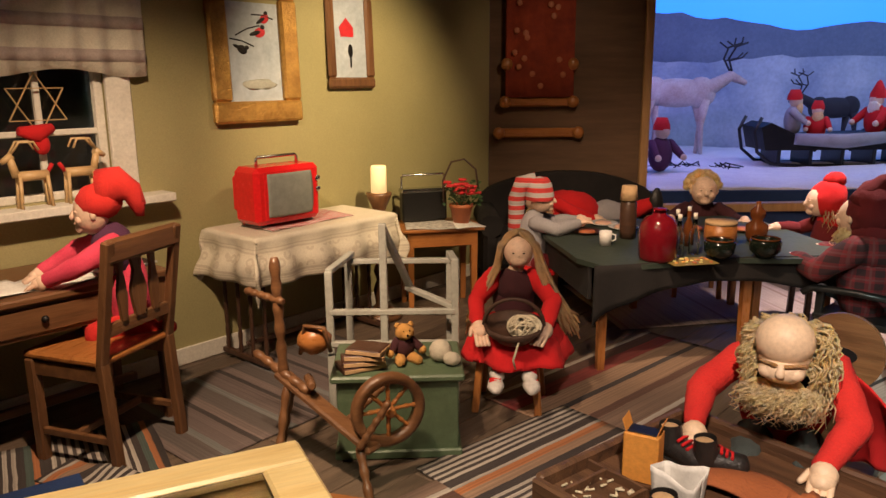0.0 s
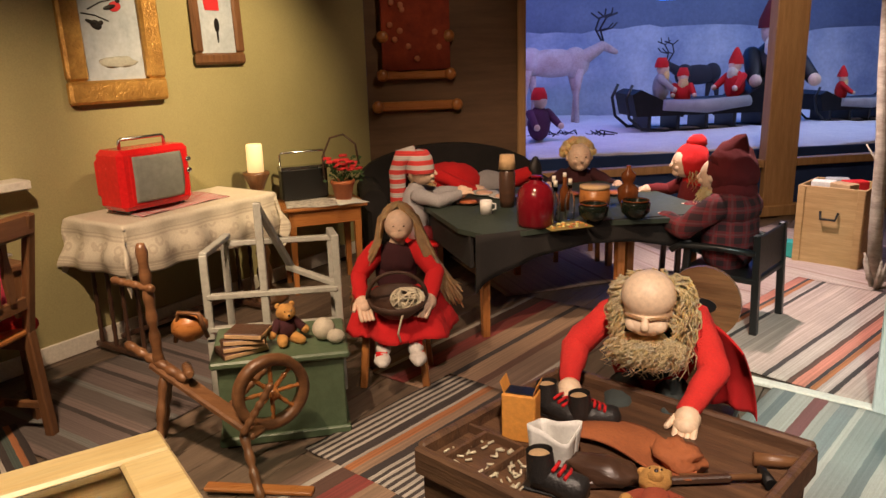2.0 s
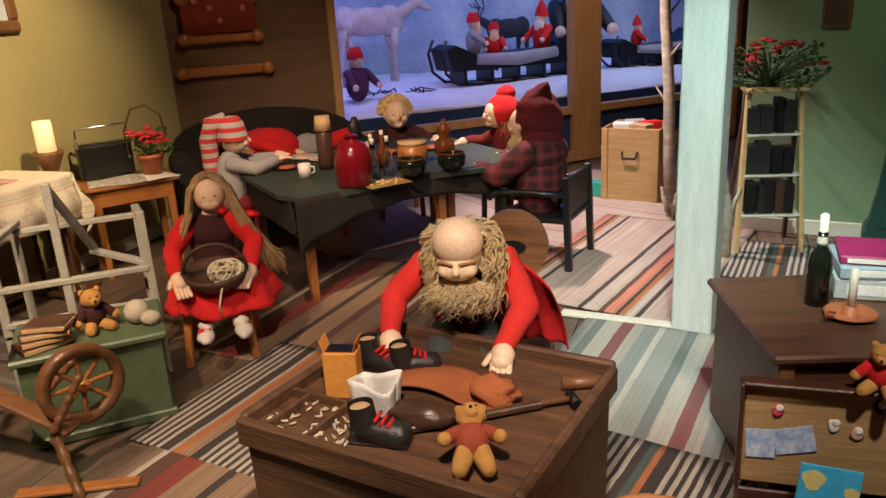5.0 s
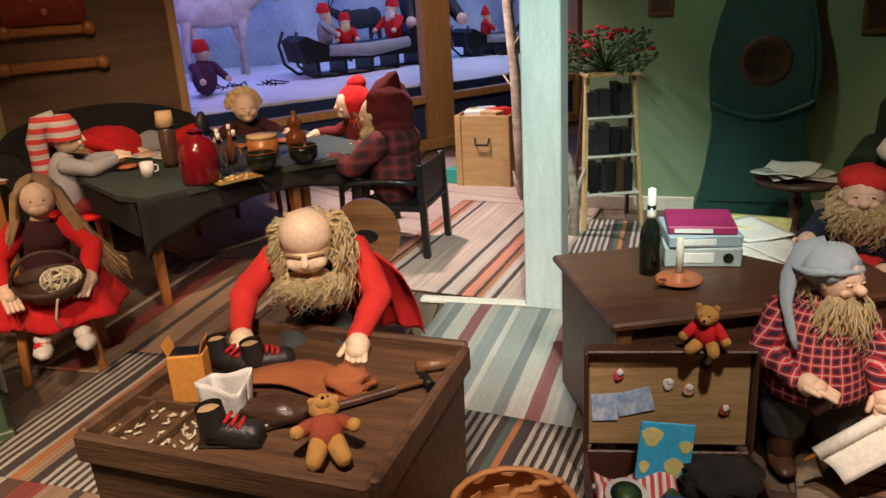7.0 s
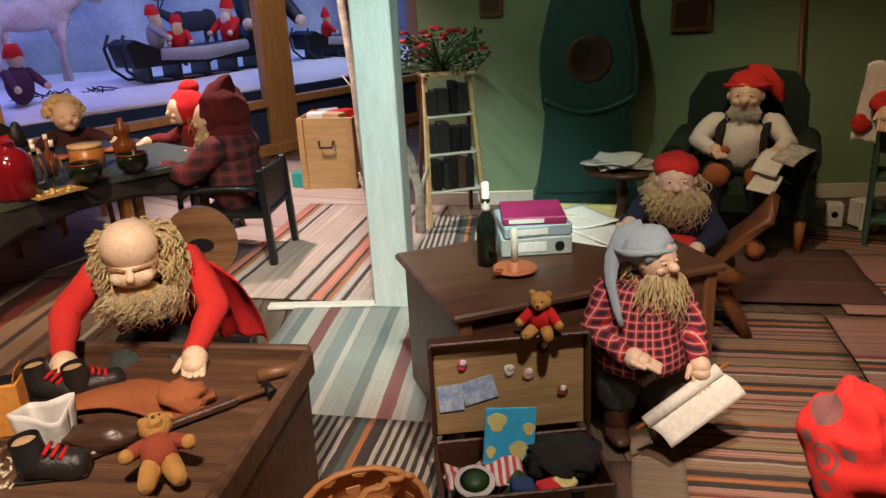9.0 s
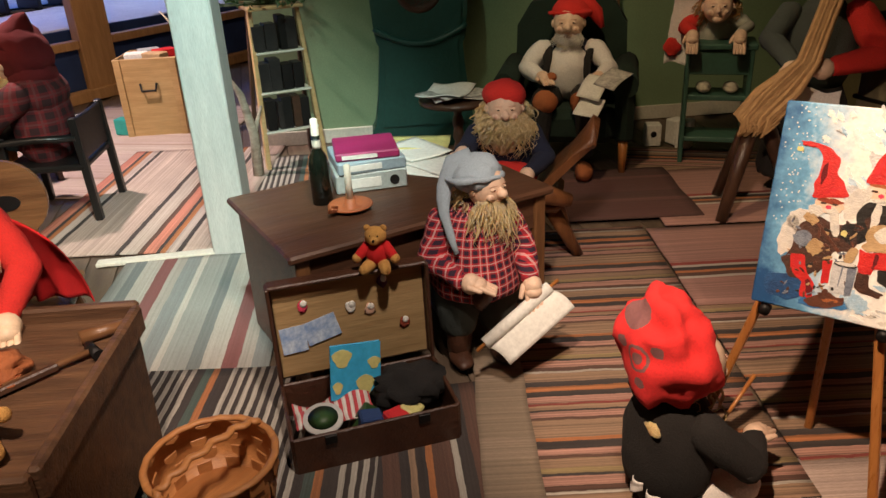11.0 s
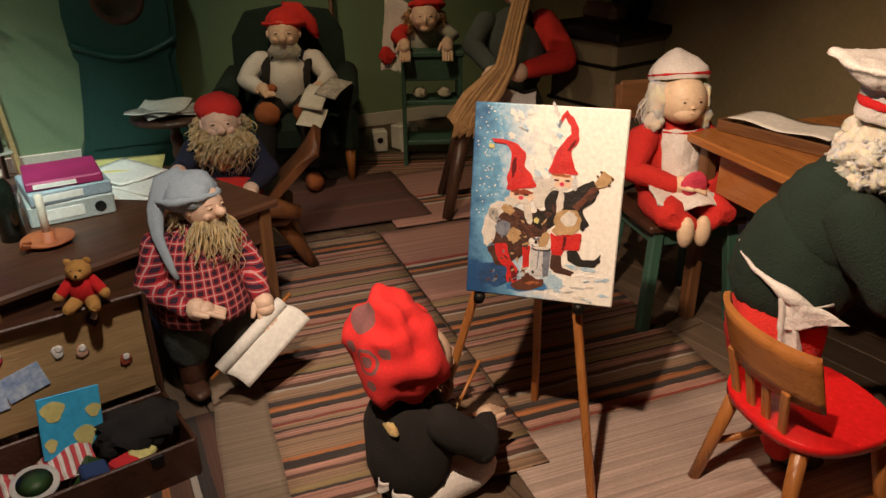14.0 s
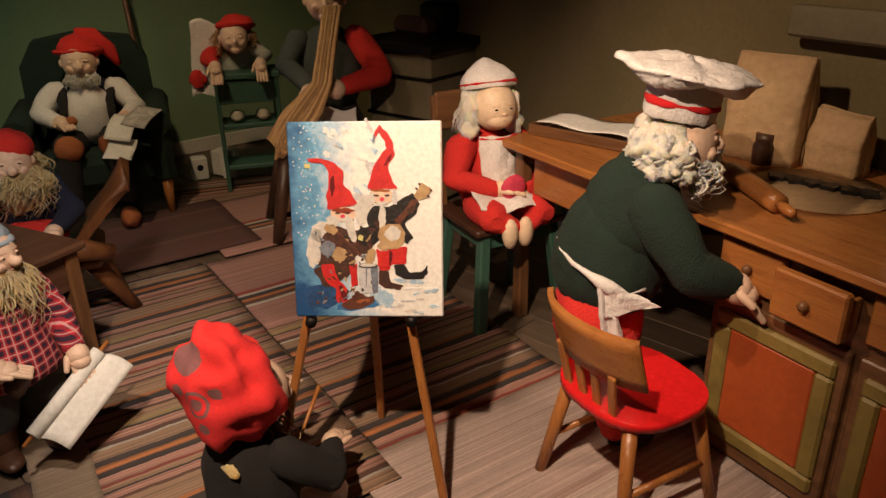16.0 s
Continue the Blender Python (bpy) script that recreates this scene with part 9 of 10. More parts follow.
# 7 large gnome in dark plaid, seen from behind
sh = Shape()
sh.ball((0, 0.03, 0.20), (0.20, 0.16, 0.26), 0, 18, 13); sh.ball((0, 0.04, 0.36), (0.21, 0.15, 0.12), 0, 16, 10)
arm(sh, (-0.19, 0, 0.38), (-0.27, -0.14, 0.26), (-0.18, -0.30, 0.28), 0.075, 0); arm(sh, (0.19, 0, 0.38), (0.27, -0.14, 0.26), (0.18, -0.30, 0.28), 0.075, 0)
face(sh, (0, -0.07, 0.53), 0.10, 1, 3, 4); strands(sh, 5, (0, -0.08, 0.46), (0.08, 0.06, 0.04), 40, 0.12, 0.9, 7)
sh.ball((0, 0.02, 0.57), (0.135, 0.145, 0.15), 2, 20, 13, None, 0.15, 3); sh.ball((0, 0.04, 0.46), (0.13, 0.12, 0.10), 2, 16, 10); sh.tube([(0, 0.0, 0.60), (0.0, 0.03, 0.69), (0.01, 0.06, 0.745), (0.01, 0.08, 0.78)], [0.125, 0.09, 0.045, 0.008], 2, 14)
hand(sh, (-0.17, -0.33, 0.28), (0, -1, 0), 1); hand(sh, (0.17, -0.33, 0.28), (0, -1, 0), 1)
done("plaid_gnome", sh, ["plaid_dark", "skin", "dark_red", "cheek", "eye", "hair"], "large seated gnome doll in dark plaid and deep red cap", pose(2.37, 3.97, 0.32, 0, 0, -140))
t = thing("dark_chair", "black painted wooden armchair at the table", "chair", pose(2.41, 3.93, 0, 0, 0, -140) @ Matrix.Diagonal((1, 1, 0.88, 1)))
sh = Shape(); sh.box((0, 0, 0.36), (0.48, 0.44, 0.04), 0.01); part("seat", sh, "black", t)
for sx in (-1, 1):
    sh = Shape(); sh.beam((sx * 0.21, -0.19, 0.56), (sx * 0.22, -0.2, 0), 0.04, 0.04, 0.006); part("leg", sh, "black", t)
    sh = Shape(); sh.beam((sx * 0.21, 0.2, 0.66), (sx * 0.22, 0.22, 0), 0.045, 0.04, 0.006); part("back_post", sh, "black", t)
    sh = Shape(); sh.tube([(sx * 0.22, 0.2, 0.54), (sx * 0.24, 0.0, 0.55), (sx * 0.25, -0.22, 0.54), (sx * 0.27, -0.27, 0.50)], 0.022, 0, 10); part("arm", sh, "black", t)
sh = Shape(); sh.box((0, 0.205, 0.52), (0.42, 0.022, 0.26), 0.008); part("backrest", sh, "black", t)

# 8 the shoemaker
sh = Shape()
sh.ball((0, 0.10, 0.22), (0.18, 0.15, 0.24), 0, 16, 12); sh.ball((0, 0.02, 0.36), (0.19, 0.15, 0.13), 0, 16, 10)
arm(sh, (-0.17, 0.0, 0.38), (-0.29, -0.12, 0.27), (-0.28, -0.27, 0.19), 0.066, 0); arm(sh, (0.17, 0.0, 0.38), (0.25, -0.14, 0.24), (0.17, -0.30, 0.14), 0.068, 0)
hand(sh, (-0.27, -0.32, 0.165), (0.15, -1, -0.4), 2, 1.45); hand(sh, (0.17, -0.34, 0.12), (-0.1, -1, -0.4), 2, 1.45)
hc = Vector((0, -0.17, 0.51))
sh.ball(hc, (0.100, 0.115, 0.118), 1, 28, 18)
sh.ball(hc + Vector((0, -0.035, 0.03)), (0.102, 0.095, 0.095), 1, 24, 16)
sh.ball(hc + Vector((0, -0.072, -0.066)), (0.080, 0.062, 0.050), 1, 20, 12)
sh.limb(hc + Vector((0, -0.118, -0.040)), hc + Vector((0, -0.130, -0.066)), 0.012, 0.018, 1, 10)
for s in (-1, 1):
    sh.ball(hc + Vector((s * 0.042, -0.098, -0.070)), (0.034, 0.028, 0.026), 1, 14, 9)
    sh.limb(hc + Vector((s * 0.018, -0.130, -0.034)), hc + Vector((s * 0.072, -0.100, -0.032)), 0.008, 0.006, 6, 6)
    sh.ball(hc + Vector((s * 0.102, 0.01, -0.03)), (0.014, 0.022, 0.03), 1, 8, 6)
sh.ball(hc + Vector((0, 0.055, -0.03)), (0.125, 0.085, 0.120), 4, 24, 14, None, 0.3, 2)
strands(sh, 4, hc + Vector((0, -0.035, -0.150)), (0.118, 0.070, 0.026), 170, 0.11, 0.66, 11, True, 0.018, 0.013)
rng = random.Random(31)
for k in range(900):
    a = rng.uniform(radians(-30), radians(210)); z = rng.uniform(-0.75, 0.72)
    d = Vector((math.cos(a), math.sin(a), z)).normalized()
    p = hc + Vector((d.x * 0.108, 0.02 + d.y * 0.110, d.z * 0.118))
    long = 1.35 if d.x > 0.2 else 0.9
    ph, fq, rl, dr = rng.uniform(0, 6), rng.uniform(8, 18), rng.uniform(0.015, 0.06) * long, rng.uniform(0.03, 0.16) * long
    sh.tube([p + d * (rl * math.sin(2 * u)) + Vector((0.016 * math.sin(ph + fq * u) * u ** 0.6, 0.016 * math.cos(ph + fq * u) * u ** 0.6, -dr * u * u)) for u in (0, 0.12, 0.25, 0.38, 0.5, 0.62, 0.75, 0.88, 1.0)], [0.003, 0.0045, 0.005, 0.005, 0.0047, 0.0044, 0.004, 0.003, 0.0012], 4, 4)
for s in (-1, 1):
    sh.limb((s * 0.09, 0.02, 0.06), (s * 0.10, -0.2, 0.06), 0.075, 0.06, 5)
sh.ball((0, -0.09, 0.28), (0.13, 0.05, 0.14), 5, 12, 8)
sh.limb((-0.09, -0.10, 0.40), (-0.06, -0.12, 0.22), 0.02, 0.02, 5); sh.limb((0.09, -0.10, 0.40), (0.06, -0.12, 0.22), 0.02, 0.02, 5)
done("shoemaker_gnome", sh, ["red_knit", "skin_pale", "skin_pale", "cheek", "hair", "denim", "flax"], "bald bearded gnome doll in a red shirt mending shoes", pose(1.115, 2.225, 0.40, 0, 0, -30) @ Matrix.Diagonal((0.82, 0.82, 0.82, 1)))

# 9 standing plaid gnome with papers
sh = Shape()
sh.ball((0, 0.0, 0.58), (0.150, 0.13, 0.18), 0, 22, 14); sh.lathe([(0.10, 0.72), (0.145, 0.64), (0.168, 0.54), (0.192, 0.42), (0.190, 0.37), (0.180, 0.36), (0.0, 0.39)], (0, 0, 0), 0, 26)
arm(sh, (-0.13, 0, 0.68), (-0.205, -0.05, 0.54), (-0.105, -0.165, 0.475), 0.064, 0); arm(sh, (0.13, 0, 0.68), (0.195, -0.06, 0.55), (0.195, -0.15, 0.44), 0.062, 0)
hand(sh, (-0.07, -0.195, 0.470), (1, -0.4, -0.1), 1, 1.3); hand(sh, (0.195, -0.18, 0.415), (0, -0.5, -0.9), 1, 1.25)
for s in (-1, 1):
    sh.limb((s * 0.080, 0, 0.38), (s * 0.090, 0.0, 0.2), 0.105, 0.085, 5); sh.limb((s * 0.085, 0, 0.2), (s * 0.09, -0.01, 0.05), 0.06, 0.05, 6); sh.ball((s * 0.095, -0.06, 0.035), (0.05, 0.10, 0.035), 6, 12, 8)
sh.ball((-0.02, -0.185, 0.40), (0.040, 0.025, 0.060), 6, 12, 8, None, 0.3)
n0 = len(sh.bm.verts)
face(sh, (0.02, -0.05, 0.825), 0.086, 1, 3, 4); sh.ball((0.02, -0.140, 0.815), (0.022, 0.026, 0.020), 1, 10, 7)
strands(sh, 7, (0.02, -0.070, 0.765), (0.076, 0.058, 0.038), 120, 0.19, 0.85, 13, True, 0.010, 0.011); strands(sh, 7, (0.01, 0.0, 0.79), (0.09, 0.09, 0.04), 50, 0.08, 0.9, 14, False, 0.010, 0.010, True)
bmesh.ops.rotate(sh.bm, verts=list(sh.bm.verts)[n0:], cent=(0.01, 0.0, 0.8), matrix=Matrix.Rotation(radians(30), 3, "Z"))
sh.ball((0.01, 0.0, 0.875), (0.108, 0.112, 0.080), 2, 22, 14, None, 0.10, 4); sh.tube([(0.115 * math.cos(q), 0.118 * math.sin(q), 0.862 - 0.018 * math.sin(q)) for q in (2 * math.pi * k / 24 for k in range(25))], 0.014, 2, 8)
sh.tube([(0, 0.02, 0.92), (-0.07, 0.02, 0.91), (-0.125, -0.01, 0.83), (-0.140, -0.06, 0.74), (-0.130, -0.11, 0.66), (-0.110, -0.145, 0.59)], [0.06, 0.052, 0.034, 0.026, 0.020, 0.009], 2, 14, True, True, 0.7)
done("plaid_shirt_gnome", sh, ["plaid_red", "skin", "blue_hat", "cheek", "eye", "denim", "brown_leather", "hair", "red"], "standing gnome doll in a red plaid shirt and blue-grey cap", pose(2.258, 1.10, 0.018, 0, 0, -44) @ Matrix.Diagonal((0.80, 0.80, 0.79, 1)))
t = thing("rolled_sheet", "large white printed sheet rolled on a stick", "paper roll", pose(2.19, 0.905, 0.24, 0, 0, 0) @ Matrix.Diagonal((0.92, 0.92, 0.92, 1)))
sh = Shape(); sh.tube([(-0.13, 0.09, -0.08), (0.16, -0.085, 0.12)], 0.007, 0, 8); part("stick", sh, "orange_wood", t)
sh = Shape(); sh.tube([(-0.10, 0.072, -0.06), (0.13, -0.066, 0.10)], 0.024, 0, 14); part("paper_roll", sh, "paper", t)
sh = Shape(); sh.sheet(lambda u, v: (-0.10 + 0.23 * u + 0.01 * v, 0.06 - 0.138 * u - 0.085 * v, -0.07 + 0.16 * u - 0.055 * v + 0.015 * math.sin(3 * v)), 12, 8, 0.002); part("paper_flap", sh, "paper", t)
for k in range(5):
    sh = Shape(); sh.beam((-0.055 + 0.03 * k, -0.01 - 0.018 * k, -0.062 + 0.021 * k), (-0.04 + 0.03 * k, -0.019 - 0.018 * k, -0.051 + 0.021 * k), 0.004, 0.003, 0.0005); part("print_bar", sh, "iron", t)

# 10 seated gnome behind the desk
sh = Shape()
sh.ball((0, 0.02, 0.14), (0.14, 0.12, 0.20), 0, 16, 11); arm(sh, (-0.12, 0, 0.27), (-0.20, -0.12, 0.20), (-0.20, -0.26, 0.24), 0.055, 0); arm(sh, (0.12, 0, 0.27), (0.19, -0.10, 0.16), (0.10, -0.24, 0.14), 0.055, 0)
hand(sh, (-0.20, -0.28, 0.25), (0, -1, 0.3), 1, 1.1); hand(sh, (0.09, -0.26, 0.13), (-0.3, -1, 0), 1, 1.1)
face(sh, (0, -0.05, 0.40), 0.092, 1, 3, 4); sh.ball((0, -0.148, 0.385), (0.022, 0.024, 0.02), 1, 10, 7); strands(sh, 5, (0, -0.055, 0.345), (0.105, 0.080, 0.05), 150, 0.15, 0.72, 17, True, 0.016, 0.013); strands(sh, 5, (0, 0, 0.40), (0.105, 0.10, 0.05), 110, 0.13, 0.8, 18, False, 0.016, 0.014, True)
sh.ball((0, -0.01, 0.455), (0.105, 0.11, 0.075), 2, 16, 11)
sh.ball((0, -0.08, 0.06), (0.15, 0.14, 0.09), 2, 14, 9)
done("red_cap_gnome", sh, ["navy", "skin", "red_knit", "cheek", "eye", "hair"], "bearded gnome doll in navy with a red cap", pose(3.06, 1.44, 0.36, 0, 0, -58) @ Matrix.Diagonal((0.90, 0.90, 0.88, 1)))

# 11 gnome in the armchair
sh = Shape()
sh.ball((0, 0.04, 0.16), (0.165, 0.14, 0.22), 0, 18, 12); sh.ball((0, -0.05, 0.17), (0.135, 0.115, 0.165), 6, 20, 13)
for s in (-1, 1):
    sh.tube([(s * 0.13, 0.02, 0.31), (s * 0.115, -0.11, 0.25), (s * 0.12, -0.155, 0.16), (s * 0.135, -0.12, 0.05)], [0.045, 0.028, 0.026, 0.03], 8, 10, True, True, 0.5)
arm(sh, (-0.15, 0, 0.29), (-0.24, -0.06, 0.19), (-0.16, -0.18, 0.17), 0.062, 9); arm(sh, (0.15, 0, 0.29), (0.24, -0.07, 0.19), (0.20, -0.20, 0.18), 0.062, 9)
hand(sh, (-0.13, -0.21, 0.165), (0.6, -1, 0), 1, 1.2); hand(sh, (0.185, -0.24, 0.17), (-0.4, -1, 0), 1, 1.2); sh.ball((-0.08, -0.23, 0.17), (0.03, 0.02, 0.025), 7, 10, 7)
face(sh, (0, -0.05, 0.45), 0.098, 1, 3, 4); sh.ball((0, -0.155, 0.435), (0.026, 0.028, 0.023), 1, 10, 7); strands(sh, 5, (0, -0.075, 0.385), (0.070, 0.055, 0.030), 60, 0.07, 0.8, 21)
sh.ball((0.01, 0.0, 0.510), (0.112, 0.118, 0.078), 2, 18, 12); sh.tube([(0.115 * math.cos(q), 0.12 * math.sin(q), 0.497 - 0.012 * math.sin(q)) for q in (2 * math.pi * k / 24 for k in range(25))], 0.014, 2, 8)
sh.tube([(0.0, 0.02, 0.555), (0.08, 0.03, 0.555), (0.15, 0.03, 0.49), (0.185, 0.03, 0.41)], [0.06, 0.06, 0.04, 0.012], 2, 12)
for s in (-1, 1):
    sh.limb((s * 0.09, -0.06, 0.03), (s * 0.12, -0.30, 0.05), 0.085, 0.07, 8); sh.limb((s * 0.12, -0.32, 0.03), (s * 0.13, -0.34, -0.22), 0.06, 0.05, 8); sh.ball((s * 0.13, -0.40, -0.33), (0.055, 0.10, 0.05), 7, 12, 8)
    sh.ball((s * 0.10, -0.335, 0.055), (0.07, 0.05, 0.07), 7, 12, 8)
done("armchair_gnome", sh, ["navy", "skin", "red_knit", "cheek", "eye", "white_hair", "apron", "tan_leather", "black_cloth", "apron"], "round gnome doll in a white shirt and red cap", AM @ pose(0, 0.02, 0.40))
for k, (x, y, z, a) in enumerate(((0.12, -0.36, 0.58, -20), (0.22, -0.33, 0.62, -32), (0.10, -0.47, 0.50, -10))):
    sh = Shape(); sh.sheet(lambda u, v: (-0.09 + 0.18 * u, -0.12 + 0.24 * v, 0.02 * math.sin(3 * v + k)), 8, 8, 0.0015)
    single("letter", sh, "paper" if k != 1 else "paper_print", "white letter held on the gnome's lap", "letter", AM @ pose(x + 0.05, y, z - 0.03, 30, 8, a) @ Matrix.Diagonal((0.75, 0.75, 1, 1)), "letters on the lap")

# 12 two dolls at the green stool
sh = Shape()
sh.ball((0, 0.10, 0.02), (0.13, 0.11, 0.14), 0, 14, 10); face(sh, (0, -0.06, 0.175), 0.088, 1, 3, 4); sh.ball((0.02, -0.01, 0.245), (0.095, 0.09, 0.055), 2, 16, 10); sh.tube([(0.02 + 0.10 * math.cos(q), -0.015 + 0.10 * math.sin(q), 0.235 - 0.02 * math.sin(q)) for q in (2 * math.pi * k / 20 for k in range(21))], 0.015, 2, 8)
strands(sh, 5, (0, -0.02, 0.19), (0.10, 0.09, 0.05), 90, 0.10, 0.75, 25, False, 0.014, 0.014, True)
arm(sh, (-0.1, 0.05, 0.10), (-0.17, -0.05, 0.06), (-0.13, -0.14, 0.045), 0.045, 2); arm(sh, (0.1, 0.05, 0.10), (0.17, -0.05, 0.06), (0.13, -0.14, 0.045), 0.045, 0)
hand(sh, (-0.125, -0.17, 0.03), (0, -0.6, -0.8), 1, 1.1); hand(sh, (0.125, -0.17, 0.03), (0, -0.6, -0.8), 1, 1.1)
sh.sheet(lambda u, v: (-0.27 + 0.16 * u + 0.04 * v, 0.0 + 0.02 * math.sin(4 * v), -0.16 + 0.42 * v + 0.02 * math.sin(5 * u)), 10, 12, 0.006, 6); sh.ball((-0.23, -0.015, -0.06), (0.05, 0.02, 0.05), 2, 10, 7, None, 0.4)
done("leaning_gnome", sh, ["grey_paint", "skin", "red_knit", "cheek", "eye", "flax", "apron"], "small gnome doll with a red cap leaning on the green stool", pose(4.84, 1.06, 0.735, 0, 0, -72))
sh = Shape()
sh.ball((0, 0.02, 0.64), (0.15, 0.12, 0.24), 0, 18, 12); sh.lathe([(0.12, 0.50), (0.17, 0.36), (0.20, 0.12), (0.19, 0.08), (0, 0.1)], (0, 0, 0), 5, 20)
sh.sheet(lambda u, v: (-0.09 + 0.20 * u, -0.15 - 0.04 * v, 0.50 - 0.20 * v + 0.012 * math.sin(7 * u)), 10, 8, 0.006, 6)
face(sh, (0, -0.05, 0.99), 0.10, 1, 3, 4); sh.ball((0, 0.01, 1.04), (0.115, 0.11, 0.10), 7, 14, 10)
arm(sh, (0.14, 0, 0.80), (0.245, -0.05, 0.64), (0.07, -0.20, 0.615), 0.068, 2); arm(sh, (-0.14, 0, 0.80), (-0.20, -0.06, 0.70), (-0.11, -0.19, 0.63), 0.058, 0)
hand(sh, (0.02, -0.23, 0.61), (-1, -0.3, 0), 1, 1.35); hand(sh, (-0.10, -0.22, 0.60), (0.3, -1, 0.1), 1, 1.2)
rng = random.Random(44)
for k in range(150):
    x, w = rng.uniform(-0.035, 0.035), rng.uniform(-0.02, 0.02)
    lo = rng.uniform(0.0, 1.0)
    sh.tube([(0.03 + x, -0.27 + w, 0.98), (-0.01 + x, -0.29 + w, 0.80), (-0.04 + x * 1.1, -0.31 + w, 0.66), (-0.12 + x * 2.0 - 0.05 * lo, -0.32 + w, 0.53), (-0.20 + x * 1.6 - 0.06 * lo, -0.33 + w, 0.42), (-0.23 + x * 1.5 + 0.05 * lo, -0.33 + w, 0.33 + 0.06 * lo), (-0.18 + x * 1.5 + 0.06 * lo, -0.33 + w, 0.38 + 0.10 * lo)], [0.007, 0.009, 0.010, 0.010, 0.010, 0.009, 0.003], 8, 5)
done("spinner_doll", sh, ["denim", "skin", "red_knit", "cheek", "eye", "black_cloth", "apron", "dark_red", "flax_fibre"], "doll in a dark waistcoat with red sleeves combing flax", pose(4.40, 0.44, 0.06, 0, 0, -80) @ Matrix.Diagonal((1.1, 1.1, 1.1, 1)))
t = thing("flax_stand", "dark wooden distaff stand with splayed legs", "stand", pose(4.10, 0.62, 0.016))
for p1 in ((-0.24, 0.06, 0), (0.14, -0.20, 0), (0.12, 0.18, 0)):
    sh = Shape(); sh.tube([(0, 0, 0.55), p1], [0.045, 0.028], 0, 8); part("leg", sh, "dark_z", t)
sh = Shape(); sh.tube([(0, 0, 0.5), (0, 0, 0.62)], [0.03, 0.02], 0, 8); part("post", sh, "dark_z", t)

# 13 child on the green chair
sh = Shape()
sh.ball((0, 0.03, 0.16), (0.125, 0.11, 0.19), 0, 16, 12); sh.sheet(lambda u, v: (-0.075 + 0.15 * u, -0.07 - 0.035 * math.sin(math.pi * u) - 0.035 * v, 0.32 - 0.20 * v), 14, 10, 0.005, 6); sh.sheet(lambda u, v: (-0.14 + 0.28 * u, -0.10 - 0.03 * math.sin(math.pi * u) - 0.13 * v, 0.135 - 0.02 * v - 0.03 * v * v + 0.010 * math.cos(11 * u)), 18, 8, 0.005, 6); sh.tube([(-0.075 + 0.15 * k / 8, -0.073 - 0.035 * math.sin(math.pi * k / 8), 0.312) for k in range(9)], 0.004, 2, 5)
arm(sh, (-0.11, 0, 0.27), (-0.17, -0.07, 0.17), (-0.06, -0.16, 0.14), 0.055, 0); arm(sh, (0.11, 0, 0.27), (0.17, -0.07, 0.16), (0.07, -0.16, 0.11), 0.055, 0)
hand(sh, (-0.03, -0.17, 0.14), (1, -0.5, 0), 1); hand(sh, (0.04, -0.18, 0.10), (-1, -0.5, 0), 1)
sh.ball((0.0, -0.20, 0.15), (0.05, 0.02, 0.05), 8, 10, 7)
face(sh, (0, -0.035, 0.42), 0.088, 1, 3, 4, False, True)
sh.ball((0, 0.02, 0.45), (0.094, 0.08, 0.09), 5, 20, 12)
for e in (-1, 1):
    sh.ball((e * 0.080, -0.005, 0.405), (0.036, 0.055, 0.080), 5, 18, 14, None, 0.35, 3 + e); sh.ball((e * 0.088, -0.015, 0.345), (0.036, 0.045, 0.045), 5, 16, 12, None, 0.4, 6 + e)
strands(sh, 5, (0, 0.0, 0.43), (0.100, 0.080, 0.05), 50, 0.12, 0.92, 27, False, 0.006, 0.012, True)
tilt = Matrix.Rotation(radians(-14), 3, "X")
sh.lathe([(0.096, 0.0), (0.100, 0.010), (0.094, 0.040), (0.066, 0.070), (0.034, 0.098), (0.010, 0.112), (0, 0.112)], (0, 0.012, 0.480), 7, 22, tilt); sh.lathe([(0.1005, 0.014), (0.1025, 0.017), (0.1005, 0.022)], (0, 0.012, 0.480), 2, 22, tilt); sh.sheet(lambda u, v: (0.085 + 0.02 * v, 0.04 + 0.05 * u, 0.50 - 0.11 * v + 0.02 * u), 6, 8, 0.006, 7)
for s in (-1, 1):
    sh.limb((s * 0.06, -0.05, 0.05), (s * 0.09, -0.22, 0.05), 0.07, 0.06, 0); sh.limb((s * 0.085, -0.23, 0.05), (s * 0.04, -0.255, 0.02), 0.04, 0.034, 0); sh.ball((s * 0.03 - 0.02, -0.275, 0.0), (0.03, 0.028, 0.06), 1, 10, 7)
done("child_doll", sh, ["red_knit", "skin_pale", "red", "cheek", "eye", "white_hair", "apron", "apron", "pink"], "child doll in red with a white apron and cap", pose(3.23, -0.36, 0.435, 0, 0, -66) @ Matrix.Diagonal((1.06, 1.04, 1.0, 1)))

# 14 painter with the beret
sh = Shape()
sh.ball((0, 0.02, 0.20), (0.145, 0.13, 0.24), 0, 16, 12); arm(sh, (-0.13, 0, 0.33), (-0.19, -0.10, 0.22), (-0.10, -0.22, 0.20), 0.058, 0); arm(sh, (0.13, 0, 0.33), (0.20, -0.10, 0.24), (0.17, -0.25, 0.28), 0.058, 0)
hand(sh, (0.16, -0.27, 0.29), (0, -1, 0.2), 1); hand(sh, (-0.08, -0.24, 0.20), (0.3, -1, 0), 1)
face(sh, (0.0, -0.05, 0.47), 0.09, 1, 3, 4); strands(sh, 9, (0.02, -0.05, 0.45), (0.100, 0.09, 0.05), 24, 0.13, 0.9, 29, False, 0.014, 0.016, True)
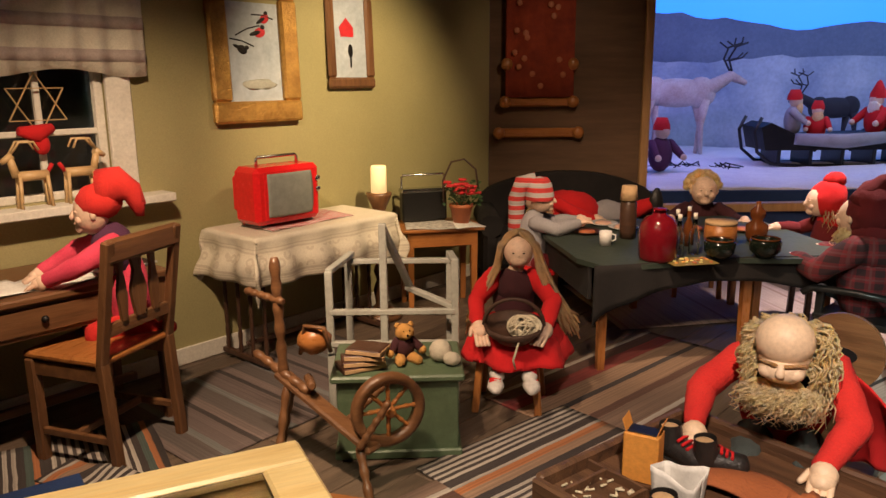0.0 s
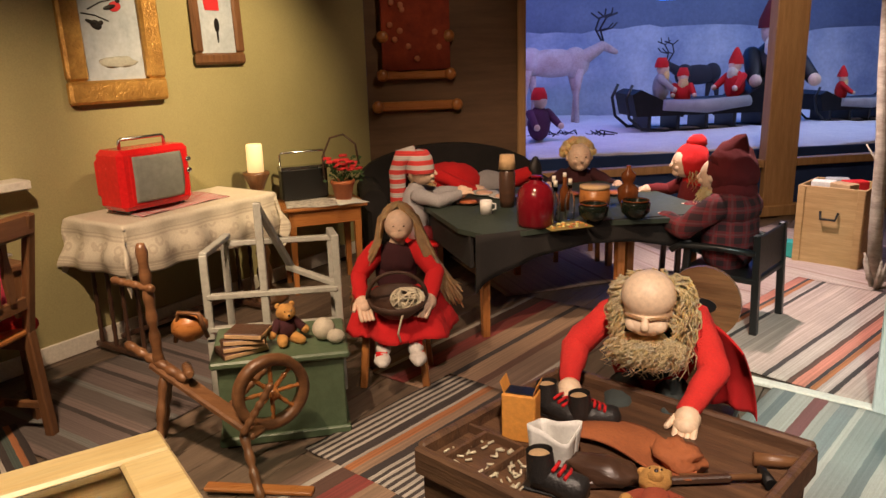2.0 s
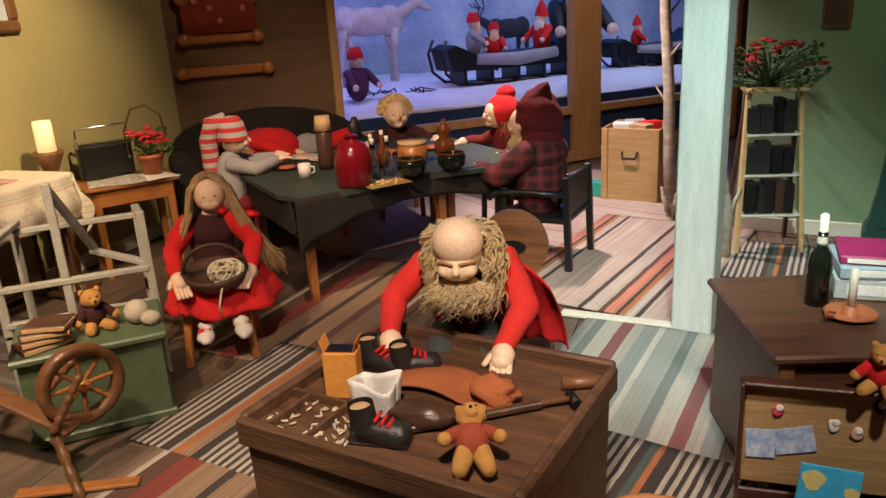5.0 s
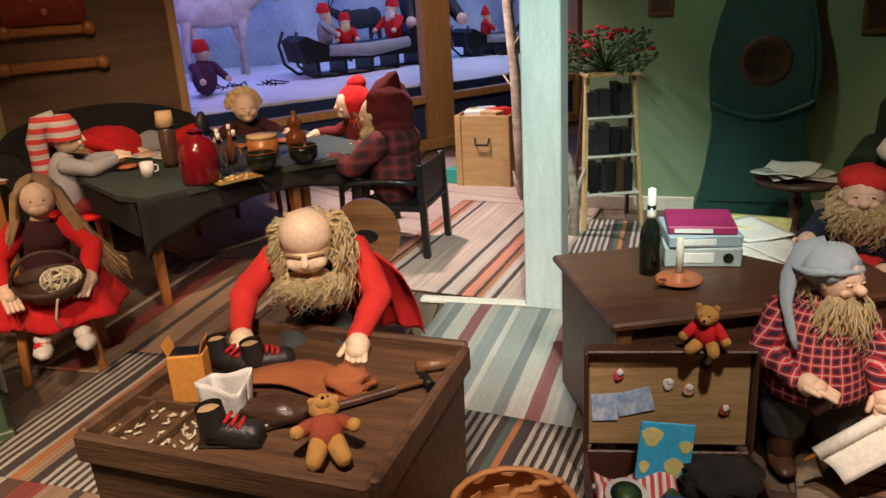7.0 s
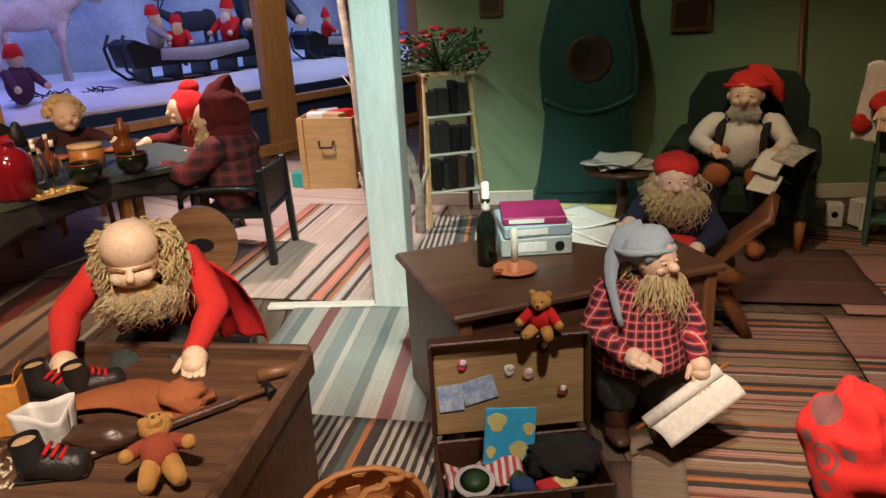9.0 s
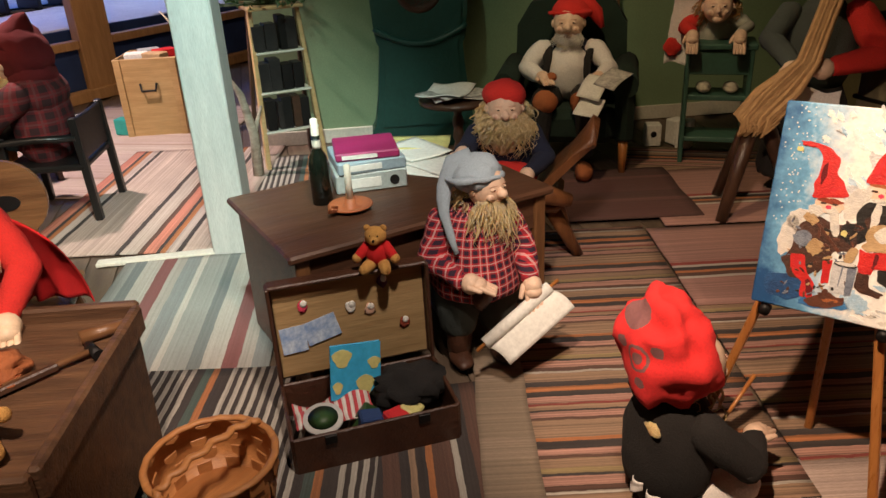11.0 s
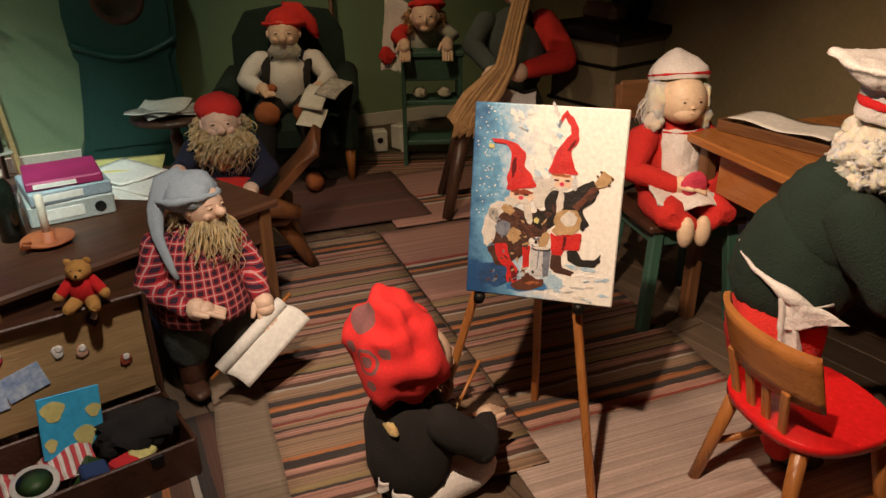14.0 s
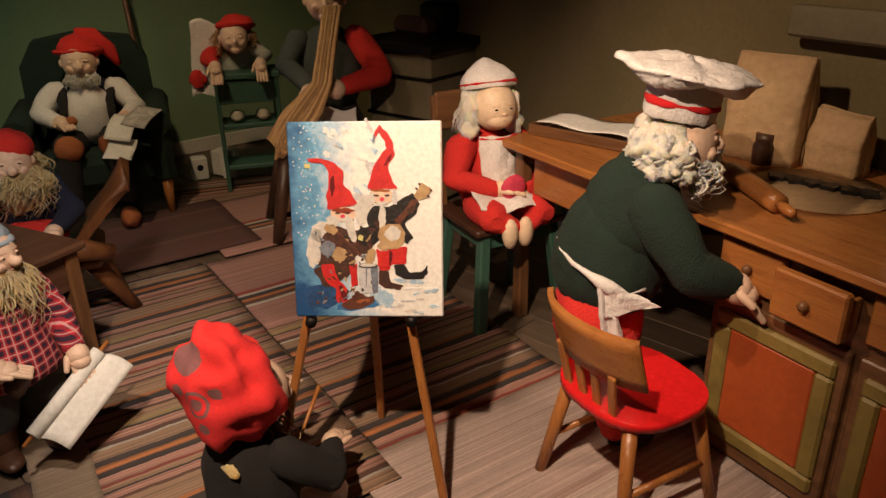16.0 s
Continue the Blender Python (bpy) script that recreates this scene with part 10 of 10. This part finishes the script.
sh.ball((0.0, 0.06, 0.545), (0.145, 0.125, 0.175), 8, 26, 18, Matrix.Rotation(radians(-14), 3, "X"), 0.25, 5); sh.tube([(0.10, 0.10, 0.60), (0.135, 0.06, 0.57), (0.13, 0.05, 0.50)], [0.02, 0.03, 0.018], 8, 10); sh.tube([(0.04, -0.06, 0.60), (0.09, -0.06, 0.55), (0.10, -0.03, 0.48)], [0.035, 0.04, 0.03], 2, 10)
sh.ball((-0.05, 0.125, 0.33), (0.03, 0.012, 0.022), 5, 10, 7, None, 0.5)
for s in (-1, 1):
    sh.sheet(lambda u, v: (-0.06 + s * (0.01 + 0.07 * u), 0.145 + 0.015 * math.sin(5 * u), 0.13 + (0.012 + 0.03 * u) * (v - 0.5) * 2 - 0.03 * u), 8, 6, 0.004, 7)
for s in (-1, 1):
    sh.limb((s * 0.08, 0.0, 0.06), (s * 0.11, -0.18, 0.05), 0.07, 0.055, 7)
done("painter_gnome", sh, ["black_cloth", "skin", "red_knit", "cheek", "eye", "hair", "patch", "apron", "felt_painted", "flax"], "gnome doll in black with a floppy red beret painting", pose(1.915, 0.285, 0.018, 0, 0, 58) @ Matrix.Diagonal((0.88, 0.88, 0.88, 1)))
sh = Shape(); sh.tube([(0, 0, 0), (0.12, -0.06, 0.14)], [0.004, 0.006], 0, 8)
single("paint_brush", sh, "orange_wood", "thin wooden paint brush in the painter's hand", "brush", pose(1.96, 0.20, 0.22))

# 15 the chef
sh = Shape()
sh.ball((0, 0.075, 0.60), (0.175, 0.175, 0.20), 0, 22, 14); sh.ball((0, 0.015, 0.73), (0.165, 0.15, 0.16), 0, 20, 12); sh.limb((0, 0.10, 0.58), (0, 0.0, 0.80), 0.165, 0.12, 0, 16)
arm(sh, (-0.13, -0.03, 0.78), (-0.19, -0.14, 0.64), (-0.16, -0.25, 0.60), 0.080, 0); arm(sh, (0.15, -0.02, 0.80), (0.22, -0.10, 0.66), (0.15, -0.28, 0.66), 0.072, 0)
hand(sh, (-0.155, -0.285, 0.58), (0, -0.8, -0.6), 1, 1.3); hand(sh, (0.14, -0.31, 0.66), (0, -1, -0.2), 1, 1.15)
sh.ball((0, 0.10, 0.41), (0.165, 0.15, 0.17), 2, 18, 12)
for s in (-1, 1):
    sh.limb((s * 0.08, 0.06, 0.36), (s * 0.08, 0.02, 0.08), 0.09, 0.06, 2); sh.ball((s * 0.08, -0.03, 0.035), (0.045, 0.09, 0.035), 6, 12, 8)
sh.tube([(r * math.cos(radians(q)), 0.075 + r * math.sin(radians(q)), z) for q, z, r in ((98, 0.655, 0.166), (118, 0.642, 0.178), (140, 0.625, 0.184), (160, 0.605, 0.190), (178, 0.575, 0.190), (196, 0.555, 0.188), (214, 0.56, 0.182))], [0.007, 0.008, 0.010, 0.013, 0.018, 0.010, 0.006], 7, 8)
sh.sheet(lambda u, v: (-0.190 - 0.014 * math.sin(9 * u + 2 * v) * (0.3 + v), 0.115 - (0.03 + 0.06 * v) * u - 0.04 * v, 0.585 - 0.32 * v + 0.03 * u * v), 14, 12, 0.004, 7)
sh.sheet(lambda u, v: (-0.192 - 0.006 * math.sin(8 * u), 0.09 - 0.16 * u, 0.575 - 0.045 * u - 0.09 * v * (1 - u)), 8, 8, 0.004, 7)
sh.tube([(0.075 * math.cos(q), -0.07 + 0.075 * math.sin(q), 0.865 - 0.02 * math.sin(q)) for q in (2 * math.pi * k / 20 for k in range(21))], 0.016, 7, 8)
face(sh, (0, -0.11, 0.945), 0.098, 1, 3, 4); sh.ball((0, -0.208, 0.930), (0.018, 0.02, 0.017), 1, 10, 7)
sh.ball((0, -0.055, 0.925), (0.112, 0.105, 0.085), 5, 34, 24, None, 0.42, 4)
for q in range(22):
    a = radians(-20 + 220 * q / 21)
    sh.ball((0.105 * math.cos(a), -0.075 + 0.10 * math.sin(a), 0.90 + 0.03 * math.sin(q * 2.3)), 0.030, 5, 12, 9, None, 0.7, q)
strands(sh, 5, (0, -0.085, 0.935), (0.112, 0.105, 0.055), 60, 0.07, 0.72, 33, False, 0.018, 0.019, True); strands(sh, 5, (0, -0.15, 0.885), (0.07, 0.05, 0.03), 40, 0.08, 0.8, 34, True, 0.016, 0.016)
tilt = Matrix.Rotation(radians(9), 3, "X")
hb = Vector((0, -0.085, 1.005))
sh.lathe([(0.100, 0.0), (0.104, 0.006), (0.107, 0.105), (0.0, 0.11)], hb, 7, 28, tilt)
sh.lathe([(0.107, 0.034), (0.1085, 0.036), (0.1085, 0.045), (0.107, 0.047)], hb, 8, 28, tilt)
def puff(u, v):
    a = 2 * math.pi * u
    w = 0.104 + 0.092 * math.sin(min(1.0, v * 1.25) * math.pi / 2) if v < 0.55 else 0.196 * math.cos((v - 0.55) / 0.45 * math.pi / 2) ** 0.8
    w *= 1 + 0.035 * math.sin(9 * a) + 0.03 * math.sin(4 * a + 1)
    z = 0.098 + 0.050 * v ** 1.5 + 0.008 * math.sin(5 * a) * (v - 0.2) - (0.018 * math.sin(math.pi * min(1, v / 0.55)) if v < 0.55 else 0) * (0.6 + 0.8 * math.sin(3 * a + 0.6))
    return hb + tilt @ Vector((w * math.cos(a), w * math.sin(a), z))
sh.sheet(puff, 60, 18, 0.004, 7)
done("chef_gnome", sh, ["forest", "skin", "red_knit", "cheek", "eye", "white_hair", "shoe", "apron", "red"], "white-haired gnome doll in a chef hat and green jumper baking", pose(2.335, -0.735, 0.02, 0, 0, -8) @ Matrix.Diagonal((0.87, 0.90, 1.0, 1)))

# bits on the floor beneath the desk
sh = Shape(); sh.box((0, 0, 0.02), (0.30, 0.20, 0.04), 0.006)
single("blue_book", sh, "bluewood", "blue covered book on the rug by the desk", "book", pose(-1.52, 2.62, 0.014, 0, 0, 35))
sh = Shape(); sh.sheet(lambda u, v: (-0.2 + 0.4 * u, -0.1 + 0.2 * v, 0.02 + 0.012 * math.sin(8 * u) * math.sin(5 * v)), 16, 10, 0.006)
single("striped_cloth", sh, "rug_narrow", "red and blue striped cloth lying on the floor", "cloth", pose(-1.40, 2.78, 0.014, 0, 0, -20))
sh = Shape(); sh.ball((0, 0, 0.05), (0.07, 0.06, 0.05), 0, 14, 9)
single("toy_ball", sh, "bluewood", "blue ball on the floor by the desk leg", "ball", pose(-2.0, 3.0, 0.014))

# ---------- rugs ----------
def rug(mt, x, y, w, d, rz, label, k, fringe=False):
    sh = Shape()
    nu, nv = max(8, int(w * 16)), max(8, int(d * 16))
    sh.sheet(lambda u, v: ((u - 0.5) * w + 0.008 * noise.noise(Vector((v * d * 4, k, 0))), (v - 0.5) * d + 0.010 * noise.noise(Vector((u * w * 4, k + 9, 0))), 0.002 * noise.noise(Vector((u * w * 5, v * d * 5, k)))), nu, nv, 0.005)
    return single("rug", sh, mt, label, "rug", pose(x, y, 0.006 + 0.0022 * k, 0, 0, rz), "rag rugs on the floor")

rug("rug_grey", -0.85, 3.75, 1.5, 0.9, 48, "dark grey-brown rag rug before the television table", 0)
rug("rug_bw", -1.55, 2.75, 0.9, 0.9, 30, "black and white striped rag rug under the chair", 1)
rug("rug_brown", 1.06, 3.80, 0.80, 1.5, -48, "brown striped rag rug under the dining table", 0)
rug("rug_narrow", 0.53, 2.86, 0.80, 0.94, -50, "rag rug with narrow black, white and orange stripes", 2)
rug("rug_brown", -0.1, 2.1, 0.9, 1.2, -50, "dark striped rag rug by the display case", 1)
rug("rug_plain", 3.35, 4.9, 2.2, 1.5, 25, "pale pinkish rag rug near the crate", 0)
rug("rug_plain", 1.9, 5.3, 1.6, 1.1, 10, "pale rag rug beyond the dining table", 1)
rug("rug_pink", 2.85, 3.62, 1.05, 1.75, 124, "pale pink rag rug with black and orange stripes", 2)
rug("rug_runner", 1.93, 2.33, 0.80, 1.14, -51, "grey, white and maroon striped runner", 3)
rug("rug_bw", 1.42, 1.62, 1.15, 0.75, -56, "black and white striped rag rug under the basket", 4)
rug("rug_dusk", 1.55, 0.98, 1.0, 0.9, -50, "dark brown and black rag rug under the suitcase, shadow included", 3)
rug("rug_big", 2.66, 0.767, 1.85, 0.74, 35, "multicoloured striped rag rug before the desk", 5)
rug("rug_beige", 1.90, 0.78, 1.1, 0.17, 35, "narrow beige rag runner", 6)
rug("rug_big", 2.85, -0.035, 0.95, 0.77, 35, "multicoloured striped rag rug under the easel", 4)
rug("rug_plain", 2.10, -0.56, 0.9, 1.0, 35, "pale rag rug by the red chair", 3)
rug("rug_rose", 3.51, 0.43, 0.76, 0.77, 35, "rose coloured rag rug with striped border", 7)
rug("rug_rose", 4.25, 0.80, 0.80, 0.80, 35, "rose rag rug with striped ends before the green stool", 5)
rug("rug_maroon", 4.0, 1.28, 0.75, 0.72, 35, "dark maroon rug before the armchair", 8)
rug("rug_big", 4.6, 1.0, 0.8, 0.9, 20, "striped rag rug by the green stool", 3)
rug("rug_bw", 3.55, 3.1, 0.9, 0.7, -50, "black and white striped rag rug before the ladder", 1)

# ---------- floor planks, last ----------
pl = []
for ln in (2.2, 1.7, 2.6):
    sh = Shape(); sh.box((0, 0, 0), (ln - 0.004, 0.146, 0.022), 0.003)
    pl.append((ln, mesh_of("plank", sh, "plank")))
rng = random.Random(77)
ang = radians(48)
dx, dy = Vector((math.cos(ang), math.sin(ang))), Vector((-math.sin(ang), math.cos(ang)))
count = 0
for r in range(-26, 28):
    s = -4.0 + rng.uniform(0, 1.5)
    while s < 7.5:
        ln, me = rng.choice(pl)
        c = Vector((1.6, 2.6)) + dx * (s + ln / 2 - 2.2) + dy * (r * 0.15)
        if -2.6 < c.x < 6.4 and -1.9 < c.y < 6.6 and count < 290:
            ob = new("plank", me)
            ob.parent = floor
            ob.matrix_local = pose(c.x, c.y, -0.0125 + rng.uniform(-0.001, 0.0), 0, 0, 48)
            count += 1
        s += ln
